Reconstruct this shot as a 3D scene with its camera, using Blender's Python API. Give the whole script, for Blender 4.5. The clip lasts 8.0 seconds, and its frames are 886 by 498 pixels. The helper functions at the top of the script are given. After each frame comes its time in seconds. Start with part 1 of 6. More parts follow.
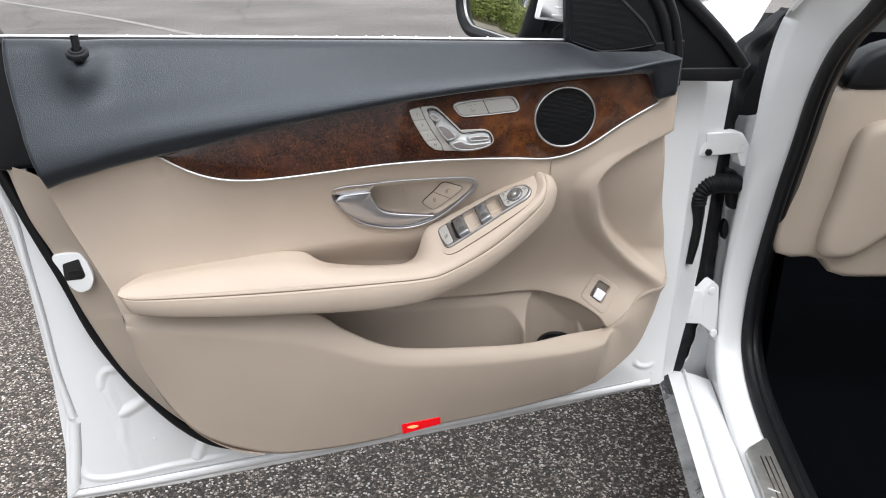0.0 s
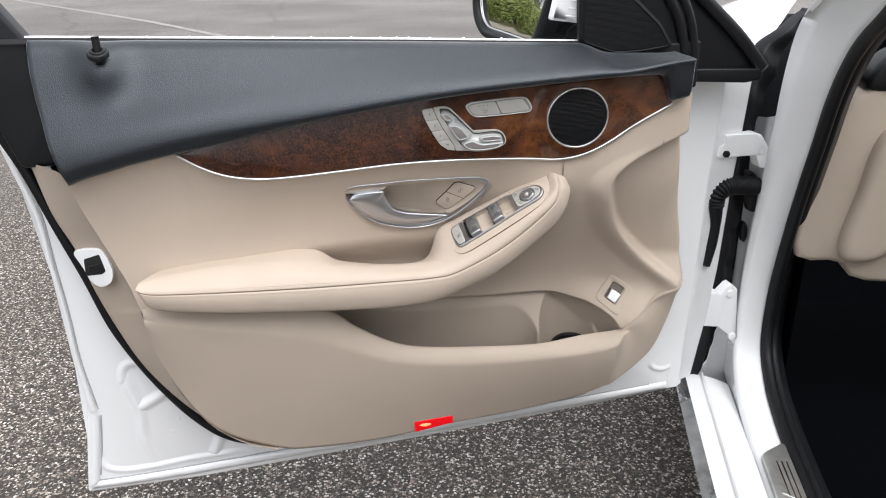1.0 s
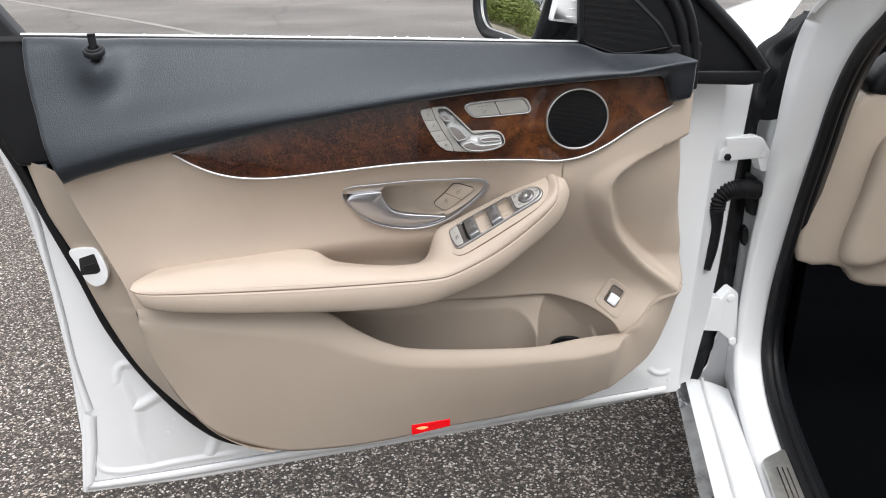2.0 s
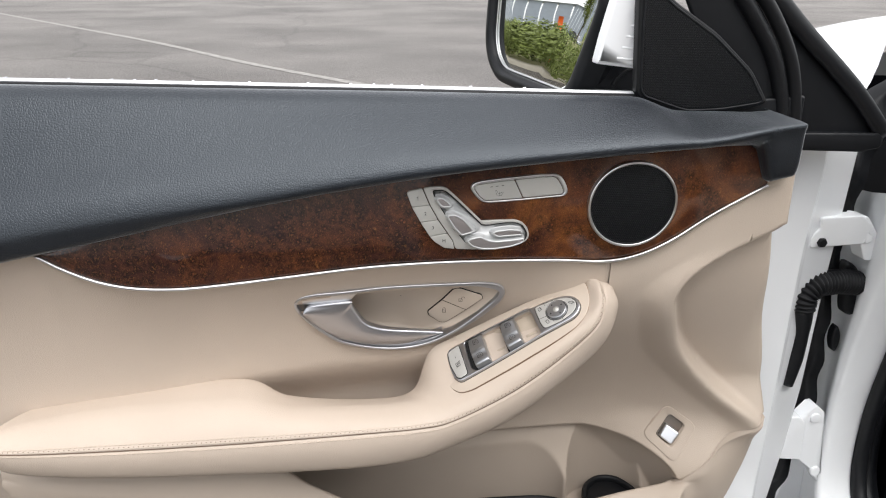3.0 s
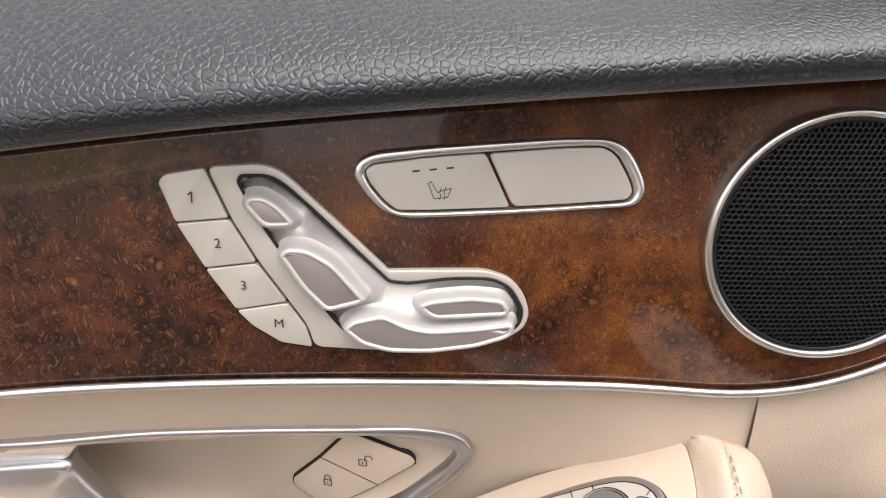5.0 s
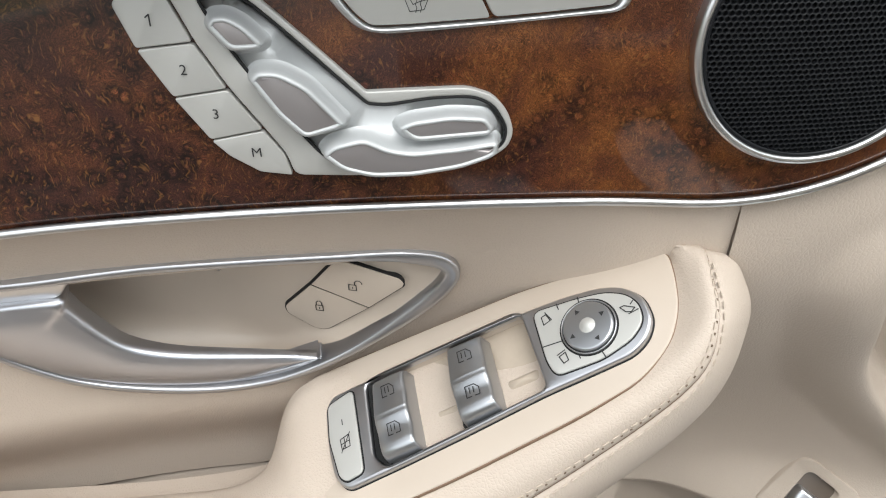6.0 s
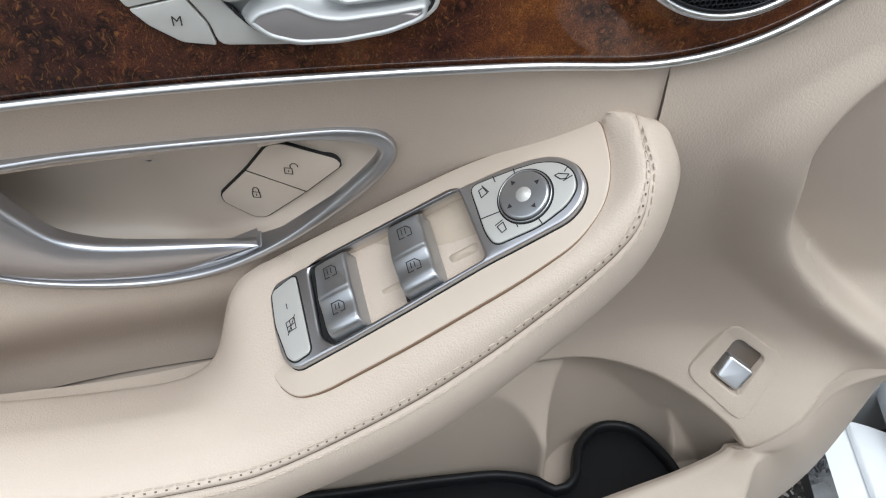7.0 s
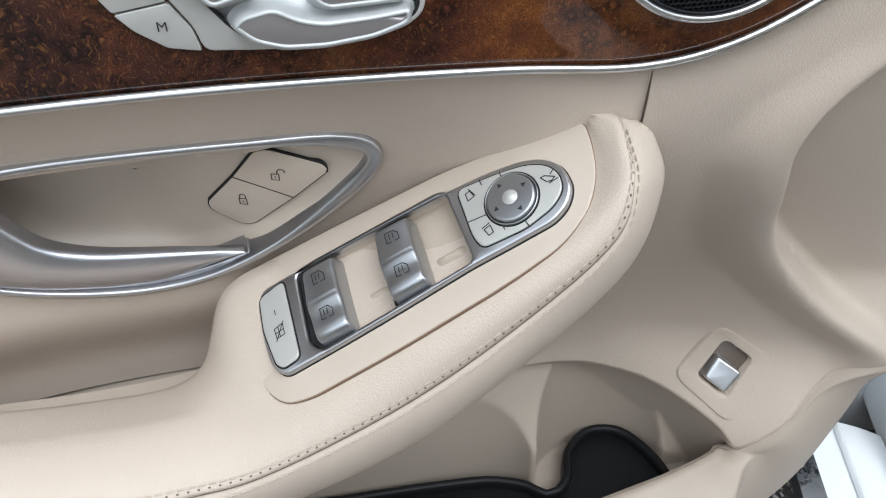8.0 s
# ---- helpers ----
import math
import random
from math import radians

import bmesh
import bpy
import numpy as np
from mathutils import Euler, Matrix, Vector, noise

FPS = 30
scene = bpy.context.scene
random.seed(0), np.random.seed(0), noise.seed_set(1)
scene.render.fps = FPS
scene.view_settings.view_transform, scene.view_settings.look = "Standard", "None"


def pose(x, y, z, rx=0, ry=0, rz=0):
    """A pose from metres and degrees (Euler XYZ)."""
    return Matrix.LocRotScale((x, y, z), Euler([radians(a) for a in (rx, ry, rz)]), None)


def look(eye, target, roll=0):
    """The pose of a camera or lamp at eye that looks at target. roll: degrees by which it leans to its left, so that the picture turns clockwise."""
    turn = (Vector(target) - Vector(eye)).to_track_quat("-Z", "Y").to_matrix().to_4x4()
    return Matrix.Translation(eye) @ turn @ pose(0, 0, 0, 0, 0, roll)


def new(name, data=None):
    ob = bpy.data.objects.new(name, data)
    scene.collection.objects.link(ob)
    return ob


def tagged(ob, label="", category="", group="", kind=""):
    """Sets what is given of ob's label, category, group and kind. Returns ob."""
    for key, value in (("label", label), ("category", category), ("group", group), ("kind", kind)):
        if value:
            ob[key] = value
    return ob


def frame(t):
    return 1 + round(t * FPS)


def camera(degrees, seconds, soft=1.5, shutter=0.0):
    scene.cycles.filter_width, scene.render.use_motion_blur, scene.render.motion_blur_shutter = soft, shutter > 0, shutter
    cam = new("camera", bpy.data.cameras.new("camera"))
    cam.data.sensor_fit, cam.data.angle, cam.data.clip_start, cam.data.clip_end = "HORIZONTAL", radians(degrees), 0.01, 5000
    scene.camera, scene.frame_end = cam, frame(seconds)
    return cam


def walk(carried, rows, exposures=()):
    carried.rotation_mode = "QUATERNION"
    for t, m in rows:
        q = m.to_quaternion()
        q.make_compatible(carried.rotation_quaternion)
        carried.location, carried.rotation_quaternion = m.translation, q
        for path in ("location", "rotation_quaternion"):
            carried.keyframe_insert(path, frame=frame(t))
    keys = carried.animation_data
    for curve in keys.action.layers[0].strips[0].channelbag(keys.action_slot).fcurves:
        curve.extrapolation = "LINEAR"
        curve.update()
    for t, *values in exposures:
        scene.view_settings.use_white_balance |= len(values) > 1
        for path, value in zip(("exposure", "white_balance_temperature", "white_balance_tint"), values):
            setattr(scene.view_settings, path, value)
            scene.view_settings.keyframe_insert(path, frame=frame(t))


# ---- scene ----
cam = camera(60.3, 8.0, soft=1.1)
PATH = [
    (0, (-0.1802, -1.0126, 1.0796), (0.2307, 0.7924, 0.3225), -0.26),
    (0.2, (-0.16, -1.0349, 1.0712), (0.2, 0.7863, 0.327), -0.59),
    (0.5, (-0.1646, -1.0328, 1.078), (0.1837, 0.7861, 0.3229), -0.42),
    (1, (-0.1578, -1.0271, 1.0791), (0.1785, 0.7954, 0.3273), -0.60),
    (1.2, (-0.1547, -1.0256, 1.0777), (0.1809, 0.798, 0.3282), -0.48),
    (2.3, (-0.1464, -1.0153, 1.0715), (0.1844, 0.813, 0.3311), -0.18),
    (2.5, (-0.1362, -0.9754, 1.0792), (0.1934, 0.8532, 0.3391), 0.03),
    (2.7, (-0.1209, -0.901, 1.0773), (0.2009, 0.9386, 0.3615), 0.26),
    (3, (-0.076, -0.6861, 1.0604), (0.2341, 1.1643, 0.3677), 0.38),
    (3.2, (-0.0281, -0.5171, 1.0423), (0.2682, 1.3432, 0.3703), 0.19),
    (3.5, (0.0169, -0.3425, 1.0012), (0.3089, 1.5265, 0.3521), 0.82),
    (3.7, (0.0494, -0.2929, 0.9631), (0.2933, 1.5954, 0.351), 0.96),
    (4, (0.0727, -0.2559, 0.9262), (0.2872, 1.6382, 0.3208), 0.95),
    (4.2, (0.0765, -0.2482, 0.917), (0.2785, 1.6534, 0.3313), 0.94),
    (5.3, (0.0753, -0.2427, 0.9167), (0.21, 1.6457, 0.2717), 0.82),
    (5.5, (0.0755, -0.2424, 0.9155), (0.2182, 1.6268, 0.2184), 0.45),
    (5.7, (0.0768, -0.2411, 0.9155), (0.2313, 1.5615, 0.063), -0.11),
    (6, (0.0749, -0.239, 0.9124), (0.2533, 1.4704, -0.1105), -1.00),
    (6.2, (0.0711, -0.2417, 0.9068), (0.2791, 1.4225, -0.1828), -1.25),
    (6.5, (0.0729, -0.245, 0.901), (0.3179, 1.3708, -0.2518), -1.28),
    (7, (0.0754, -0.2496, 0.8994), (0.3779, 1.3172, -0.3063), -0.83),
    (7.5, (0.0761, -0.2489, 0.9004), (0.3953, 1.3051, -0.3174), -0.71),
    (8, (0.0751, -0.2519, 0.8981), (0.4116, 1.3229, -0.288), -0.92),
]
EXPOSURE = [(0, 0.96, 6450, 12), (3.0, 0.97, 6550, 12), (3.5, 1.04, 6550, 14), (4.0, 1.38, 7150, 16), (5.5, 1.42, 7250, 19), (6.0, 1.14, 6350, 8), (6.5, 0.96, 6050, 8), (8.0, 0.91, 5950, 7)]
walk(cam, [(t, look(eye, target, roll)) for t, eye, target, roll in PATH], EXPOSURE)

# ---- world, sun, exposure ----
world = bpy.data.worlds.new("overcast_sky")
scene.world = world
world.use_nodes = True
wn, wl = world.node_tree.nodes, world.node_tree.links
sky = wn.new("ShaderNodeTexSky")
sky.sky_type = "NISHITA"
sky.sun_disc = False
sky.sun_elevation, sky.sun_rotation = radians(60), radians(118)
sky.air_density, sky.dust_density = 1.0, 4.0
grey = wn.new("ShaderNodeHueSaturation")
grey.inputs["Saturation"].default_value = 0.2
wl.new(sky.outputs[0], grey.inputs["Color"])
cloud = wn.new("ShaderNodeMixRGB")
cloud.inputs["Fac"].default_value = 0.55
cloud.inputs[2].default_value = (6.0, 6.15, 6.3, 1)
wl.new(grey.outputs[0], cloud.inputs[1])
wl.new(cloud.outputs[0], wn["Background"].inputs["Color"])
wn["Background"].inputs["Strength"].default_value = 0.17
sun = new("sun", bpy.data.lights.new("sun", "SUN"))
sun.data.energy, sun.data.angle, sun.data.color = 0.95, radians(40), (1.0, 0.985, 0.96)
sun.matrix_world = look((0.25, -2.1, 3.3), (0, 0, 0))

# ---- helpers ----
def sstep(a, b, x):
    t = min(max((x - a) / (b - a), 0.0), 1.0)
    return t * t * (3 - 2 * t)


def curve(pts, n, closed=False):
    """Smooth curve through points, n points evenly spaced along it."""
    p = np.array(pts, float)
    k = len(p)
    seg = k if closed else k - 1
    out = []
    for i in range(seg):
        if closed:
            a, b, c, d = p[(i - 1) % k], p[i], p[(i + 1) % k], p[(i + 2) % k]
        else:
            a, b, c, d = p[max(i - 1, 0)], p[i], p[i + 1], p[min(i + 2, k - 1)]
        d1, d2, d3 = (max(np.linalg.norm(v), 1e-6) ** 0.5 for v in (b - a, c - b, d - c))
        m1 = ((b - a) / d1 - (c - a) / (d1 + d2) + (c - b) / d2) * d2 if np.linalg.norm(b - a) > 1e-9 else c - b
        m2 = ((c - b) / d2 - (d - b) / (d2 + d3) + (d - c) / d3) * d2 if np.linalg.norm(d - c) > 1e-9 else c - b
        for t in np.linspace(0, 1, 24, endpoint=False):
            out.append((2 * t**3 - 3 * t**2 + 1) * b + (t**3 - 2 * t**2 + t) * m1 + (-2 * t**3 + 3 * t**2) * c + (t**3 - t**2) * m2)
    out.append(p[0] if closed else p[-1])
    out = np.array(out)
    s = np.r_[0, np.cumsum(np.linalg.norm(np.diff(out, axis=0), axis=1))]
    q = np.linspace(0, s[-1], n + 1)[:-1] if closed else np.linspace(0, s[-1], n)
    return np.stack([np.interp(q, s, out[:, j]) for j in range(p.shape[1])], axis=1)


def stations(pts, n):
    """Smooth curve through points, evenly spaced in the stations and not in length."""
    p = np.array(pts, float)
    k = len(p)
    out = []
    for q in np.linspace(0, k - 1, n):
        i = min(int(q), k - 2)
        t = q - i
        a, b, c, d = p[max(i - 1, 0)], p[i], p[i + 1], p[min(i + 2, k - 1)]
        out.append(0.5 * (2 * b + (c - a) * t + (2 * a - 5 * b + 4 * c - d) * t * t + (3 * b - a - 3 * c + d) * t**3))
    return np.array(out)


def link_mesh(name, verts, faces, mat, parent=None, label="", smooth=True):
    me = bpy.data.meshes.new(name)
    me.from_pydata([tuple(map(float, v)) for v in verts], [], faces)
    me.materials.append(mat)
    me.polygons.foreach_set("use_smooth", [smooth] * len(me.polygons))
    me.update()
    ob = new(name, me)
    if parent is not None:
        ob.parent = parent
    if label:
        tagged(ob, label)
    return ob


def part(name, bm, mat, parent=None, label="", smooth=True):
    me = bpy.data.meshes.new(name)
    bmesh.ops.recalc_face_normals(bm, faces=bm.faces[:])
    for f in bm.faces:
        f.smooth = smooth
    bm.to_mesh(me)
    bm.free()
    me.materials.append(mat)
    ob = new(name, me)
    if parent is not None:
        ob.parent = parent
    if label:
        tagged(ob, label)
    return ob


def grid_faces(m, n, wrap_m=False, wrap_n=False, base=0):
    f = []
    for i in range(m if wrap_m else m - 1):
        for j in range(n if wrap_n else n - 1):
            i2, j2 = (i + 1) % m, (j + 1) % n
            f.append((base + i * n + j, base + i2 * n + j, base + i2 * n + j2, base + i * n + j2))
    return f


def loft(name, rows, mat, parent=None, label="", wrap_m=False, wrap_n=False, smooth=True):
    """Surface over rows of equally many points."""
    rows = [np.asarray(r, float) for r in rows]
    return link_mesh(name, np.concatenate(rows), grid_faces(len(rows), len(rows[0]), wrap_m, wrap_n), mat, parent, label, smooth)


def offset(loop, d):
    """A closed plane outline moved inwards by d (points run either way round)."""
    p = np.asarray(loop, float)
    area = np.sum(p[:, 0] * np.roll(p[:, 1], -1) - np.roll(p[:, 0], -1) * p[:, 1])
    a, b = p - np.roll(p, 1, 0), np.roll(p, -1, 0) - p
    n = np.stack([-(a + b)[:, 1], (a + b)[:, 0]], 1)
    n /= np.maximum(np.linalg.norm(n, axis=1, keepdims=True), 1e-9)
    return p + n * d * (1 if area > 0 else -1)


def plate(name, outline, frame_of, h0, h1, bevel, mat, parent=None, label="", steps=3, holes=(), dome=0.0):
    """A plate with a rounded rim: outline in the plane, from height h0 up to h1, with optional through holes."""
    bm = bmesh.new()
    edges = []
    for k, lp in enumerate([outline, *holes]):
        lp = np.asarray(lp, float)
        inward = bevel if k == 0 else -bevel
        rings = [(lp, h0), (lp, h1 - bevel)]
        for s in range(1, steps + 1):
            a = math.pi / 2 * s / steps
            rings.append((offset(lp, inward * (1 - math.cos(a))), h1 - bevel + bevel * math.sin(a)))
        prev = None
        for ring, h in rings:
            cur = [bm.verts.new(frame_of(p[0], p[1], h)) for p in ring]
            if prev:
                for i in range(len(cur)):
                    j = (i + 1) % len(cur)
                    bm.faces.new((prev[i], prev[j], cur[j], cur[i]))
            prev = cur
        for i in range(len(prev)):
            edges.append(bm.edges.get((prev[i], prev[(i + 1) % len(prev)])))
        last = prev
    if holes or dome == 0.0:
        bmesh.ops.triangle_fill(bm, use_beauty=True, use_dissolve=False, edges=edges)
    else:
        lp = offset(np.asarray(outline, float), bevel)
        mid = lp.mean(0)
        for s in (0.25, 0.5, 0.75):
            cur = [bm.verts.new(frame_of(*(mid + (p - mid) * (1 - s)), h1 + dome * (1 - (1 - s) ** 2))) for p in lp]
            for i in range(len(cur)):
                j = (i + 1) % len(cur)
                bm.faces.new((last[i], last[j], cur[j], cur[i]))
            last = cur
        top = bm.verts.new(frame_of(mid[0], mid[1], h1 + dome))
        for i in range(len(last)):
            bm.faces.new((last[i], last[(i + 1) % len(last)], top))
    return part(name, bm, mat, parent, label)


def rounded(pts, r, seg=5, inset=0.0):
    """A polygon with rounded corners."""
    p = np.array(pts, float)
    out = []
    k = len(p)
    for i in range(k):
        a, b, c = p[i - 1], p[i], p[(i + 1) % k]
        da, dc = np.linalg.norm(a - b), np.linalg.norm(c - b)
        d = min(r, 0.45 * da, 0.45 * dc)
        s, e = b + (a - b) / da * d, b + (c - b) / dc * d
        for t in np.linspace(0, 1, seg):
            out.append((1 - t) ** 2 * s + 2 * t * (1 - t) * b + t * t * e)
    return offset(np.array(out), inset) if inset else np.array(out)


def ring_band(name, outer, inner, frame_of, h0, h1, mat, parent=None, label="", n=96, crown=0.001):
    """A closed band between two outlines with a crowned top."""
    o, i = np.asarray(outer, float), np.asarray(inner, float)
    rows = []
    for w, h in ((0, h0), (0, h1 - crown), (0.12, h1 - crown * 0.3), (0.35, h1), (0.65, h1), (0.88, h1 - crown * 0.3), (1, h1 - crown), (1, h0)):
        rows.append([frame_of(*(a + (b - a) * w), h) for a, b in zip(o, i)])
    return loft(name, rows, mat, parent, label, wrap_n=True)


def tube(name, pts, radius, mat, parent=None, label="", sides=8, n=None, closed=False, flat=1.0):
    """A round (or flattened) tube along a smooth curve."""
    p = curve(pts, n or max(2, len(pts) * 6), closed)
    rad = np.full(len(p), radius) if np.isscalar(radius) else np.interp(np.linspace(0, 1, len(p)), np.linspace(0, 1, len(radius)), radius)
    rows = []
    d = np.gradient(p, axis=0)
    up = Vector((0, -1, 0.05))
    for q, t, r in zip(p, d, rad):
        t = Vector(t).normalized()
        a = t.cross(up)
        a = a.normalized() if a.length > 1e-4 else t.orthogonal().normalized()
        b = a.cross(t).normalized()
        rows.append([np.array(q) + r * (np.array(a) * math.cos(w) + flat * np.array(b) * math.sin(w)) for w in np.linspace(0, 2 * math.pi, sides, endpoint=False)])
    verts = np.concatenate(rows)
    faces = grid_faces(len(rows), sides, closed, True)
    if not closed:
        faces += [tuple(range(sides)), tuple((len(rows) - 1) * sides + i for i in range(sides))]
    return link_mesh(name, verts, faces, mat, parent, label)


def ribbons(name, strokes, frame_of, h, width, mat, parent=None, label=""):
    """Thin raised lines: each stroke is a list of plane points."""
    verts, faces = [], []
    for st in strokes:
        p = np.array(st, float)
        for a, b in zip(p[:-1], p[1:]):
            t = (b - a) / max(np.linalg.norm(b - a), 1e-9)
            m = np.array((-t[1], t[0])) * width / 2
            e = t * width * 0.3
            k = len(verts)
            for q in (a - e + m, b + e + m, b + e - m, a - e - m):
                verts.append(frame_of(q[0], q[1], h))
            faces.append((k, k + 1, k + 2, k + 3))
    return link_mesh(name, verts, faces, mat, parent, label, smooth=False)


def thing(name, label, category, at=(0, 0, 0), group=""):
    ob = new(name)
    ob.empty_display_size = 0.05
    return tagged(ob, label, category, group)


# ---- materials ----
def material(name, color, rough=0.5, metal=0.0, coat=0.0, spec=0.5):
    m = bpy.data.materials.new(name)
    m.use_nodes = True
    b = m.node_tree.nodes["Principled BSDF"]
    b.inputs["Base Color"].default_value = (*color, 1)
    b.inputs["Roughness"].default_value = rough
    b.inputs["Metallic"].default_value = metal
    b.inputs["Coat Weight"].default_value = coat
    b.inputs["Specular IOR Level"].default_value = spec
    return m, m.node_tree.nodes, m.node_tree.links, b


def coords(n):
    return n.new("ShaderNodeTexCoord").outputs["Object"]


def tint(n, l, b, color, scale, amount, detail=3.0):
    """Mottles the base colour by noise."""
    tex = n.new("ShaderNodeTexNoise")
    tex.inputs["Scale"].default_value, tex.inputs["Detail"].default_value = scale, detail
    l.new(coords(n), tex.inputs["Vector"])
    mix = n.new("ShaderNodeMix")
    mix.data_type = "RGBA"
    mix.inputs["A"].default_value = (*[c * (1 - amount) for c in color], 1)
    mix.inputs["B"].default_value = (*[min(1, c * (1 + amount)) for c in color], 1)
    l.new(tex.outputs["Fac"], mix.inputs["Factor"])
    l.new(mix.outputs["Result"], b.inputs["Base Color"])
    return mix


def grain(n, l, b, scale, strength, dist=0.001, second=True):
    """Leather grain: creased cells of uneven size."""
    vec = coords(n)
    warp = n.new("ShaderNodeTexNoise")
    warp.inputs["Scale"].default_value = scale * 0.55
    l.new(vec, warp.inputs["Vector"])
    add = n.new("ShaderNodeMixRGB")
    add.blend_type, add.inputs["Fac"].default_value = "LINEAR_LIGHT", 0.35 / scale
    l.new(vec, add.inputs[1])
    l.new(warp.outputs["Color"], add.inputs[2])
    vor = n.new("ShaderNodeTexVoronoi")
    vor.feature = "DISTANCE_TO_EDGE"
    vor.inputs["Scale"].default_value = scale
    l.new(add.outputs[0], vor.inputs["Vector"])
    ramp = n.new("ShaderNodeMapRange")
    ramp.interpolation_type = "SMOOTHSTEP"
    ramp.inputs["From Max"].default_value = 0.22
    l.new(vor.outputs["Distance"], ramp.inputs["Value"])
    fine = n.new("ShaderNodeTexNoise")
    fine.inputs["Scale"].default_value, fine.inputs["Detail"].default_value = scale * 2.5, 2
    l.new(vec, fine.inputs["Vector"])
    mul = n.new("ShaderNodeMath")
    mul.operation = "MULTIPLY_ADD"
    mul.inputs[1].default_value = 0.18
    l.new(fine.outputs["Fac"], mul.inputs[0])
    l.new(ramp.outputs[0], mul.inputs[2])
    bump = n.new("ShaderNodeBump")
    bump.inputs["Strength"].default_value, bump.inputs["Distance"].default_value = strength, dist
    l.new(mul.outputs[0], bump.inputs["Height"])
    l.new(bump.outputs[0], b.inputs["Normal"])


def speckle(n, l, b, scale, strength, dist=0.0005):
    tex = n.new("ShaderNodeTexNoise")
    tex.inputs["Scale"].default_value, tex.inputs["Detail"].default_value = scale, 3
    l.new(coords(n), tex.inputs["Vector"])
    bump = n.new("ShaderNodeBump")
    bump.inputs["Strength"].default_value, bump.inputs["Distance"].default_value = strength, dist
    l.new(tex.outputs["Fac"], bump.inputs["Height"])
    l.new(bump.outputs[0], b.inputs["Normal"])


BEIGE = (0.51, 0.429, 0.356)
LEATHER, n_, l_, b_ = material("beige_leather", BEIGE, 0.52, spec=0.35)
tint(n_, l_, b_, BEIGE, 14, 0.05)
grain(n_, l_, b_, 640, 0.24, 0.0005)
FRONT, n_, l_, b_ = material("beige_grained_panel", (0.475, 0.400, 0.331), 0.54, spec=0.35)
tint(n_, l_, b_, (0.475, 0.400, 0.331), 11, 0.05)
grain(n_, l_, b_, 560, 0.22, 0.0005)
PLASTIC, n_, l_, b_ = material("beige_plastic", (0.405, 0.341, 0.282), 0.55, spec=0.35)
tint(n_, l_, b_, (0.405, 0.341, 0.282), 9, 0.05)
speckle(n_, l_, b_, 900, 0.25)
SMOOTH, n_, l_, b_ = material("beige_smooth_plastic", (0.50, 0.424, 0.350), 0.38, spec=0.45)
tint(n_, l_, b_, (0.50, 0.424, 0.350), 30, 0.04)
speckle(n_, l_, b_, 1500, 0.12, 0.0003)
WELL, n_, l_, b_ = material("dusty_beige_plastic", (0.43, 0.36, 0.285), 0.5, spec=0.35)
tint(n_, l_, b_, (0.43, 0.36, 0.285), 90, 0.2, 5.0)
PAD, n_, l_, b_ = material("black_leather", (0.0072, 0.0088, 0.0122), 0.34, coat=0.0, spec=0.62)
b_.inputs["Sheen Weight"].default_value, b_.inputs["Sheen Roughness"].default_value = 0.45, 0.3
b_.inputs["Sheen Tint"].default_value = (0.90, 0.95, 1.0, 1)
b_.inputs["Specular Tint"].default_value = (0.84, 0.93, 1.0, 1)
tint(n_, l_, b_, (0.0072, 0.0088, 0.0122), 12, 0.15)
grain(n_, l_, b_, 400, 0.28, 0.0006)
GRILLE, n_, l_, b_ = material("black_grille", (0.006, 0.0066, 0.008), 0.40, spec=0.32)
speckle(n_, l_, b_, 900, 0.15)
BLACK, n_, l_, b_ = material("black_plastic", (0.006, 0.0068, 0.0085), 0.42, spec=0.3)
speckle(n_, l_, b_, 1200, 0.3)
RUBBER, n_, l_, b_ = material("black_rubber", (0.005, 0.0055, 0.0068), 0.5, spec=0.28)
tint(n_, l_, b_, (0.005, 0.0055, 0.0068), 25, 0.3)
speckle(n_, l_, b_, 300, 0.2)
INK, *_ = material("dark_print", (0.02, 0.02, 0.02), 0.6)
GAP, *_ = material("dark_gap", (0.006, 0.006, 0.006), 0.8)
THREAD, *_ = material("tan_thread", (0.20, 0.13, 0.085), 0.8)
SILVER, n_, l_, b_ = material("satin_silver_trim", (0.62, 0.62, 0.62), 0.3, 1.0)
speckle(n_, l_, b_, 2500, 0.05, 0.0002)
CHROME, n_, l_, b_ = material("chrome", (0.78, 0.78, 0.80), 0.12, 1.0)
speckle(n_, l_, b_, 60, 0.05)
BUTTON, n_, l_, b_ = material("warm_grey_button", (0.47, 0.462, 0.435), 0.42, 0.25, spec=0.45)
speckle(n_, l_, b_, 3000, 0.06, 0.0002)
LEVER, n_, l_, b_ = material("silver_lever", (0.50, 0.51, 0.51), 0.50, 0.4)
speckle(n_, l_, b_, 1500, 0.06, 0.0002)
ROCKER, n_, l_, b_ = material("grey_metallic_rocker", (0.42, 0.43, 0.445), 0.32, 0.9)
speckle(n_, l_, b_, 1800, 0.08, 0.0002)
WHITE, n_, l_, b_ = material("white_car_paint", (0.82, 0.835, 0.85), 0.28, coat=0.6)
tint(n_, l_, b_, (0.82, 0.835, 0.85), 5, 0.02)
speckle(n_, l_, b_, 90, 0.03)
WET, n_, l_, b_ = material("wet_white_paint", (0.80, 0.82, 0.84), 0.2, coat=0.8)
dv = n_.new("ShaderNodeTexVoronoi")
dv.inputs["Scale"].default_value = 95
l_.new(coords(n_), dv.inputs["Vector"])
dm = n_.new("ShaderNodeMapRange")
dm.interpolation_type = "SMOOTHSTEP"
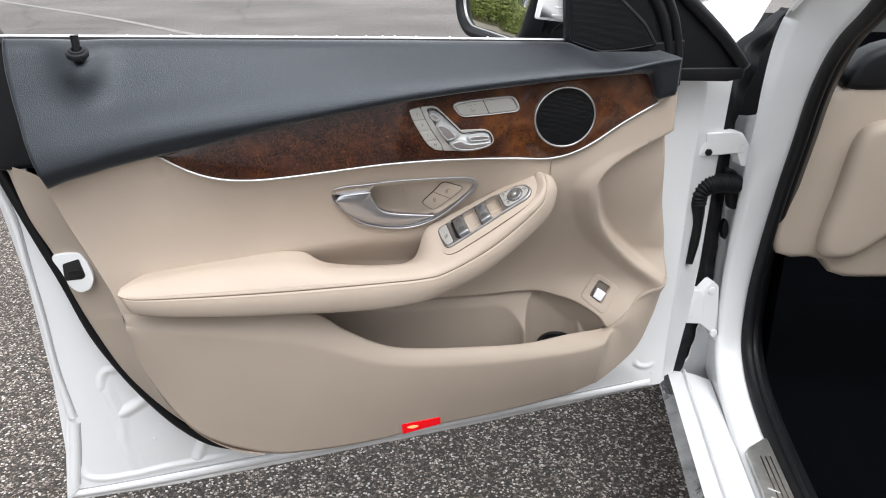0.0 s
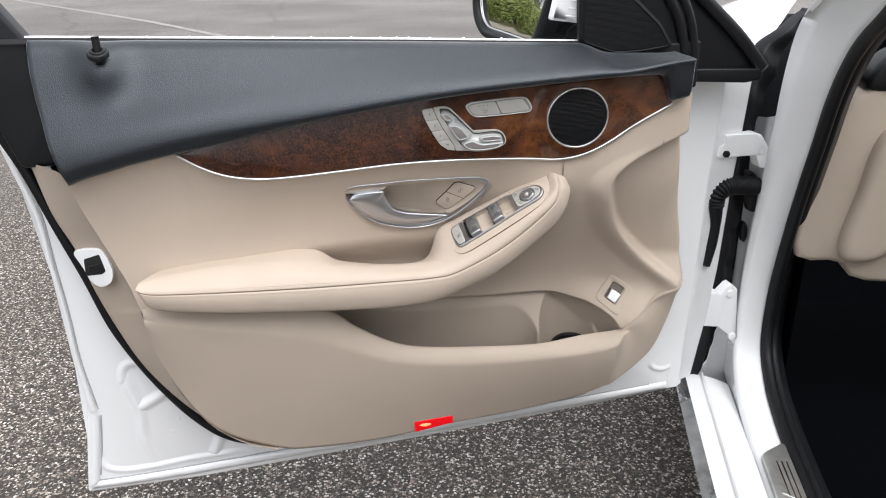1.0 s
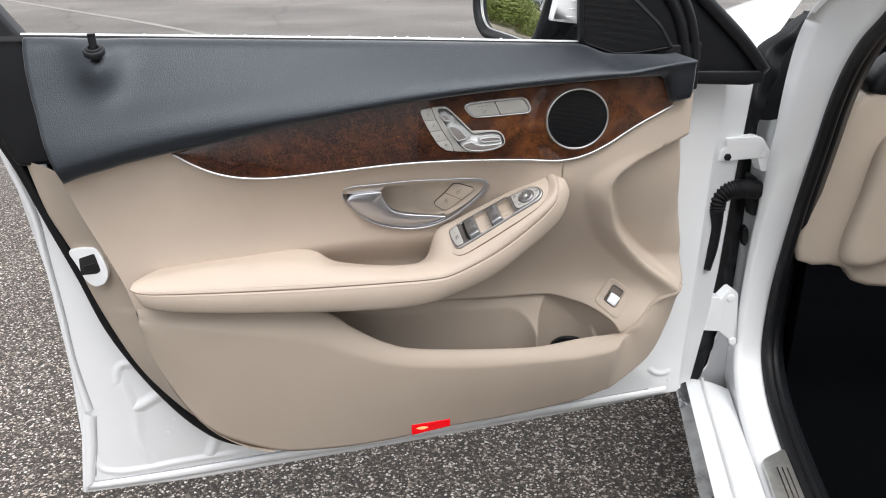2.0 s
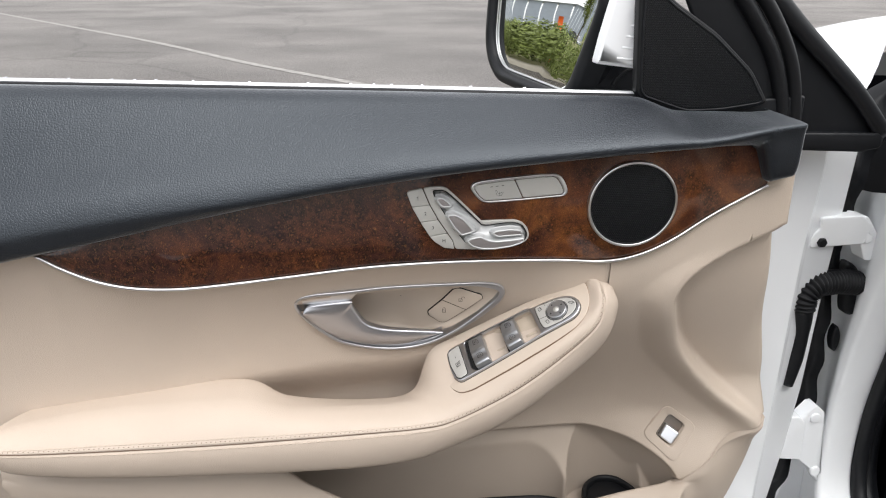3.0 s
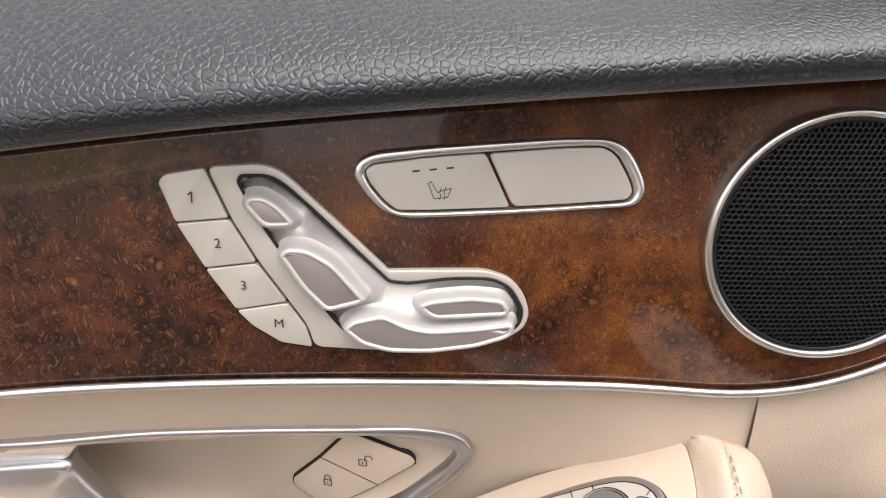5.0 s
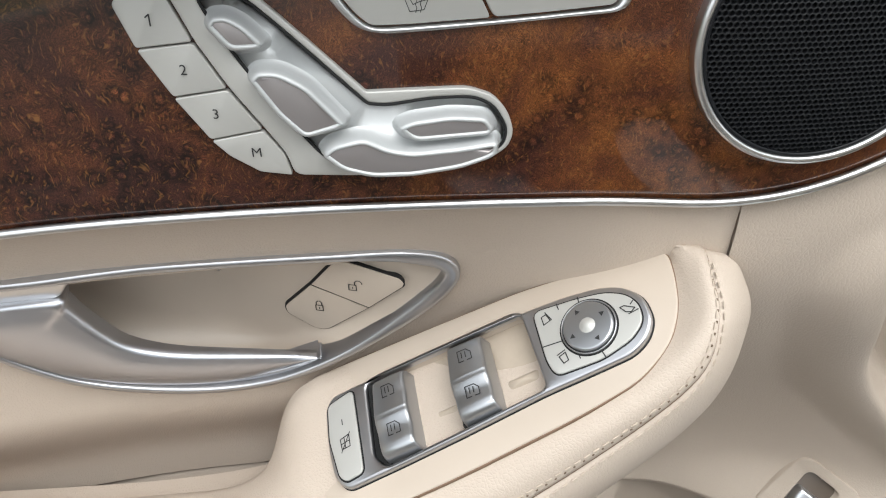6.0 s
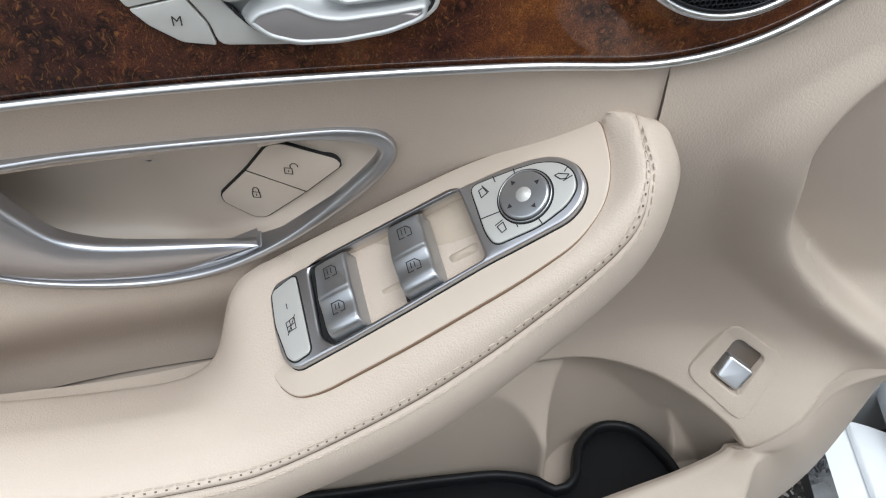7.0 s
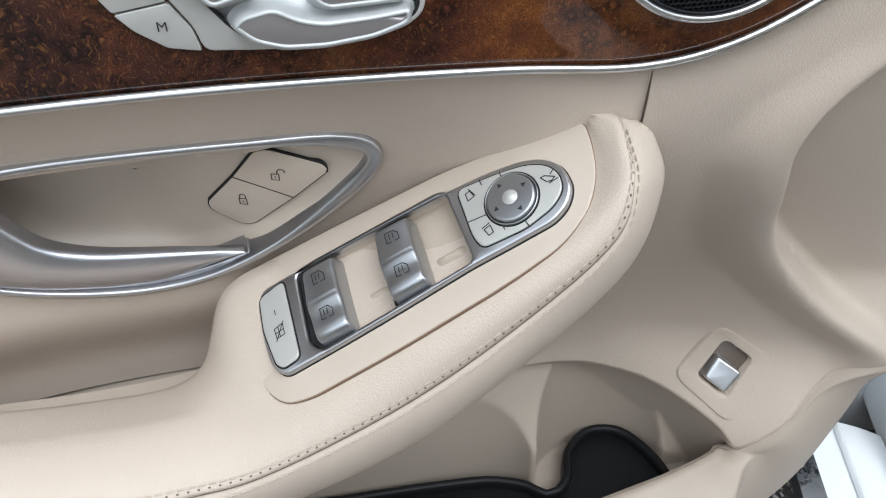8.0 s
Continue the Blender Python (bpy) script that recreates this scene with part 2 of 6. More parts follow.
for k_, v_ in zip(("From Min", "From Max", "To Min", "To Max"), (0.12, 0.42, 1.0, 0.0)):
    dm.inputs[k_].default_value = v_
l_.new(dv.outputs["Distance"], dm.inputs["Value"])
db = n_.new("ShaderNodeBump")
db.inputs["Strength"].default_value, db.inputs["Distance"].default_value = 0.9, 0.004
l_.new(dm.outputs[0], db.inputs["Height"])
l_.new(db.outputs[0], b_.inputs["Normal"])
BUTTON_CHROME, *_ = material("bright_button", (0.66, 0.67, 0.69), 0.3, 0.95)
STRIP, n_, l_, b_ = material("wet_dark_metal", (0.34, 0.34, 0.345), 0.14, 1.0)
tint(n_, l_, b_, (0.34, 0.34, 0.345), 22, 0.8, 6.0)
speckle(n_, l_, b_, 45, 0.5, 0.004)
# the brown that the control faces reflect is put into their base colour
FACE, n_, l_, b_ = material("satin_control_face", (0.33, 0.305, 0.30), 0.40, 0.6)
speckle(n_, l_, b_, 1500, 0.06, 0.0002)
NEEDLE, *_ = material("needle_hole", (0.16, 0.115, 0.08), 0.9)
COTTON, *_ = material("pale_thread", (0.50, 0.42, 0.34), 0.8)
SATIN, n_, l_, b_ = material("satin_bezel_metal", (0.50, 0.50, 0.515), 0.34, 1.0)
speckle(n_, l_, b_, 1400, 0.05, 0.0002)
POLISH, n_, l_, b_ = material("polished_handle_metal", (0.54, 0.55, 0.585), 0.36, 1.0)
speckle(n_, l_, b_, 900, 0.04, 0.0002)
BROWN, *_ = material("dark_brown_plastic", (0.12, 0.094, 0.074), 0.3)
TINT, *_ = material("tinted_glass", (0.012, 0.014, 0.016), 0.04)
SCREEN = bpy.data.materials.new("clear_glass")
SCREEN.use_nodes = True
sn, sk = SCREEN.node_tree.nodes, SCREEN.node_tree.links
clear, gloss, both = sn.new("ShaderNodeBsdfTransparent"), sn.new("ShaderNodeBsdfGlossy"), sn.new("ShaderNodeMixShader")
clear.inputs["Color"].default_value, gloss.inputs["Roughness"].default_value = (0.86, 0.9, 0.88, 1), 0.02
both.inputs["Fac"].default_value = 0.06
sk.new(clear.outputs[0], both.inputs[1])
sk.new(gloss.outputs[0], both.inputs[2])
sk.new(both.outputs[0], sn["Material Output"].inputs["Surface"])
SEALER, n_, l_, b_ = material("seam_sealer", (0.42, 0.43, 0.45), 0.5)
tint(n_, l_, b_, (0.42, 0.43, 0.45), 40, 0.2)
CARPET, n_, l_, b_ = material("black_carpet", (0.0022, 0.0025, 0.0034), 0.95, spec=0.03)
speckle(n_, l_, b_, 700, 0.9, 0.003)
CORD, *_ = material("grey_cord", (0.05, 0.055, 0.065), 0.6)
STEEL, n_, l_, b_ = material("brushed_steel", (0.62, 0.62, 0.60), 0.3, 0.85)
tint(n_, l_, b_, (0.60, 0.60, 0.58), 60, 0.3)
RED, n_, l_, b_ = material("red_lens", (0.45, 0.0015, 0.004), 0.2, coat=0.25)
b_.inputs["Emission Color"].default_value, b_.inputs["Emission Strength"].default_value = (1, 0.001, 0.010, 1), 0.20
GLOW, n_, l_, b_ = material("lamp_bulb", (1, 0.4, 0.2), 0.3)
b_.inputs["Emission Color"].default_value, b_.inputs["Emission Strength"].default_value = (1, 0.22, 0.06, 1), 0.5
MIRROR, *_ = material("mirror_glass", (0.86, 0.88, 0.86), 0.015, 1.0)

# burl walnut under clear lacquer
WOOD, n_, l_, b_ = material("burl_walnut", (0.12, 0.045, 0.018), 0.40, coat=0.75, spec=0.2)
b_.inputs["Coat Roughness"].default_value = 0.05


def tex(kind, vector, **inputs):
    t = n_.new(kind)
    l_.new(vector, t.inputs["Vector"])
    for k_, v_ in inputs.items():
        t.inputs[k_.replace("_", " ")].default_value = v_
    return t


def remap(value, f0, f1, t0, t1):
    r = n_.new("ShaderNodeMapRange")
    for k_, v_ in zip(("From Min", "From Max", "To Min", "To Max"), (f0, f1, t0, t1)):
        r.inputs[k_].default_value = v_
    l_.new(value, r.inputs["Value"])
    return r.outputs[0]


def times(a, b):
    m = n_.new("ShaderNodeMath")
    m.operation = "MULTIPLY"
    l_.new(a, m.inputs[0])
    l_.new(b, m.inputs[1])
    return m.outputs[0]


def join(kind, a, b, fac=1.0):
    m = n_.new("ShaderNodeMixRGB")
    m.blend_type, m.inputs["Fac"].default_value = kind, fac
    l_.new(a, m.inputs[1])
    l_.new(b, m.inputs[2])
    return m.outputs[0]


vec = coords(n_)
# the veneer goes from a dark knotty end to a golden, wavy end
place = n_.new("ShaderNodeSeparateXYZ")
l_.new(vec, place.inputs[0])
golden = remap(place.outputs["X"], 0.02, 0.16, 0.0, 0.11)
big = tex("ShaderNodeTexNoise", vec, Scale=15.0, Detail=6.0, Distortion=1.2, Roughness=0.62)
tone = n_.new("ShaderNodeMath")
l_.new(big.outputs["Fac"], tone.inputs[0])
l_.new(golden, tone.inputs[1])
ramp = n_.new("ShaderNodeValToRGB")
e = ramp.color_ramp.elements
e[0].position, e[0].color = 0.30, (0.022, 0.0078, 0.0060, 1)
e[1].position, e[1].color = 0.84, (0.165, 0.0570, 0.0135, 1)
for pos, c in ((0.45, (0.038, 0.0120, 0.0076, 1)), (0.61, (0.074, 0.0232, 0.0092, 1))):
    e.new(pos).color = c
l_.new(tone.outputs[0], ramp.inputs["Fac"])
warp = tex("ShaderNodeTexNoise", vec, Scale=60.0, Detail=3.0)
swirl = join("LINEAR_LIGHT", vec, warp.outputs["Color"], 0.011)
# knots: a small pale heart in a dark halo, in clusters
lay = n_.new("ShaderNodeMapping")
lay.inputs["Rotation"].default_value = (math.pi / 2, 0.0, 0.0)
l_.new(join("LINEAR_LIGHT", vec, tex("ShaderNodeTexNoise", vec, Scale=260.0, Detail=2.0).outputs["Color"], 0.0016), lay.inputs["Vector"])
mask = tex("ShaderNodeTexNoise", vec, Scale=24.0, Detail=2.0)
thin = n_.new("ShaderNodeMath")
thin.operation = "SUBTRACT"
l_.new(mask.outputs["Fac"], thin.inputs[0])
l_.new(golden, thin.inputs[1])
knots = None
for size, heart in ((95.0, 1.55), (170.0, 1.3)):
    eyes = tex("ShaderNodeTexVoronoi", lay.outputs[0], Scale=size)
    eyes.voronoi_dimensions = "2D"
    ring_ramp = n_.new("ShaderNodeValToRGB")
    e = ring_ramp.color_ramp.elements
    e[0].position, e[0].color = 0.0, (heart, heart, heart * 1.05, 1)
    e[1].position, e[1].color = 0.46, (1.0, 1.0, 1.0, 1)
    for pos, c in ((0.09, heart * 0.8), (0.14, 0.42), (0.22, 0.38), (0.29, 0.80), (0.33, 0.62), (0.41, 0.88)):
        e.new(pos).color = (c, c, c, 1)
    l_.new(eyes.outputs["Distance"], ring_ramp.inputs["Fac"])
    eye_mix = n_.new("ShaderNodeMixRGB")
    eye_mix.inputs[1].default_value = (1, 1, 1, 1)
    l_.new(remap(thin.outputs[0], 0.38, 0.48, 0.0, 1.0), eye_mix.inputs["Fac"])
    l_.new(ring_ramp.outputs[0], eye_mix.inputs[2])
    knots = eye_mix.outputs[0] if knots is None else join("MULTIPLY", knots, eye_mix.outputs[0])
# fine wavy figure, hair lines and pores
wave = tex("ShaderNodeTexWave", swirl, Scale=150.0, Distortion=26.0, Detail=3.0, Detail_Scale=2.6)
hair = tex("ShaderNodeTexWave", swirl, Scale=330.0, Distortion=40.0, Detail=3.0, Detail_Scale=1.6)
fine = tex("ShaderNodeTexNoise", vec, Scale=700.0, Detail=5.0, Roughness=0.75, Distortion=1.4)
shade = times(remap(wave.outputs["Fac"], 0.0, 1.0, 0.80, 1.20), times(remap(fine.outputs["Fac"], 0.3, 0.7, 0.66, 1.36), remap(hair.outputs["Fac"], 0.0, 1.0, 0.50, 1.55)))
body = join("MULTIPLY", join("MULTIPLY", ramp.outputs[0], knots), shade)
flow = n_.new("ShaderNodeMapping")
flow.inputs["Rotation"].default_value, flow.inputs["Scale"].default_value = (0.0, 0.5, 0.0), (1.0, 1.0, 0.25)
l_.new(swirl, flow.inputs["Vector"])
fleck = tex("ShaderNodeTexNoise", flow.outputs[0], Scale=1100.0, Detail=1.0)
gold = n_.new("ShaderNodeMixRGB")
l_.new(remap(fleck.outputs["Fac"], 0.58, 0.80, 0.0, 0.55), gold.inputs["Fac"])
l_.new(body, gold.inputs[1])
gold.inputs[2].default_value = (0.26, 0.115, 0.032, 1)
l_.new(gold.outputs[0], b_.inputs["Base Color"])

# asphalt with pale chippings near by, worn grey further off
ASPHALT, n_, l_, b_ = material("asphalt", (0.06, 0.06, 0.06), 0.75, spec=0.4)
vec = coords(n_)
vor = n_.new("ShaderNodeTexVoronoi")
vor.inputs["Scale"].default_value = 205
l_.new(vec, vor.inputs["Vector"])
sep = n_.new("ShaderNodeSeparateColor")
l_.new(vor.outputs["Color"], sep.inputs[0])
chip = n_.new("ShaderNodeValToRGB")
e = chip.color_ramp.elements
e[0].position, e[0].color = 0.0, (0.034, 0.030, 0.027, 1)
e[1].position, e[1].color = 1.0, (0.78, 0.77, 0.74, 1)
for pos, c in ((0.45, 0.062), (0.70, 0.14), (0.88, 0.38)):
    k = e.new(pos)
    k.color = (c * 1.17, c, c * 0.85, 1)
l_.new(sep.outputs[0], chip.inputs["Fac"])
edge = n_.new("ShaderNodeTexVoronoi")
edge.feature = "DISTANCE_TO_EDGE"
edge.inputs["Scale"].default_value = 205
l_.new(vec, edge.inputs["Vector"])
er = n_.new("ShaderNodeMapRange")
er.inputs["From Max"].default_value = 0.12
er.inputs["To Min"].default_value = 0.25
l_.new(edge.outputs["Distance"], er.inputs["Value"])
mm = n_.new("ShaderNodeMixRGB")
mm.blend_type, mm.inputs["Fac"].default_value = "MULTIPLY", 1.0
l_.new(chip.outputs[0], mm.inputs[1])
l_.new(er.outputs[0], mm.inputs[2])
blot = n_.new("ShaderNodeTexNoise")
blot.inputs["Scale"].default_value, blot.inputs["Detail"].default_value = 0.55, 6
l_.new(vec, blot.inputs["Vector"])
br = n_.new("ShaderNodeMapRange")
br.inputs["From Min"].default_value, br.inputs["From Max"].default_value = 0.3, 0.7
br.inputs["To Min"].default_value, br.inputs["To Max"].default_value = 0.75, 1.3
l_.new(blot.outputs["Fac"], br.inputs["Value"])
mm2 = n_.new("ShaderNodeMixRGB")
mm2.blend_type, mm2.inputs["Fac"].default_value = "MULTIPLY", 1.0
l_.new(mm.outputs[0], mm2.inputs[1])
l_.new(br.outputs[0], mm2.inputs[2])
# the old lot starts a few metres off: a smoother, paler wearing course
sx = n_.new("ShaderNodeSeparateXYZ")
l_.new(vec, sx.inputs[0])
far = n_.new("ShaderNodeMapRange")
far.inputs["From Min"].default_value, far.inputs["From Max"].default_value = 2.2, 5.5
l_.new(sx.outputs["Y"], far.inputs["Value"])
worn = n_.new("ShaderNodeTexNoise")
worn.inputs["Scale"].default_value, worn.inputs["Detail"].default_value = 0.42, 5
l_.new(vec, worn.inputs["Vector"])
wr = n_.new("ShaderNodeValToRGB")
wr.color_ramp.elements[0].position, wr.color_ramp.elements[0].color = 0.34, (0.116, 0.108, 0.100, 1)
wr.color_ramp.elements[1].position, wr.color_ramp.elements[1].color = 0.62, (0.190, 0.178, 0.165, 1)
l_.new(worn.outputs["Fac"], wr.inputs["Fac"])
pit = n_.new("ShaderNodeTexNoise")
pit.inputs["Scale"].default_value, pit.inputs["Detail"].default_value, pit.inputs["Roughness"].default_value = 38.0, 6, 0.8
l_.new(vec, pit.inputs["Vector"])
pr = n_.new("ShaderNodeMapRange")
for k_, v_ in zip(("From Min", "From Max", "To Min", "To Max"), (0.32, 0.68, 0.40, 1.5)):
    pr.inputs[k_].default_value = v_
l_.new(pit.outputs["Fac"], pr.inputs["Value"])
crack = n_.new("ShaderNodeTexVoronoi")
crack.feature = "DISTANCE_TO_EDGE"
crack.inputs["Scale"].default_value = 0.16
cw = n_.new("ShaderNodeMixRGB")
cw.blend_type, cw.inputs["Fac"].default_value = "LINEAR_LIGHT", 0.35
l_.new(vec, cw.inputs[1])
l_.new(blot.outputs["Color"], cw.inputs[2])
l_.new(cw.outputs[0], crack.inputs["Vector"])
cr = n_.new("ShaderNodeMapRange")
for k_, v_ in zip(("From Min", "From Max", "To Min", "To Max"), (0.001, 0.008, 0.8, 1.0)):
    cr.inputs[k_].default_value = v_
l_.new(crack.outputs["Distance"], cr.inputs["Value"])
wm = n_.new("ShaderNodeMixRGB")
wm.blend_type, wm.inputs["Fac"].default_value = "MULTIPLY", 1.0
l_.new(wr.outputs[0], wm.inputs[1])
l_.new(pr.outputs[0], wm.inputs[2])
wm2 = n_.new("ShaderNodeMixRGB")
wm2.blend_type, wm2.inputs["Fac"].default_value = "MULTIPLY", 1.0
l_.new(wm.outputs[0], wm2.inputs[1])
l_.new(cr.outputs[0], wm2.inputs[2])
fm = n_.new("ShaderNodeMixRGB")
l_.new(far.outputs[0], fm.inputs["Fac"])
l_.new(mm2.outputs[0], fm.inputs[1])
l_.new(wm2.outputs[0], fm.inputs[2])
l_.new(fm.outputs[0], b_.inputs["Base Color"])
bump = n_.new("ShaderNodeBump")
bump.inputs["Strength"].default_value, bump.inputs["Distance"].default_value = 0.8, 0.003
l_.new(er.outputs[0], bump.inputs["Height"])
l_.new(bump.outputs[0], b_.inputs["Normal"])
PAINT, n_, l_, b_ = material("worn_line_paint", (0.55, 0.53, 0.48), 0.8)
tint(n_, l_, b_, (0.235, 0.226, 0.21), 9, 0.6, 6.0)
CONCRETE, n_, l_, b_ = material("kerb_concrete", (0.42, 0.38, 0.31), 0.85)
tint(n_, l_, b_, (0.42, 0.38, 0.31), 6, 0.25)
DRY, n_, l_, b_ = material("dry_grass_ground", (0.30, 0.23, 0.12), 0.95)
tint(n_, l_, b_, (0.20, 0.19, 0.085), 3, 0.45)
LEAF, n_, l_, b_ = material("leaves", (0.10, 0.14, 0.03), 0.6)
tint(n_, l_, b_, (0.115, 0.145, 0.026), 4, 0.6)
BARK, n_, l_, b_ = material("bark", (0.07, 0.055, 0.04), 0.9)
speckle(n_, l_, b_, 40, 0.8, 0.02)

# ---- ground ----
link_mesh("ground", [(-400, -400, 0), (400, -400, 0), (400, 400, 0), (-400, 400, 0)], [(0, 1, 2, 3)], ASPHALT, label="", smooth=False)
tagged(bpy.data.objects["ground"], "wet-looking grey asphalt car park with pale stone chippings", "ground", kind="structure")

# ---- the car door ----
CAR = DOOR = thing("car", "white car with an open beige-trimmed driver door", "car")


WT = curve([(-0.50, 0.792), (-0.465, 0.801), (-0.406, 0.811), (-0.321, 0.828), (-0.182, 0.851), (-0.03, 0.8728), (0.049, 0.8816), (0.163, 0.8905), (0.261, 0.8965), (0.319, 0.8985), (0.36, 0.8985), (0.42, 0.897)], 200)


WB = curve([(-0.321, 0.826), (-0.303, 0.813), (-0.276, 0.7985), (-0.248, 0.7895), (-0.211, 0.7845), (-0.173, 0.784), (-0.11, 0.786), (-0.016, 0.7905), (0.064, 0.7905), (0.15, 0.787), (0.205, 0.7835), (0.24, 0.789), (0.279, 0.805), (0.32, 0.829), (0.373, 0.856)], 300)


def wood_top(x):
    return np.interp(x, WT[:, 0], WT[:, 1])


def wood_bottom(x):
    return np.interp(x, WB[:, 0], WB[:, 1])


SPK = np.array((0.2262, 0.8432))


def wood_y(x, z):
    """Depth of the inlay's face."""
    t, b = wood_top(x), wood_bottom(x)
    v = np.clip((z - b) / max(t - b, 0.004), 0, 1)
    y = -0.022 * sstep(-0.03, -0.32, x) - 0.002 * math.sin(math.pi * v)
    r = math.hypot((x - SPK[0]) / 0.0465, (z - SPK[1]) / 0.0435)
    return y - 0.0042 * float(sstep(1.75, 1.02, r))


def on_wood(p, q, h):
    return (p, wood_y(p, q) + 0.0015 - h, q)


# burl inlay
rows = []
for v in np.linspace(0, 1, 33):
    row = []
    for x in np.r_[np.linspace(-0.3205, 0.345, 150), np.linspace(0.348, 0.3725, 16)]:
        t, b = wood_top(x), wood_bottom(x)
        if x > 0.335:
            t -= (t - wood_bottom(0.372)) * (1 - math.sqrt(max(0, 1 - ((x - 0.335) / 0.038) ** 2))) * 0.98
        z = b + (t - b) * v
        row.append((x, wood_y(x, z), z))
    rows.append(row)
rows = [[(x, y + 0.012, z - 0.001) for x, y, z in rows[0]]] + rows + [[(x, y + 0.012, z + 0.001) for x, y, z in rows[-1]]]
loft("walnut_inlay", rows, WOOD, DOOR, "glossy burl walnut inlay strip")

# bright strip under the inlay
pts = [(x, wood_y(x, wood_bottom(x)) - 0.001, wood_bottom(x) - 0.0012) for x in np.r_[np.linspace(-0.3215, -0.17, 22), np.linspace(-0.15, 0.373, 44)]]
tube("bright_strip", pts, 0.0017, SILVER, DOOR, "thin polished metal strip", sides=10, n=220)

# black padded top
def belt(x):
    return np.interp(x, [-0.62, -0.49, -0.25, 0.0, 0.244, 0.42], [0.969, 0.967, 0.9585, 0.9495, 0.9395, 0.932])


def pad_left(z):
    """Where the pad ends towards the window post, by height."""
    return float(np.interp(z, [0.800, 0.811, 0.854, 0.896, 0.930, 0.972], [-0.4530, -0.4560, -0.4700, -0.4815, -0.4870, -0.4900]))


def pad_section(x, low):
    top = float(wood_top(x))
    right = float(sstep(0.28, 0.39, x))
    crest_z = (top + 0.011 + 0.007 * float(sstep(-0.10, -0.35, x))) * (1 - right) + 0.9205 * right
    t = max(float(belt(x)) - 0.013 * float(sstep(0.238, 0.29, x)), crest_z + 0.0015)
    deep = 0.05
    crest_y = -0.030 + 0.008 * float(sstep(0.3, 0.41, x)) - 0.014 * float(sstep(-0.05, -0.45, x))
    base = -0.022 * float(sstep(-0.03, -0.32, x))
    h = t - crest_z
    prof = [(deep + 0.004, t - 0.012), (deep + 0.002, t - 0.003), (deep - 0.004, t), (deep - 0.018, t - 0.05 * h), (0.018, t - 0.22 * h), (-0.004, t - 0.52 * h), (crest_y + 0.006, crest_z + 0.16 * h), (crest_y, crest_z - 0.001), (crest_y + 0.002, crest_z - 0.006), (base - 0.014, low + 0.001), (base + 0.004, low - 0.001)]
    bump = lambda z: -0.020 * math.exp(-(((x + 0.402) / 0.026) ** 2)) * math.exp(-(((z - 0.938) / 0.034) ** 2))
    out = []
    for y, z in curve(prof, 40):
        shift = (pad_left(z) + 0.490) * min(max(1 - (x + 0.490) / 0.11, 0.0), 1.0)
        out.append((x + shift, y + bump(z), z))
    return out


rows = [pad_section(x, float(wood_top(x)) + 0.0005) for x in np.linspace(-0.490, 0.345, 150)]
for x in np.linspace(0.3475, 0.3905, 18):
    low = float(wood_top(x)) + (0.861 + 0.2 * (x - 0.362) - float(wood_top(x))) * float(sstep(0.350, 0.368, x))
    rows.append(pad_section(x, low))
rows.append([(x + 0.0022, y + 0.0015, z) for x, y, z in rows[-1]])
rows.append([(x + 0.0010, y + 0.004, z) for x, y, z in rows[-1]])
rows.append([(x + 0.0005, y + 0.05, z) for x, y, z in rows[-1]])
lead = rows[0]
rows = [[(x - 0.004, y + 0.05, z) for x, y, z in lead], [(x - 0.0025, y + 0.006, z) for x, y, z in lead]] + rows
loft("top_pad", rows, PAD, DOOR, "black grained leather top pad")

# beige middle panel between the inlay and the armrest
CREASE = curve([(-0.462, 0.803), (-0.451, 0.741), (-0.432, 0.677), (-0.414, 0.622), (-0.402, 0.567), (-0.388, 0.499), (-0.363, 0.436), (-0.328, 0.381), (-0.280, 0.343), (-0.236, 0.326)], 120)


def crease_x(z):
    return float(np.interp(z, CREASE[::-1, 1], CREASE[::-1, 0]))


def mid_top(x):
    return float(wood_bottom(x)) - 0.002 if x > -0.320 else float(wood_top(x)) - 0.001


def mid_low(x):
    return 0.585 + 0.125 * float(sstep(0.0, 0.20, x))


def mid_y(x, z):
    t = mid_top(x)
    w = min(max((t - z) / (t - 0.59), 0.0), 1.1)
    top = -0.022 * float(sstep(-0.03, -0.32, x)) + 0.002
    amount = (0.037 + 0.016 * float(sstep(-0.3, 0.0, x))) * (1 - 0.8 * float(sstep(0.10, 0.213, x)))
    y = top + amount * (1 - abs(1 - w) ** 3.0)
    return y + 0.030 * float(sstep(-0.21, -0.12, x)) * float(sstep(0.075, 0.03, x)) * float(sstep(0.665, 0.60, z))


rows = []
for v in np.linspace(0, 1, 60):
    row = []
    xl = crease_x(0.803 + (0.585 - 0.803) * v)
    for u in np.linspace(0, 1, 110):
        x = xl + (0.2135 - xl) * u
        z = mid_top(x) + (mid_low(x) - mid_top(x)) * v
        row.append((x, mid_y(x, z), z))
    x, y, z = row[-1]
    row += [(x + 0.0008, y + 0.002, z), (x + 0.001, y + 0.03, z)]
    rows.append(row)
MID_ROWS = rows


# door handle bowl outline on the middle panel
def on_mid(p, q, h):
    """A tilted plane through the handle."""
    k = 0.944
    lift = 0.0035 * float(sstep(-0.01, -0.07, p)) * float(sstep(0.730, 0.752, q))
    return (p, 0.0265 - 0.27 * (q - 0.742) - lift - h * k, q + 0.0028 - h * 0.26)


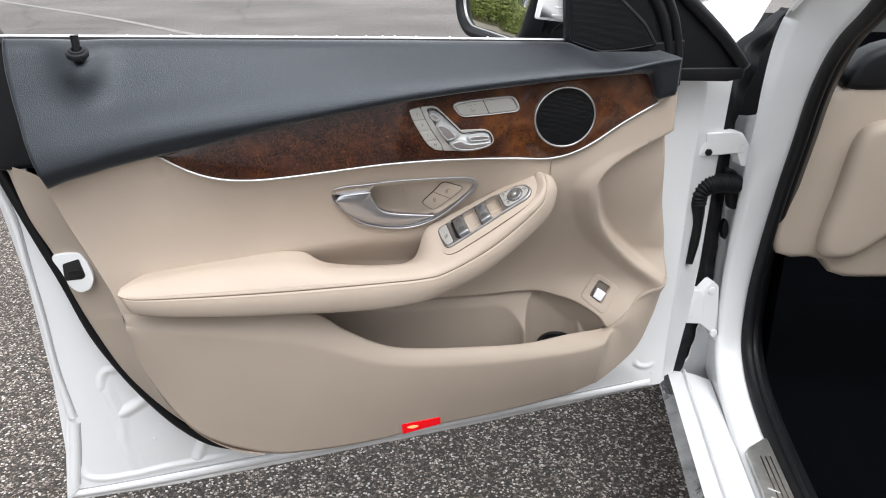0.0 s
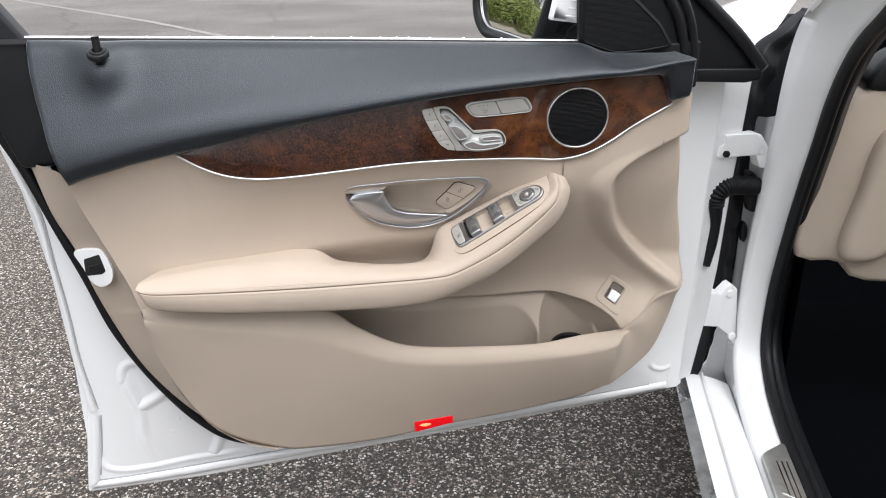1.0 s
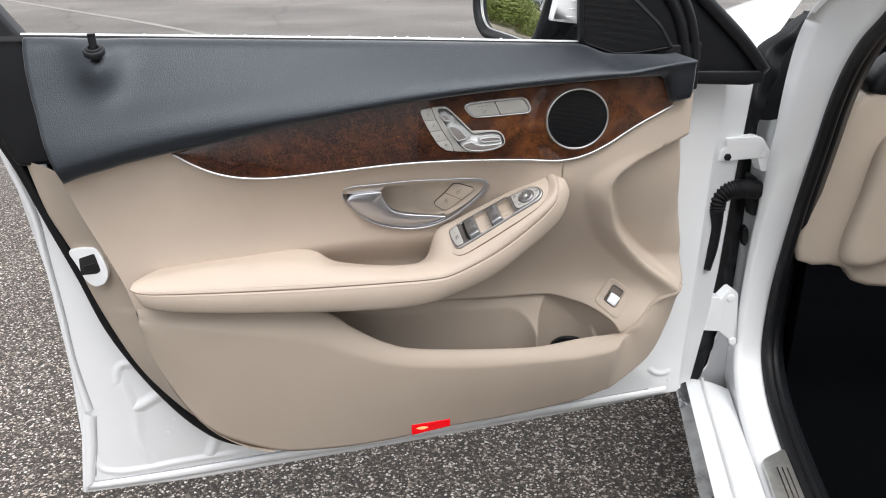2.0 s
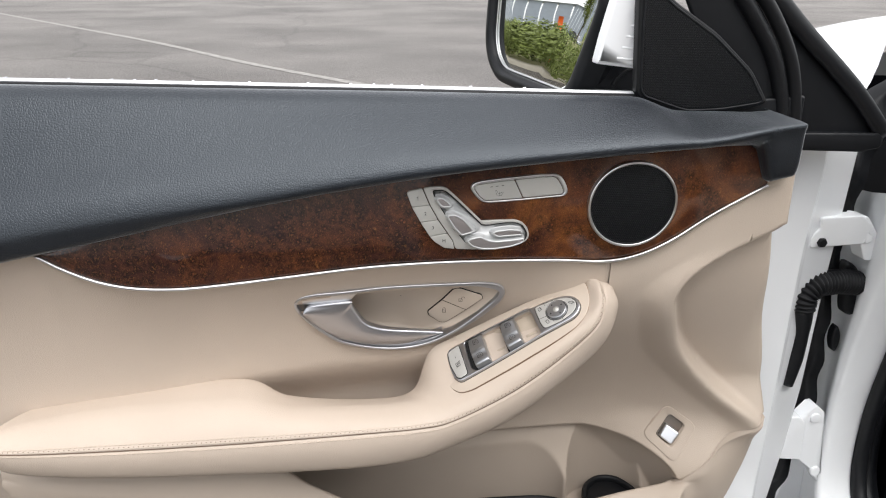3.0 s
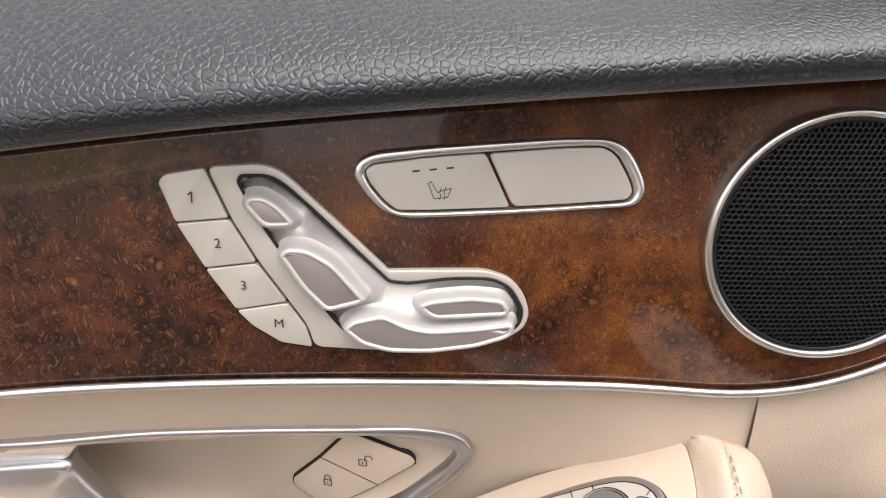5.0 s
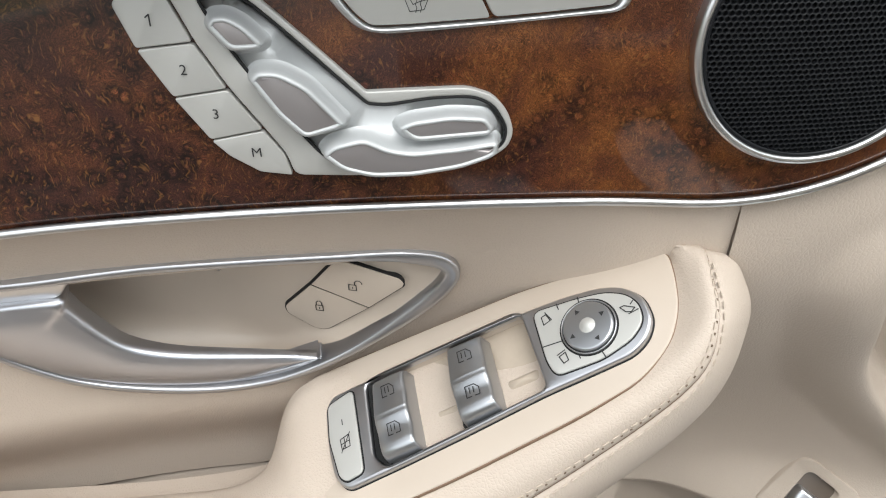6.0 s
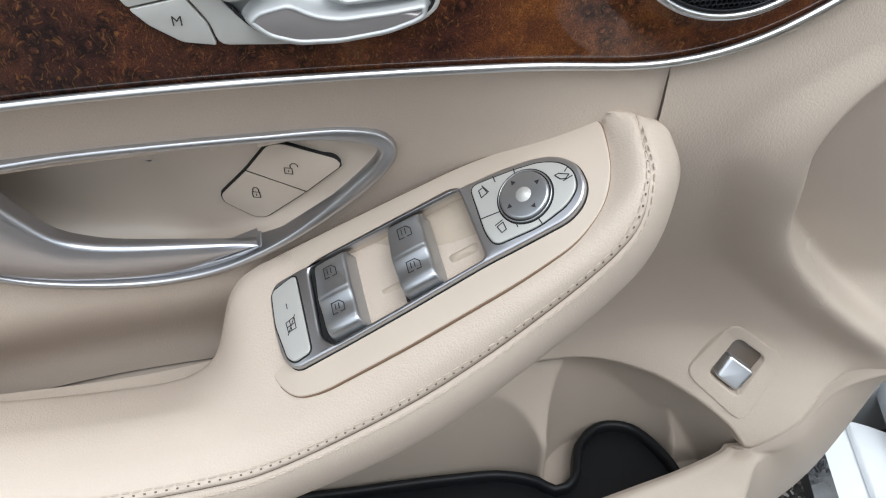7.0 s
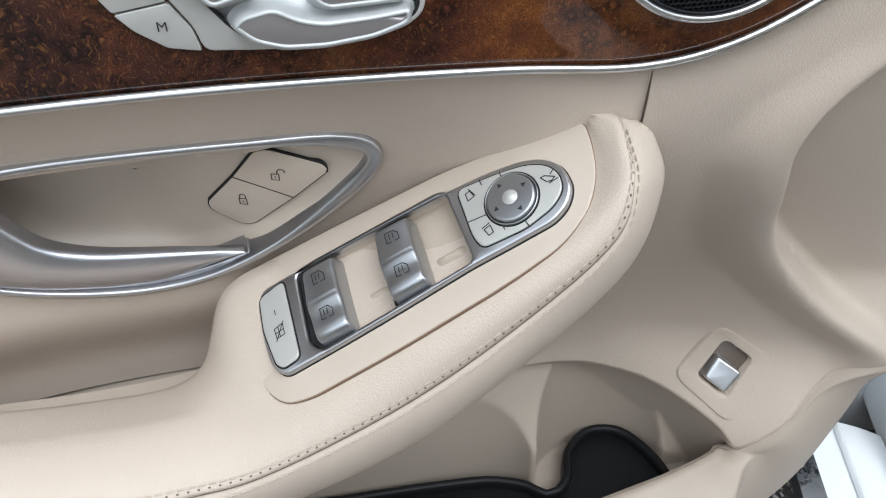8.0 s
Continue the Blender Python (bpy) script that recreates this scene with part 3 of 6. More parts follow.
BEZEL = curve([(-0.1085, 0.7390), (-0.1045, 0.7483), (-0.0930, 0.7525), (-0.0505, 0.7545), (-0.0045, 0.7558), (0.0542, 0.7550), (0.0902, 0.7532), (0.1045, 0.7482), (0.1097, 0.7402), (0.1068, 0.7303), (0.0948, 0.7165), (0.0700, 0.6970), (0.0445, 0.6818), (0.0240, 0.6742), (-0.0029, 0.6715), (-0.0358, 0.6765), (-0.0638, 0.6870), (-0.0868, 0.7065), (-0.1004, 0.7231)], 120, True)


def inside(p, loop):
    x, z = p
    a, b = np.asarray(loop), np.roll(np.asarray(loop), -1, 0)
    hit = (a[:, 1] > z) != (b[:, 1] > z)
    xx = a[:, 0] + (z - a[:, 1]) / np.where(np.abs(b[:, 1] - a[:, 1]) < 1e-12, 1e-12, b[:, 1] - a[:, 1]) * (b[:, 0] - a[:, 0])
    return bool(np.sum(hit & (x < xx)) % 2)


hole = offset(BEZEL, 0.0045)
verts = np.concatenate([np.array(r) for r in MID_ROWS])
faces = [f for f in grid_faces(len(MID_ROWS), len(MID_ROWS[0])) if not inside(verts[list(f)].mean(0)[[0, 2]], hole)]
link_mesh("middle_panel", verts, faces, LEATHER, DOOR, "beige leather middle panel")

# rear return of the trim, from the crease back to the seal
EDGE = curve([(-0.527, 0.803), (-0.512, 0.727), (-0.491, 0.670), (-0.479, 0.615), (-0.458, 0.548), (-0.429, 0.476), (-0.395, 0.421), (-0.357, 0.374), (-0.318, 0.339), (-0.283, 0.322), (-0.240, 0.314)], 120)
rows = []
for w in np.linspace(0, 1, 12):
    row = []
    for (cx, cz), (ex, ez) in zip(CREASE, EDGE):
        yc = mid_y(cx, cz) if cz > 0.59 else 0.014
        yc += 0.004
        y = yc - 0.004 + (0.070 - yc) * (w ** 0.72)
        row.append((cx + (ex - cx) * w, y, cz + (ez - cz) * w))
    rows.append(row)
rows.append([(x - 0.001, y + 0.014, z - 0.001) for x, y, z in rows[-1]])
loft("rear_return", rows, PLASTIC, DOOR, "beige moulded side of the trim")

# depth of the front panel with its shallow recess
def rim_x(z):
    low = np.interp(z, [0.537, 0.584, 0.633, 0.668, 0.716, 0.738], [0.452, 0.389, 0.341, 0.318, 0.300, 0.295])
    high = np.interp(z, [0.738, 0.766, 0.786, 0.813, 0.84], [0.295, 0.318, 0.362, 0.42, 0.47])
    return float(low if z < 0.738 else high)


def front_y(x, z):
    d = 0.098 * float(sstep(0.775, 0.525, z)) * (1 - 0.58 * float(sstep(0.27, 0.445, x)))
    y = 0.003 + d
    k = np.mean([x - rim_x(z + o) for o in (-0.012, -0.006, 0, 0.006, 0.012)])
    y += 0.026 * float(sstep(-0.010, 0.013, k)) * float(sstep(0.535, 0.60, z)) - 0.012 * float(sstep(-0.050, -0.016, k)) * float(sstep(0.010, -0.012, k)) * float(sstep(0.80, 0.70, z))
    y += 0.02 * float(sstep(0.405, 0.44, x)) * float(sstep(0.60, 0.72, z))
    y -= 0.036 * float(sstep(0.55, 0.468, z)) * float(sstep(0.25, 0.33, x)) * (1 - 0.75 * float(sstep(0.37, 0.43, x)))
    return y


# lower panel with the pocket's lip
POCKET_TOP = curve([(-0.1600, 0.5450), (0.0300, 0.5280), (0.1200, 0.5235), (0.2351, 0.5204), (0.2606, 0.5126), (0.2764, 0.5076), (0.2938, 0.5036), (0.3097, 0.4975), (0.3220, 0.4909), (0.3319, 0.4834), (0.3383, 0.4760), (0.3442, 0.4652), (0.3532, 0.4732), (0.3750, 0.4940), (0.4000, 0.5200), (0.4460, 0.5500)], 160)
A = [(-0.404, 0.016, 0.592), (-0.33, 0.014, 0.587), (-0.23, 0.012, 0.582), (-0.145, 0.010, 0.566), (-0.100, 0.009, 0.533), (-0.05, 0.008, 0.503), (0.0, 0.008, 0.488), (0.10, 0.008, 0.477), (0.19, 0.010, 0.471), (0.2655, 0.0200, 0.4725), (0.3016, 0.0290, 0.4690), (0.3288, 0.0390, 0.4645), (0.3442, 0.0475, 0.4640), (0.3750, 0.047, 0.4940), (0.40, 0.05, 0.520), (0.445, 0.045, 0.550)]
B = [(-0.403, 0.010, 0.578), (-0.348, -0.003, 0.567), (-0.25, -0.006, 0.549), (-0.168, -0.006, 0.529), (-0.111, -0.006, 0.504), (-0.042, -0.006, 0.476), (0.047, -0.006, 0.461), (0.14, -0.006, 0.455), (0.234, -0.004, 0.453), (0.285, 0.002, 0.452), (0.315, 0.007, 0.4535), (0.342, 0.0140, 0.461), (0.366, 0.021, 0.473), (0.398, 0.032, 0.513), (0.428, 0.038, 0.533), (0.446, 0.045, 0.548)]
C = [(-0.4035, 0.012, 0.563), (-0.3865, 0.014, 0.492), (-0.330, 0.016, 0.383), (-0.236, 0.020, 0.327), (-0.16, 0.022, 0.316), (-0.06, 0.022, 0.319), (0.052, 0.022, 0.333), (0.149, 0.022, 0.341), (0.26, 0.024, 0.354), (0.290, 0.0262, 0.3605), (0.315, 0.0282, 0.367), (0.335, 0.030, 0.374), (0.397, 0.040, 0.417), (0.425, 0.045, 0.470), (0.440, 0.047, 0.520), (0.447, 0.047, 0.546)]
N = 170
a, b, c = stations(A, N), stations(B, N), stations(C, N)
for p in a:
    w = float(sstep(0.330, 0.3452, p[0]))
    if p[0] > 0.3442:
        p[2] = float(np.interp(p[0], POCKET_TOP[:, 0], POCKET_TOP[:, 1]))
    p[1] = p[1] * (1 - w) + front_y(p[0], p[2]) * w
roll, under = a + (0, 0.003, 0.0012), a + (0, 0.010, -0.004)
for k, p in enumerate(a):
    w = float(sstep(0.3442, 0.3562, p[0]))
    roll[k] = roll[k] * (1 - w) + np.array((p[0], front_y(p[0], p[2] + 0.004) + 0.0008, p[2] + 0.004)) * w
    under[k] = under[k] * (1 - w) + np.array((p[0], front_y(p[0], p[2] + 0.009) + 0.003, p[2] + 0.009)) * w
for p in b:
    w = float(sstep(0.325, 0.362, p[0]))
    p[1] = p[1] * (1 - w) + (front_y(p[0], p[2]) - 0.001) * w
rows = [under, roll, a]
for w in (0.12, 0.3, 0.5, 0.7, 0.86):
    rows.append(a + (b - a) * w + np.array((0, -0.002, 0.001)) * math.sin(math.pi * w))
rows.append(b)
for w in np.r_[0.03, 0.07, np.linspace(0.12, 0.94, 14), 0.975]:
    rows.append(b + (c - b) * w + np.array((0, -0.0035, 0)) * math.sin(math.pi * w ** 0.8))
rows += [c, c + (0, 0.006, -0.0005), c + (0, 0.03, 0.001)]
loft("lower_panel", rows, PLASTIC, DOOR, "beige moulded lower door panel")


# front panel
rows = []
xs_all = np.linspace(0, 1, 120)
for v in np.linspace(0, 1, 100):
    row = []
    for u in xs_all:
        zl = 0.78 + (0.52 - 0.78) * v
        xl = 0.2140 - 0.19 * float(sstep(0.745, 0.60, zl))
        xr = 0.4035 + 0.0425 * float(sstep(0.82, 0.55, 0.857 + (0.55 - 0.857) * v))
        x = xl + (xr - xl) * u
        t = float(wood_bottom(x)) - 0.002 if x < 0.366 else max(0.862 + 0.2 * (x - 0.362), float(wood_bottom(min(x, 0.373))) - 0.002)
        z = t + (float(np.interp(x, POCKET_TOP[:, 0], POCKET_TOP[:, 1])) - t) * v
        row.append((x, front_y(x, z), z))
    rows.append(row)
rows.append([(x, y + 0.006 - 0.0045 * float(sstep(0.3442, 0.3562, x)), z - 0.001 - 0.002 * float(sstep(0.3442, 0.3562, x))) for x, y, z in rows[-1]])
for r in rows:
    x, y, z = r[-1]
    r.append((x + 0.003, y + 0.003, z))
    r.append((x + 0.005, y + 0.030, z))
verts = np.concatenate([np.array(r) for r in rows])
button_hole = rounded([(0.3190, 0.5138), (0.3396, 0.5432), (0.3595, 0.5295), (0.3380, 0.4998)], 0.005, 7)
faces = [f for f in grid_faces(len(rows), len(rows[0])) if not inside(verts[list(f)].mean(0)[[0, 2]], button_hole)]
link_mesh("front_panel", verts, faces, FRONT, DOOR, "beige leather panel with a shallow recess")

loft("panel_seam", [[(x, max(mid_y(0.2135, z), front_y(0.214, z)) + 0.0022, z) for x in (0.204, 0.2135, 0.224)] for z in np.linspace(0.700, 0.782, 24)], PLASTIC, DOOR, "recessed seam between two leather panels")

# map pocket liner with the bottle hollow
def pocket_back(x, z, zt):
    """The wall leans forward as it goes down; a long hollow and a round one are cut into it."""
    wall = max(0.113 - 0.50 * (zt - z), 0.080 * float(sstep(0.02, 0.10, x)))
    q = 1 - ((x - 0.264) / 0.051) ** 2
    cup = 0.078 + 0.041 * math.sqrt(q) if q > 0 else 0.0
    k = 1 - (max(x - 0.160, 0.0) / 0.050) ** 2
    long_ = 0.074 + 0.028 * math.sqrt(k) if k > 0 else 0.0
    return max(wall, cup, long_)


rows = []
lipc = stations(A[3:13], 400)
for x in np.r_[np.linspace(-0.150, 0.17, 44), np.linspace(0.172, 0.349, 110)]:
    zl, yl = float(np.interp(x, lipc[:, 0], lipc[:, 2])), float(np.interp(x, lipc[:, 0], lipc[:, 1]))
    zt = float(np.interp(x, POCKET_TOP[:, 0], POCKET_TOP[:, 1]))
    yf = front_y(x, zt)
    zf = 0.408
    yl = min(yl, yf - 0.004)
    low = pocket_back(x, zf, zt)
    sec = [(yl + 0.004, zl), (yl + 0.010, zl - 0.006), (yl + 0.012, zl - 0.03), (yl + 0.014, zf + 0.012), (yl + 0.020, zf), (0.5 * (yl + low), zf - 0.001)]
    sec = [tuple(q) for q in stations(sec, 16)]
    for w in np.linspace(0, 1, 30):
        z = zf + (zt - 0.004 - zf) * w
        sec.append((min(pocket_back(x, z, zt), yf + 0.012 + 0.3 * (zt - z)), z))
    sec += [(yf + 0.003, zt - 0.001), (yf + 0.0015, zt + 0.0015)]
    rows.append([(x, y, z) for y, z in sec])
loft("map_pocket", rows, PLASTIC, DOOR, "beige moulded map pocket")
# rubber mat in the pocket
mat_outline = curve([(-0.12, 0.030), (0.10, 0.024), (0.295, 0.026), (0.311, 0.05), (0.308, 0.082), (0.292, 0.110), (0.267, 0.116), (0.243, 0.100), (0.231, 0.074), (0.219, 0.067), (0.206, 0.078), (0.182, 0.088), (0.150, 0.092), (0.08, 0.096), (-0.10, 0.098), (-0.13, 0.06)], 160, True)
on_floor = lambda p, q, h: (p, q, 0.4105 + h)
MAT = thing("rubber_mat", "black rubber mat with a raised rim in the door pocket", "mat")
plate("sheet", mat_outline, on_floor, 0.0, 0.012, 0.003, RUBBER, MAT)
ring_band("rim", mat_outline, offset(mat_outline, 0.0070), on_floor, 0.008, 0.0195, RUBBER, MAT, crown=0.0045)

# armrest
R = [(-0.394, -0.020, 0.650), (-0.36, 0.020, 0.652), (-0.28, 0.028, 0.659), (-0.165, 0.030, 0.661), (-0.117, 0.026, 0.639), (-0.033, 0.030, 0.625), (0.012, 0.032, 0.631), (0.034, 0.040, 0.674), (0.08, 0.040, 0.692), (0.14, 0.030, 0.722), (0.185, 0.014, 0.7505), (0.1908, 0.0080, 0.7572), (0.1917, 0.0050, 0.7600)]
K = [(-0.395, -0.030, 0.649), (-0.37, -0.015, 0.652), (-0.285, -0.008, 0.658), (-0.17, -0.008, 0.656), (-0.117, -0.008, 0.645), (-0.035, -0.006, 0.638), (0.012, -0.008, 0.640), (0.045, -0.018, 0.6465), (0.104, -0.026, 0.6800), (0.1465, -0.029, 0.7070), (0.182, -0.022, 0.7355), (0.1945, -0.006, 0.7560), (0.1965, 0.0030, 0.7606)]
S = [(-0.396, -0.037, 0.646), (-0.375, -0.037, 0.638), (-0.29, -0.038, 0.633), (-0.18, -0.038, 0.629), (-0.11, -0.038, 0.628), (-0.04, -0.038, 0.6275), (0.012, -0.038, 0.628), (0.045, -0.038, 0.6335), (0.103, -0.038, 0.6605), (0.150, -0.037, 0.6925), (0.188, -0.035, 0.7265), (0.1971, -0.0270, 0.7474), (0.2004, -0.0100, 0.7557), (0.2021, 0.0020, 0.7594)]
BB = [(-0.392, -0.030, 0.634), (-0.376, -0.030, 0.612), (-0.29, -0.032, 0.599), (-0.18, -0.032, 0.590), (-0.11, -0.032, 0.5855), (-0.042, -0.032, 0.5835), (0.008, -0.030, 0.586), (0.045, -0.028, 0.596), (0.103, -0.030, 0.622), (0.152, -0.028, 0.656), (0.203, -0.020, 0.697), (0.221, -0.008, 0.7300), (0.2178, -0.0010, 0.7493), (0.2125, 0.0030, 0.7552)]
N = 150
r_, k_, s_, d_ = (stations(q, N) for q in (R, K, S, BB))
end = np.sin(np.pi * np.clip(np.linspace(0.02, 0.98, N), 0, 1)) ** 0.5
up = np.array((0, 0, 1.0))
out = np.array((0, -1.0, 0))
lift = end[:, None]
grab = np.array([float(sstep(-0.175, -0.125, p[0])) * float(sstep(0.045, 0.025, p[0])) for p in r_])[:, None]
rows = [r_ + np.array((0, 0.035, -0.045)) * (1 - grab) + np.array((0, 0.003, -0.060)) * grab, r_ + np.array((0, 0.006, -0.004)) * (1 - grab) + np.array((0, 0.002, -0.003)) * grab, r_]
for w in (0.1, 0.3, 0.55, 0.8):
    rows.append(r_ + (k_ - r_) * w + up * 0.001 * lift * math.sin(math.pi * w))
rows.append(k_ + up * 0.001 * lift)
for w in (0.2, 0.4, 0.6, 0.8, 0.94):
    rows.append(k_ + (s_ - k_) * w + (up * 0.5 + out * 0.8) * 0.0055 * lift * math.sin(math.pi * w) ** 0.8)
rows += [s_ + out * 0.0006 * lift, s_ - out * 0.0020 * lift - up * 0.0008, s_ + out * 0.0006 * lift - up * 0.0022]
for w in (0.15, 0.35, 0.55, 0.75, 0.9):
    rows.append(s_ + (d_ - s_) * w + out * 0.005 * lift * math.sin(math.pi * w) ** 0.7)
rows += [d_, d_ + (0, 0.012, -0.003), d_ + (0, 0.05, 0.004), d_ + (0, 0.10, 0.012)]
rows = [np.vstack([np.asarray(r), np.asarray(r)[-1] + (0.0005, 0.004, -0.001), np.asarray(r)[-1] + (0.001, 0.018, -0.006)]) for r in rows]
loft("armrest", rows, LEATHER, DOOR, "padded beige leather armrest with a stitched seam")

rows = [[(x, y, z) for x in np.linspace(-0.20, 0.05, 20)] for y, z in ((0.024, 0.584), (0.05, 0.576), (0.08, 0.578), (0.105, 0.592))]
loft("grab_pocket_floor", rows, PLASTIC, DOOR, "beige floor of the grab pocket")

# stitching on both sides of the seam
def stitches(name, rail, step, shift, mat, run):
    verts, faces = [], []
    c = curve(rail, 2400)
    s = np.r_[0, np.cumsum(np.linalg.norm(np.diff(c, axis=0), axis=1))]
    q = 0.012
    while q < s[-1] - 0.006:
        i = [np.array([np.interp(q + o, s, c[:, j]) for j in range(3)]) + shift for o in (0, step * run)]
        t = (i[1] - i[0]) / np.linalg.norm(i[1] - i[0])
        side = np.cross(t, (0, -0.8, 0.6)) * 0.00038
        topv = np.array((0, -0.8, 0.6)) * 0.00050
        k = len(verts)
        m = (i[0] + i[1]) / 2
        for p in (i[0], m, i[1]):
            e = 1.0 if p is m else 0.4
            verts += [p - side, p + topv * e + side * 0.3, p + side, p - topv]
        for g in (0, 4):
            for j in range(4):
                faces.append((k + g + j, k + g + (j + 1) % 4, k + g + 4 + (j + 1) % 4, k + g + 4 + j))
        q += step
    ob = link_mesh(name, verts, faces, mat, DOOR, "tan thread stitching")
    tagged(ob, kind="stuff")


def seam_rail(f, g, rise):
    """A line along the armrest: f up the upper face, or g down the lower one."""
    if f:
        p = k_ + (s_ - k_) * (1 - f) + (up * 0.5 + out * 0.8) * 0.0055 * lift * math.sin(math.pi * (1 - f)) ** 0.8
        return p + np.array((0, -0.8, 0.6)) * rise
    return s_ + (d_ - s_) * g + out * (0.005 * lift * math.sin(math.pi * g) ** 0.7 + rise)


k_, s_, d_ = (stations(q, 150) for q in (K, S, BB))
tube("seam_line", [tuple(p) for p in (s_ - out * 0.0004 - up * 0.0008)[2:-2:3]], 0.0006, THREAD, DOOR, "dark sewn seam", n=180, sides=6)
stitches("needle_holes", seam_rail(0.07, 0, 0.0001), 0.0044, np.zeros(3), NEEDLE, 0.22)
stitches("stitching", seam_rail(0.13, 0, 0.0003), 0.0044, np.zeros(3), COTTON, 0.66)
stitches("stitching", seam_rail(0, 0.10, 0.0003), 0.0044, np.zeros(3), COTTON, 0.62)

# ---- white door shell ----
on_y = lambda y0: (lambda p, q, h: (p, y0 - h, q))
shell = curve([(-0.602, 0.955), (-0.592, 0.83), (-0.566, 0.72), (-0.549, 0.614), (-0.546, 0.486), (-0.547, 0.36), (-0.552, 0.335), (-0.573, 0.200)], 60)
shell = np.r_[shell, [(-0.570, 0.196)], curve([(-0.387, 0.199), (-0.136, 0.216), (0.185, 0.240), (0.515, 0.270)], 30), [(0.520, 0.276)], curve([(0.520, 0.36), (0.526, 0.53), (0.530, 0.716), (0.537, 0.865), (0.52, 0.905), (0.30, 0.915), (-0.3, 0.93)], 50)]
plate("door_shell", shell, on_y(0.19), 0.0, 0.052, 0.004, WHITE, DOOR, "white painted sheet-metal door shell")
# folded hem along the edge, sealer bead and pressed ribs
hem_o = curve([(-0.600, 0.90), (-0.583, 0.80), (-0.560, 0.70), (-0.556, 0.636), (-0.549, 0.545), (-0.548, 0.453), (-0.5425, 0.362)], 40)
hem_i = curve([(-0.588, 0.90), (-0.571, 0.80), (-0.551, 0.70), (-0.548, 0.631), (-0.543, 0.545), (-0.5405, 0.452), (-0.530, 0.360)], 40)
for o_, i_ in ((hem_o, hem_i), (curve([(-0.5425, 0.358), (-0.553, 0.29), (-0.568, 0.208)], 20), curve([(-0.528, 0.348), (-0.536, 0.29), (-0.549, 0.222)], 20)), (curve([(-0.566, 0.204), (-0.435, 0.207), (-0.238, 0.220), (0.10, 0.2425), (0.49, 0.272)], 60), curve([(-0.551, 0.218), (-0.461, 0.2215), (-0.237, 0.2355), (0.10, 0.258), (0.49, 0.287)], 60))):
    loft("hem", [[(p[0] + (q[0] - p[0]) * w, y, p[1] + (q[1] - p[1]) * w) for p, q in zip(o_, i_)] for w, y in ((0.0, 0.139), (0.04, 0.1345), (0.5, 0.1335), (0.86, 0.1345), (1.0, 0.139))], WHITE, DOOR, "folded white hem")
    tube("sealer_bead", [(q[0] + 0.001, 0.1378, q[1] + 0.001) for q in i_[::3]], 0.0013, SEALER, DOOR, "grey seam sealer", n=60, sides=6)
def ridge(pts, width, height):
    """A soft pressed ridge that runs out flat at its ends."""
    p = curve(pts, 36)
    d = np.gradient(p, axis=0)
    d /= np.linalg.norm(d, axis=1, keepdims=True)
    rows = []
    for k in np.linspace(-1, 1, 13):
        row = []
        for i, (q, t) in enumerate(zip(p, d)):
            e = min(1.0, 6 * min(i, 35 - i) / 35)
            row.append((q[0] - t[1] * k * width, 0.1379 - height * e * math.cos(k * math.pi / 2) ** 2, q[1] + t[0] * k * width))
        rows.append(row)
    loft("pressed_rib", rows, WHITE, DOOR, "pressed rib in the sheet metal")


for pts, wd, ht in (([(-0.484, 0.40), (-0.480, 0.43), (-0.470, 0.440), (-0.452, 0.436)], 0.010, 0.0028), ([(-0.482, 0.425), (-0.473, 0.385), (-0.464, 0.345), (-0.466, 0.300), (-0.452, 0.240)], 0.013, 0.0034), ([(-0.476, 0.350), (-0.440, 0.367), (-0.404, 0.390)], 0.014, 0.0045), ([(-0.543, 0.275), (-0.535, 0.244), (-0.512, 0.234), (-0.460, 0.234), (-0.403, 0.240), (-0.290, 0.246)], 0.009, 0.003), ([(-0.358, 0.240), (-0.344, 0.272), (-0.334, 0.294)], 0.013, 0.004), ([(0.452, 0.332), (0.464, 0.320), (0.482, 0.316), (0.499, 0.322)], 0.008, 0.003)):
    ridge(pts, wd, ht)
for c in ((-0.405, 0.325), (-0.418, 0.300), (-0.365, 0.335), (0.495, 0.300)):
    plate("weld_spot", [(c[0] + 0.004 * math.cos(a), c[1] + 0.004 * math.sin(a)) for a in np.linspace(0, 6.283, 16, endpoint=False)], on_y(0.1385), 0.0, 0.0010, 0.0008, WHITE, DOOR)
# seal round the trim
seal = [(-0.577, 0.875), (-0.567, 0.841), (-0.545, 0.785), (-0.518, 0.696), (-0.493, 0.617), (-0.468, 0.529), (-0.437, 0.460), (-0.402, 0.399), (-0.364, 0.347), (-0.322, 0.309), (-0.262, 0.288), (-0.15, 0.285)]
tube("door_seal", [(x, 0.098, z) for x, z in seal], 0.0085, RUBBER, DOOR, "black rubber door seal", n=120, sides=10)
# trim's backing so that no light passes behind it
back = np.r_[curve([(-0.530, 0.80), (-0.50, 0.66), (-0.455, 0.53), (-0.39, 0.41), (-0.30, 0.325), (-0.2, 0.31), (0.05, 0.33), (0.30, 0.36), (0.40, 0.41), (0.44, 0.50), (0.445, 0.62), (0.43, 0.80), (0.41, 0.90)], 60), [(-0.49, 0.94)]]
plate("trim_backing", back, on_y(0.140), 0.0, 0.002, 0.001, BLACK, DOOR, "black backing of the trim")

# ---- the car's body beside the door ----
CO, CF, CI = np.array((0.5, 0.1, 0.0)), np.array((0.335, 0.942, 0.0)), np.array((0.942, -0.335, 0.0))


def car(u, v, z):
    """Metres ahead of the hinge, inwards from the sill's edge, and up."""
    return CO + u * CF + v * CI + np.array((0, 0, z))


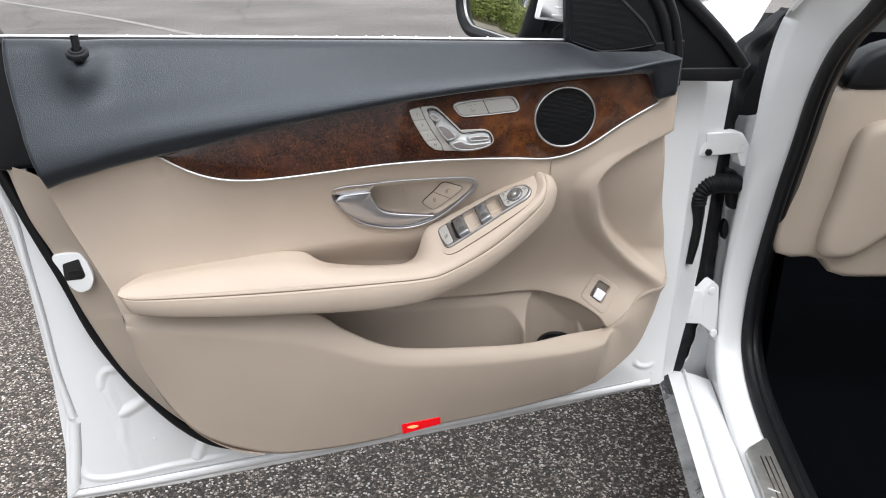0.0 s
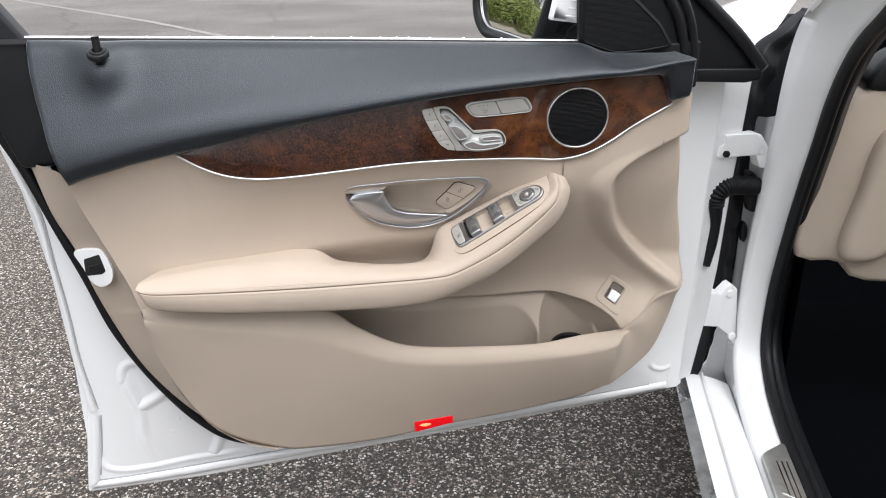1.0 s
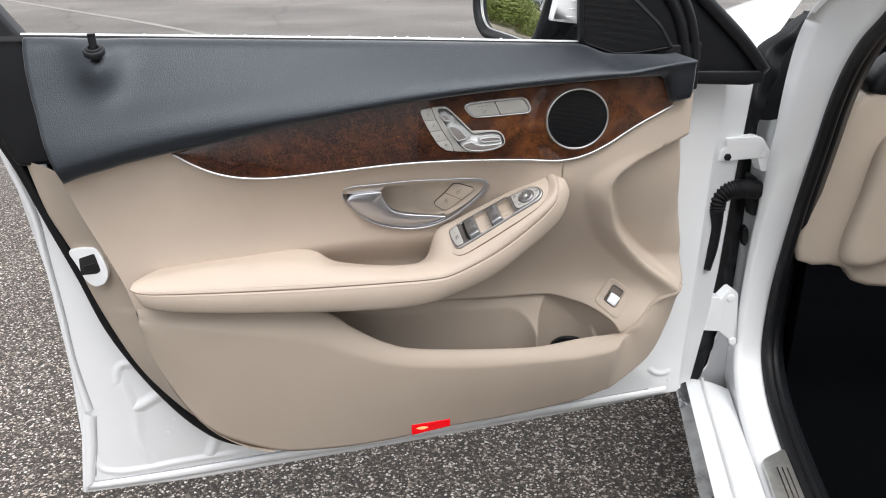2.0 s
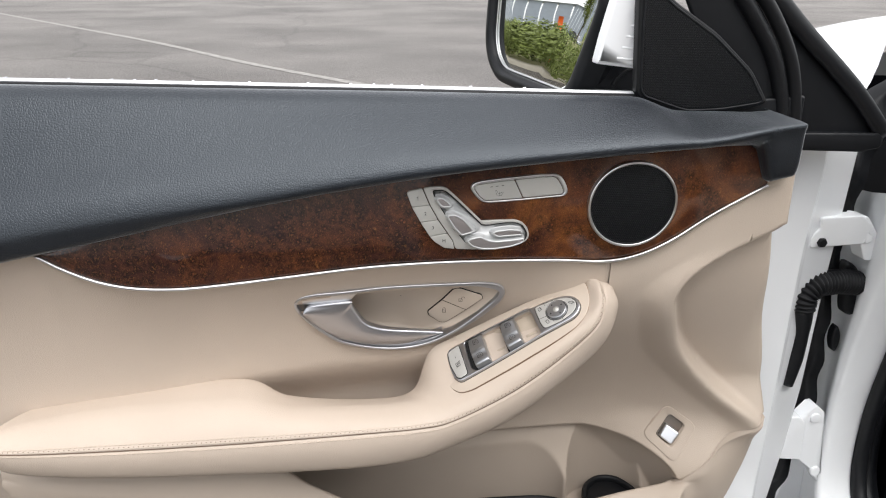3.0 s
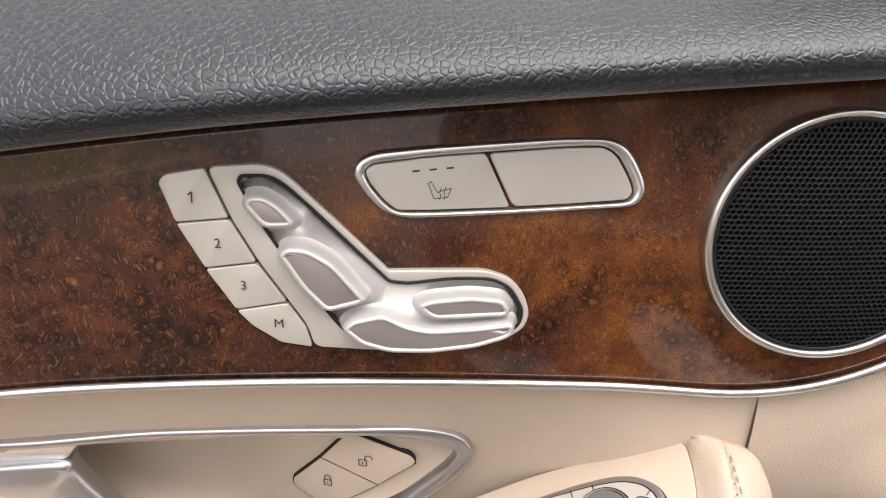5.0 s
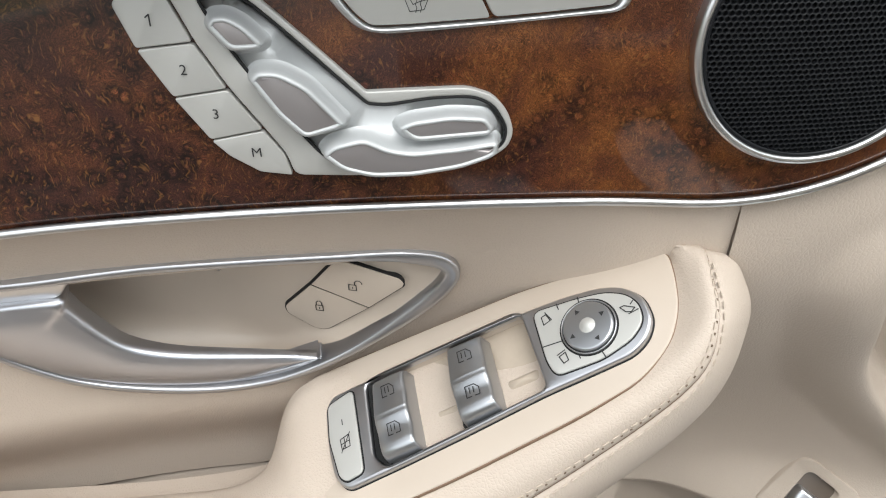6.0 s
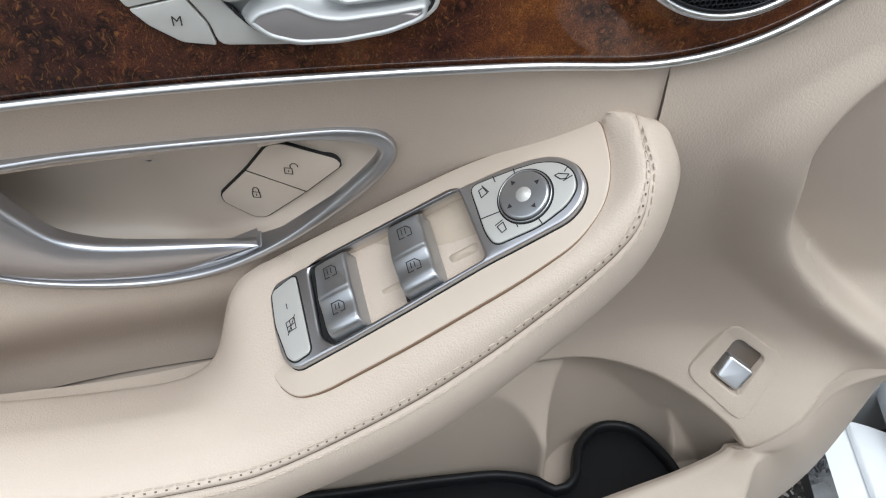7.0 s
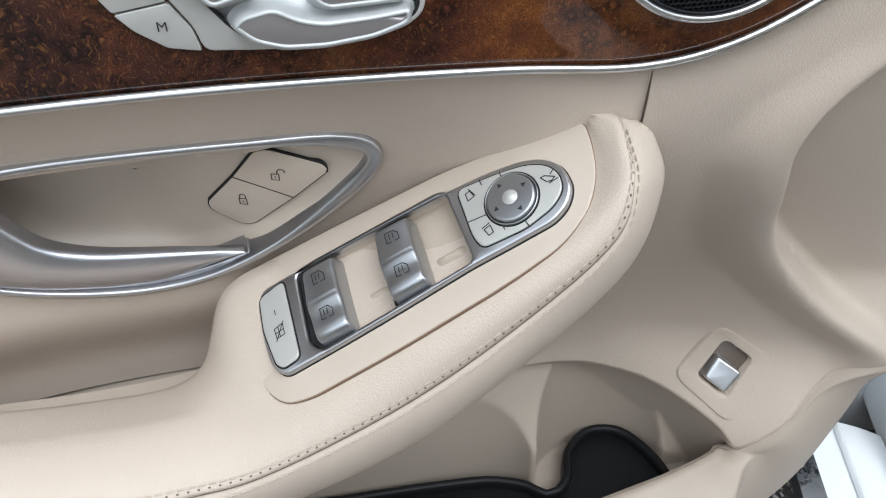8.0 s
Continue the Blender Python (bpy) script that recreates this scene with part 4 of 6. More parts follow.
SEAL_LINE = [(-0.20, 1.03), (-0.131, 0.981), (-0.040, 0.921), (0.022, 0.842), (0.060, 0.749), (0.103, 0.645), (0.146, 0.518), (0.169, 0.411), (0.158, 0.310), (0.090, 0.259), (-0.020, 0.235), (-0.193, 0.224), (-0.45, 0.222), (-1.0, 0.222)]
CORNER = [(-0.12, 1.03), (0.0, 0.975), (0.045, 0.93), (0.075, 0.85), (0.088, 0.749), (0.105, 0.645), (0.131, 0.518), (0.135, 0.40), (0.112, 0.30), (0.03, 0.25), (-0.09, 0.232), (-0.22, 0.227), (-0.45, 0.226), (-1.0, 0.226)]
sl, cl = curve(SEAL_LINE, 150), curve(CORNER, 150)
rows = [[car(u + 0.25 - 0.243 * float(sstep(0.73, 0.80, z)), 0.122, z - 0.012 if u < 0 else z) for u, z in cl], [car(u + 0.02 - 0.016 * float(sstep(0.73, 0.80, z)), 0.119, z - 0.006) for u, z in cl], [car(u, 0.117, z) for u, z in cl]]
for w in (0.3, 0.6, 0.85):
    rows.append([car(cu + (su - cu) * w - 0.004 * math.sin(math.pi * w), 0.117 + (0.178 - 0.117) * w, cz + (sz - cz) * w + 0.004) for (cu, cz), (su, sz) in zip(cl, sl)])
rows += [[car(u, 0.180, z) for u, z in sl], [car(u + 0.02, 0.186, z - 0.01) for u, z in sl]]
loft("pillar", rows, WHITE, CAR, "white painted hinge pillar and sill")
for dv, rad in ((0.186, 0.0115), (0.203, 0.0105)):
    k = (dv - 0.186)
    tube("door_opening_seal", [car(u - 0.004 + k * 1.2, dv, z + 0.004 - k * 0.2) for u, z in sl[::4]], rad, RUBBER, CAR, "black rubber opening seal", n=150, sides=10)
# inner trim behind the seal: black below, beige above
rows = [[car(u + 0.01, 0.21, z) for u, z in sl], [car(u + 0.03, 0.225, z) for u, z in sl], [car(u + 0.16, 0.235, z - 0.02) for u, z in sl]]
loft("kick_trim", rows, BLACK, CAR, "black inner edge trim")
# sill: outer edge, bright wet strip, step
for nm, v0, v1, z0, z1, mt, lb in (("sill_lower", 0.05, 0.008, 0.13, 0.246, BLACK, "black lower sill"), ("sill_strip", 0.008, 0.030, 0.246, 0.250, STRIP, "wet reflecting sill strip"), ("sill_step", 0.030, 0.118, 0.250, 0.232, WHITE, "white painted sill step"), ("sill_ridge", 0.060, 0.068, 0.2505, 0.2500, WHITE, "pressed ridge along the sill")):
    rows = [[car(u, v0 + (v1 - v0) * w, z0 + (z1 - z0) * w + (0.006 * math.sin(math.pi * w) if mt is WHITE else 0)) for u in np.linspace(-1.0, 0.13, 30)] for w in np.linspace(0, 1, 7)]
    loft(nm, rows, mt, CAR, lb)
# scuff plate with ribs and plain marks
on_sill = lambda p, q, h: car(p, q, 0.232 + 0.02 * (q - 0.12) + h)
scuff = rounded([(-0.070, 0.176), (-0.112, 0.128), (-0.70, 0.128), (-0.70, 0.176)], 0.014, 6)
plate("scuff_plate", scuff, on_sill, 0.0, 0.010, 0.002, STEEL, CAR, "brushed steel sill plate with pale marks")
for q in (0.150, 0.158, 0.166):
    ribbons("plate_rib", [[(-0.13, q), (-0.68, q)]], on_sill, 0.0106, 0.002, CHROME, CAR)
for k in range(6):
    ribbons("plate_mark", [[(-0.215 - 0.022 * k, 0.140), (-0.225 - 0.022 * k, 0.156)]], on_sill, 0.0108, 0.003, WHITE, CAR)
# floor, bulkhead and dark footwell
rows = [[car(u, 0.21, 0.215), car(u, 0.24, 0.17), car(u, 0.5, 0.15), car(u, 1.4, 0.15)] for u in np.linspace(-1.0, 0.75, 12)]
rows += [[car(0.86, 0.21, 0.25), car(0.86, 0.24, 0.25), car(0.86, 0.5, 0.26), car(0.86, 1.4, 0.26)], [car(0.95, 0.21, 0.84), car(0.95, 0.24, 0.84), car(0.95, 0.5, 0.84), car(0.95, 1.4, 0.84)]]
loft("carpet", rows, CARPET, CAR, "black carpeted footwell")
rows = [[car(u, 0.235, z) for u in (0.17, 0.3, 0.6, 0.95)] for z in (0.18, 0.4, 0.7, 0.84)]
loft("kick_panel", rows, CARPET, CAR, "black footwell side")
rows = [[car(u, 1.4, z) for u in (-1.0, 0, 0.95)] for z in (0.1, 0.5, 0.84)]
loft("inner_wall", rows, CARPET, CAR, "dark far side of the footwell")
tube("carpet_loop", [tuple(car(u, v, 0.16)) for u, v in ((0.45, 0.62), (0.30, 0.60), (0.16, 0.575), (0.12, 0.60), (0.13, 0.66), (0.24, 0.655), (0.40, 0.64))], 0.0035, CORD, CAR, "thin grey loop on the carpet", n=60)
# beige end of the dashboard
dash = [(0.180, 0.545), (0.262, 0.538), (0.285, 0.508), (0.42, 0.506), (0.8, 0.53), (1.2, 0.56), (1.2, 0.86), (0.5, 0.87), (0.300, 0.88), (0.235, 0.85), (0.205, 0.79)]
plate("dash_end", curve(dash, 90, True), lambda p, q, h: car(0.13 - h, p + 0.026, q - 0.028), -0.12, 0.0, 0.012, PLASTIC, CAR, "beige lower dashboard end")
cover = [(0.252, 0.555), (0.30, 0.548), (0.37, 0.60), (0.45, 0.66), (0.45, 0.80), (0.36, 0.81), (0.29, 0.795), (0.262, 0.68)]
plate("dash_cover", curve(cover, 70, True), lambda p, q, h: car(0.13 - h, p + 0.026, q - 0.028), 0.0, 0.028, 0.02, PLASTIC, CAR, "beige bulging dashboard side cover", steps=5)
plate("dash_top", curve([(0.27, 0.835), (0.40, 0.83), (0.9, 0.86), (0.9, 0.91), (0.34, 0.91), (0.285, 0.88)], 60, True), lambda p, q, h: car(0.125 - h, p, q), -0.06, 0.0, 0.015, BLACK, CAR, "black upper dashboard")
# front fender and bonnet
rows = []
for v_all in np.linspace(-0.02, 1.80, 52):
    row = []
    v = min(v_all, 1.78 - v_all)
    for u in np.linspace(0.17, 1.5, 40):
        z = 0.838 + 0.165 * float(sstep(-0.03, 0.5, v)) ** 0.8 - 0.055 * (u - 0.3) ** 2 - 0.2 * float(sstep(0.03, -0.02, v))
        edge = 0.17 + 0.75 * float(sstep(0.02, 0.45, v))
        row.append(car(max(u, edge if v > 0.06 else 0.17), v_all, z))
    rows.append(row)
loft("fender_bonnet", rows, WET, CAR, "white wet fender and bonnet")
# dark sealing strip between the door's end and the pillar
gl = curve([(0.718, 0.957), (0.637, 0.891), (0.645, 0.866), (0.630, 0.822), (0.640, 0.750), (0.626, 0.703), (0.620, 0.650), (0.624, 0.513), (0.618, 0.423), (0.610, 0.342), (0.580, 0.292), (0.560, 0.225)], 80)
gr = curve([(0.722, 0.962), (0.6933, 0.9029), (0.6722, 0.8466), (0.6551, 0.7885), (0.6468, 0.7457), (0.6415, 0.681), (0.646, 0.511), (0.646, 0.427), (0.626, 0.341), (0.614, 0.277), (0.590, 0.219)], 80)
rows = []
for w, y in ((0.0, 0.235), (0.04, 0.212), (0.2, 0.206), (0.5, 0.210), (0.8, 0.206), (0.96, 0.212), (1.0, 0.235)):
    rows.append([(a_[0] + (b_[0] - a_[0]) * w, y + 0.004 * math.sin(i * 0.9), a_[1] + (b_[1] - a_[1]) * w) for i, (a_, b_) in enumerate(zip(gl, gr))])
loft("gap_seal", rows, RUBBER, CAR, "black sealing strip beside the hinges")

# added black sheet: stands in for the unlit depth of the hinge gap
plate("hinge_gap_wall", rounded([(0.6772, 0.8769), (0.7652, 0.9476), (0.7821, 0.9132), (0.7723, 0.8416), (0.7824, 0.6543), (0.8004, 0.4080), (0.7766, 0.1458), (0.6098, 0.1665), (0.6301, 0.2374), (0.6561, 0.5208), (0.6621, 0.7285), (0.6630, 0.8143)], 0.004, 4), on_y(0.285), 0.0, 0.010, 0.003, RUBBER, CAR, "black wall of the gap behind the hinges")

plate("sill_end", rounded([(0.6839, 0.5300), (0.6801, 0.4070), (0.6500, 0.3168), (0.6406, 0.2534), (0.6078, 0.2078), (0.6314, 0.1642), (0.7719, 0.1464), (0.7193, 0.5151)], 0.004, 4), on_y(0.250), 0.0, 0.005, 0.002, WHITE, CAR, "white lower end of the pillar")

# ---- small parts on the door ----
def lettering(name, text, size, frame_of, center, h, parent, mat, slant=0.0):
    cu = bpy.data.curves.new(name, "FONT")
    cu.body, cu.size, cu.align_x, cu.align_y = text, size, "CENTER", "CENTER"
    cu.resolution_u = 3
    tmp = bpy.data.objects.new(name, cu)
    scene.collection.objects.link(tmp)
    dg = bpy.context.evaluated_depsgraph_get()
    me = bpy.data.meshes.new_from_object(tmp.evaluated_get(dg))
    bpy.data.objects.remove(tmp)
    for v in me.vertices:
        v.co = frame_of(center[0] + v.co.x, center[1] + v.co.y + slant * v.co.x, h)
    me.materials.clear()
    me.materials.append(mat)
    ob = new(name, me)
    ob.parent = parent
    return ob


def hexgrille(name, loop, frame_of, pitch, mat, parent, label="", hole=0.66, depth=0.0012):
    """A perforated sheet: hexagonal cells with round-edged holes."""
    lp = np.asarray(loop, float)
    lo, hi = lp.min(0), lp.max(0)
    verts, faces = [], []
    ry = pitch * math.sqrt(3) / 2
    ang = [math.radians(30 + 60 * i) for i in range(6)]
    rr = pitch / math.sqrt(3)
    j = 0
    q = lo[1]
    while q < hi[1]:
        p = lo[0] + (pitch / 2 if j % 2 else 0)
        while p < hi[0]:
            if inside((p, q), lp):
                k = len(verts)
                for f, h in ((1.0, 0.0), (hole + 0.12, 0.0001), (hole, -0.0003), (hole * 0.94, -depth)):
                    verts += [frame_of(p + rr * f * math.cos(a), q + rr * f * math.sin(a), h) for a in ang]
                for g in range(3):
                    for i in range(6):
                        i2 = (i + 1) % 6
                        faces.append((k + 6 * g + i, k + 6 * g + i2, k + 6 * g + 6 + i2, k + 6 * g + 6 + i))
            p += pitch
        q += ry
        j += 1
    return link_mesh(name, verts, faces, mat, parent, label, smooth=False)


# speaker in the inlay
def on_speaker(p, q, h):
    r2 = ((p - SPK[0]) / 0.0465) ** 2 + ((q - SPK[1]) / 0.0435) ** 2
    return (p, -0.0085 - 0.003 * (1 - min(r2, 1.0)) - h, q)


ell = lambda a, b, n=120: np.array([(SPK[0] + a * math.cos(t), SPK[1] + b * math.sin(t)) for t in np.linspace(0, 2 * math.pi, n, endpoint=False)])
ring = ring_band("speaker", ell(0.0462, 0.0436), ell(0.0434, 0.0408), on_speaker, -0.006, 0.0022, SILVER, DOOR, "round door speaker in a satin metal ring", crown=0.0012)
plate("speaker_backing", ell(0.0436, 0.0410), on_speaker, -0.003, -0.0012, 0.0003, GAP, ring, "black speaker cone cloth")
hexgrille("grille", ell(0.0424, 0.0398), lambda p, q, h: on_speaker(p, q, h + 0.0008), 0.00205, GRILLE, ring, "black perforated grille", hole=0.70)
ring_band("grille_rim", ell(0.0436, 0.0410), ell(0.0420, 0.0394), on_speaker, -0.002, 0.0012, BLACK, ring, crown=0.0004)

# seat adjuster panel
seat = plate("seat_adjuster", rounded([(0.0036, 0.8617), (0.0057, 0.8645), (0.0189, 0.8670), (0.0354, 0.8679), (0.0414, 0.8662), (0.0464, 0.8620), (0.060, 0.8485), (0.0761, 0.8323), (0.0893, 0.8323), (0.1083, 0.8321), (0.1171, 0.8289), (0.1222, 0.8226), (0.1244, 0.8152), (0.1227, 0.8098), (0.1169, 0.8056), (0.1051, 0.8027), (0.0893, 0.8015), (0.0698, 0.8021), (0.0499, 0.8037), (0.0392, 0.8057), (0.0302, 0.8123), (0.0243, 0.8196), (0.0163, 0.8333), (0.0082, 0.8491)], 0.004, 4), on_wood, -0.003, 0.0014, 0.0006, GAP, DOOR, "seat adjuster panel with memory keys and silver controls")
main = rounded([(0.0190, 0.8666), (0.0354, 0.8676), (0.0414, 0.8659), (0.0462, 0.8617), (0.0600, 0.8481), (0.0755, 0.8322), (0.0761, 0.8319), (0.0893, 0.8319), (0.1083, 0.8317), (0.1168, 0.8286), (0.1219, 0.8224), (0.1240, 0.8152), (0.1224, 0.8101), (0.1167, 0.8060), (0.1051, 0.8031), (0.0893, 0.8019), (0.0698, 0.8025), (0.0504, 0.8041), (0.0485, 0.8121), (0.0429, 0.8211), (0.0337, 0.8352), (0.0257, 0.8501)], 0.003, 4)
basin = rounded([(0.0281, 0.8620), (0.0292, 0.8640), (0.0378, 0.8642), (0.0427, 0.8617), (0.0530, 0.8520), (0.0757, 0.8288), (0.0765, 0.8283), (0.0817, 0.8275), (0.0969, 0.8291), (0.1103, 0.8288), (0.1170, 0.8255), (0.1217, 0.8172), (0.1213, 0.8122), (0.1189, 0.8092), (0.1050, 0.8052), (0.0893, 0.8036), (0.0720, 0.8042), (0.0660, 0.8060), (0.0598, 0.8106), (0.0500, 0.8240), (0.0415, 0.8370), (0.0335, 0.8505)], 0.003, 4)
plate("face", main, on_wood, 0.0, 0.0040, 0.0007, BUTTON, seat, "warm grey satin face", holes=[basin])
tube("basin_line", [on_wood(p[0], p[1], 0.0036) for p in offset(basin, 0.0004)[::2]], 0.00055, GAP, seat, "thin black line round the controls", n=260, closed=True, sides=6)
plate("basin", rounded(basin, 0.0, 2, 0.0007), on_wood, 0.0, 0.0030, 0.0004, LEVER, seat, "silver control basin")
MEMORY_KEYS = (("1", [(0.0038, 0.8617), (0.0058, 0.8642), (0.0183, 0.8663), (0.0251, 0.8500), (0.0083, 0.8488)], (0.0139, 0.8570)), ("2", [(0.0084, 0.8484), (0.0252, 0.8497), (0.0330, 0.8352), (0.0164, 0.8334)], (0.0211, 0.8418)), ("3", [(0.0164, 0.8330), (0.0331, 0.8348), (0.0422, 0.8211), (0.0253, 0.8186)], (0.0284, 0.8273)), ("M", [(0.0254, 0.8182), (0.0423, 0.8207), (0.0480, 0.8119), (0.0498, 0.8041), (0.0393, 0.8061), (0.0303, 0.8125)], (0.0391, 0.8134)))
for text, pts, at in MEMORY_KEYS:
    key = plate("memory_key", rounded(pts, 0.0012, 5, 0.00010), on_wood, 0.0, 0.0041, 0.0004, BUTTON, seat)
    if text == "1":
        ribbons("digit", [[(at[0] - 0.0009, at[1] + 0.0009), (at[0] + 0.0002, at[1] + 0.0017), (at[0] + 0.0002, at[1] - 0.0016)]], on_wood, 0.0047, 0.00045, INK, seat)
    else:
        lettering("digit", text, 0.0046, on_wood, at, 0.0047, seat, INK, -0.06)
CTRL = (("headrest_control", [(0.0300, 0.8552), (0.0318, 0.8582), (0.0366, 0.8585), (0.0415, 0.8555), (0.0470, 0.8492), (0.0446, 0.8476), (0.0360, 0.8474)], 0.0085), ("backrest_control", [(0.0402, 0.8390), (0.0430, 0.8418), (0.0496, 0.8416), (0.0580, 0.8365), (0.0690, 0.8232), (0.0666, 0.8215), (0.0552, 0.8186), (0.0476, 0.8270)], 0.0095), ("cushion_control", [(0.0597, 0.8128), (0.0634, 0.8164), (0.0740, 0.8186), (0.0816, 0.8143), (0.0893, 0.8125), (0.1049, 0.8133), (0.1180, 0.8148), (0.1181, 0.8098), (0.1149, 0.8078), (0.1051, 0.8048), (0.0893, 0.8031), (0.0756, 0.8036), (0.0660, 0.8068)], 0.0100), ("thigh_control", [(0.0845, 0.8207), (0.0893, 0.8228), (0.1028, 0.8240), (0.1144, 0.8227), (0.1170, 0.8180), (0.1150, 0.8158), (0.0915, 0.8150), (0.0880, 0.8166)], 0.0085))
for nm, pts, top in CTRL:
    base = rounded(pts, 0.003, 5)
    steps_ = [(-0.0024, 0.0026), (-0.0013, 0.0034), (-0.0005, 0.0050), (-0.0001, top - 0.0026), (0.0003, top - 0.0011), (0.0009, top - 0.0002), (0.0015, top), (0.0019, top - 0.0003), (0.0022, top - 0.0010)]
    loft(nm, [[on_wood(p[0], p[1], h) for p in offset(base, d)] for d, h in steps_], LEVER, seat, "satin silver control", wrap_n=True)
    plate("control_face", offset(base, 0.0020), on_wood, top - 0.003, top - 0.0007, 0.0002, FACE, seat, "brownish grey satin face")

# seat heating keys
heat_in = rounded([(0.0680, 0.8650), (0.0705, 0.8674), (0.0893, 0.8699), (0.1076, 0.8712), (0.1327, 0.8730), (0.1455, 0.8733), (0.1503, 0.8707), (0.1548, 0.8632), (0.1568, 0.8581), (0.1546, 0.8550), (0.1339, 0.8535), (0.1161, 0.8526), (0.0893, 0.8517), (0.0783, 0.8518), (0.0738, 0.8556), (0.0695, 0.8612)], 0.004, 6)
heat_out = rounded([(0.0643, 0.8641), (0.0661, 0.8687), (0.0715, 0.8713), (0.0893, 0.8731), (0.1144, 0.8749), (0.1325, 0.8760), (0.1471, 0.8759), (0.1531, 0.8735), (0.1575, 0.8669), (0.1600, 0.8603), (0.1594, 0.8554), (0.1547, 0.8532), (0.1340, 0.8519), (0.1153, 0.8508), (0.0967, 0.8500), (0.0820, 0.8496), (0.0747, 0.8514), (0.0693, 0.8567)], 0.004, 6)
no = curve(heat_out[::2], 140, True)
ni = curve(heat_in[::2], 140, True)
heat = ring_band("heating_switch", no, np.array([ni[np.argmin(np.linalg.norm(ni - p, axis=1))] for p in no]), on_wood, -0.002, 0.0042, SILVER, DOOR, "satin metal bezel with two seat heating keys", crown=0.0012)
plate("bezel_floor", heat_in, on_wood, -0.001, 0.0012, 0.0003, GAP, heat)
plate("heating_key", rounded([(0.0684, 0.8650), (0.0708, 0.8671), (0.0893, 0.8695), (0.1072, 0.8708), (0.1157, 0.8530), (0.0893, 0.8521), (0.0785, 0.8522), (0.0741, 0.8559), (0.0699, 0.8613)], 0.0016, 5, 0.0001), on_wood, 0.0, 0.0033, 0.0005, BUTTON, heat)
plate("blank_key", rounded([(0.1079, 0.8708), (0.1327, 0.8726), (0.1455, 0.8729), (0.1499, 0.8704), (0.1544, 0.8631), (0.1563, 0.8582), (0.1543, 0.8554), (0.1339, 0.8539), (0.1164, 0.8531)], 0.0022, 5, 0.0002), on_wood, 0.0, 0.0033, 0.0005, BUTTON, heat)
px = lambda pts: [[(0.0926 + (x - 778) * 0.000183, 0.8589 - (y - 272) * 0.000186) for x, y in st] for st in pts]
ribbons("heating_symbol", px([[(757, 260), (762, 257), (773, 276), (784, 272), (798, 269), (791, 285), (767, 287), (757, 260)], [(777, 289), (779, 282), (777, 276), (780, 268)], [(785, 289), (787, 282), (785, 276), (788, 267)]]), on_wood, 0.00345, 0.00024, INK, heat)
ribbons("indicator_marks", [[(0.0848 + i * 0.0055 - 0.0010, 0.8650 + i * 0.0005), (0.0848 + i * 0.0055 + 0.0010, 0.8652 + i * 0.0005)] for i in range(3)], on_wood, 0.00345, 0.0006, INK, heat)

# inner door handle
BEZEL_IN = np.array([p + (q - p) * (0.8 + 0.75 * float(sstep(0.055, 0.104, p[0]))) for p, q in zip(BEZEL, offset(BEZEL, 0.0044))])
handle = ring_band("door_handle", BEZEL, BEZEL_IN, on_mid, -0.010, 0.0026, SATIN, DOOR, "satin metal door handle in a beige bowl", crown=0.0010)
mid_b = np.array((0.004, 0.7175))
rows = []
rim = offset(BEZEL, 0.0030)
for w in np.r_[0.0, 0.006, 0.015, 0.03, 0.05, 0.08, 0.12, 0.18, 0.26, 0.36, 0.5, 0.65, 0.8, 0.92, 0.99]:
    depth = -0.003 - 0.029 * (1 - (1 - w) ** 8)
    row = []
    for p in rim:
        q = p + (mid_b - p) * w
        x, y, z = on_mid(*q, depth)
        edge_y = on_mid(*p, -0.003)[1]
        key_y = 0.0588 - 0.38 * (x - 0.032) - 0.27 * (z - 0.708)
        g = float(sstep(-0.012, 0.028, x))
        y = y * (1 - g) + g * (edge_y + (max(key_y, edge_y) - edge_y) * (1 - (1 - w) ** 30))
        row.append((x, y, z))
    rows.append(row)
loft("bowl", rows, SMOOTH, handle, "smooth beige hand bowl", wrap_n=True)
plate("escutcheon", rounded([(-0.1040, 0.7380), (-0.1000, 0.7470), (-0.0900, 0.7492), (-0.0500, 0.7513), (-0.0430, 0.7500), (-0.0510, 0.7395), (-0.0920, 0.7370)], 0.003, 5), on_mid, -0.012, -0.0015, 0.001, SILVER, handle, "satin metal plate")
lever_top = stations([(-0.0985, 0.7325), (-0.0900, 0.7372), (-0.0535, 0.7392), (-0.0505, 0.7335), (-0.0460, 0.7240), (-0.0365, 0.7095), (-0.0250, 0.7030), (-0.0100, 0.6992), (0.0150, 0.6958), (0.0330, 0.6938), (0.0455, 0.6925)], 70)
lever_low = stations([(-0.1000, 0.7280), (-0.0965, 0.7205), (-0.0885, 0.7095), (-0.0795, 0.7015), (-0.0650, 0.6915), (-0.0490, 0.6855), (-0.0330, 0.6815), (-0.0100, 0.6785), (0.0093, 0.6795), (0.0300, 0.6862), (0.0460, 0.6920)], 70)
rows = []
for i, (a, b) in enumerate(zip(lever_top, lever_low)):
    thick = 0.001 + 0.012 * (1 - i / 69)
    d = b - a
    bulge = 0.0045 * (1 - 0.6 * i / 69)
    sec = [(0.0, -thick), (-0.02, -0.0020), (-0.01, 0.0006), (0.03, 0.0020), (0.07, 0.0022)] + [(q, 0.0016 + bulge * math.sin(math.pi * q) ** 0.9 * (1 - 0.35 * q)) for q in (0.15, 0.3, 0.45, 0.6, 0.75, 0.88)] + [(0.95, 0.0020), (0.99, 0.0004), (1.0, -0.0014), (1.0, -0.008)]
    rows.append([on_mid(*(a + d * s), h) for s, h in sec])
loft("lever", rows, POLISH, handle, "bright satin metal pull lever")
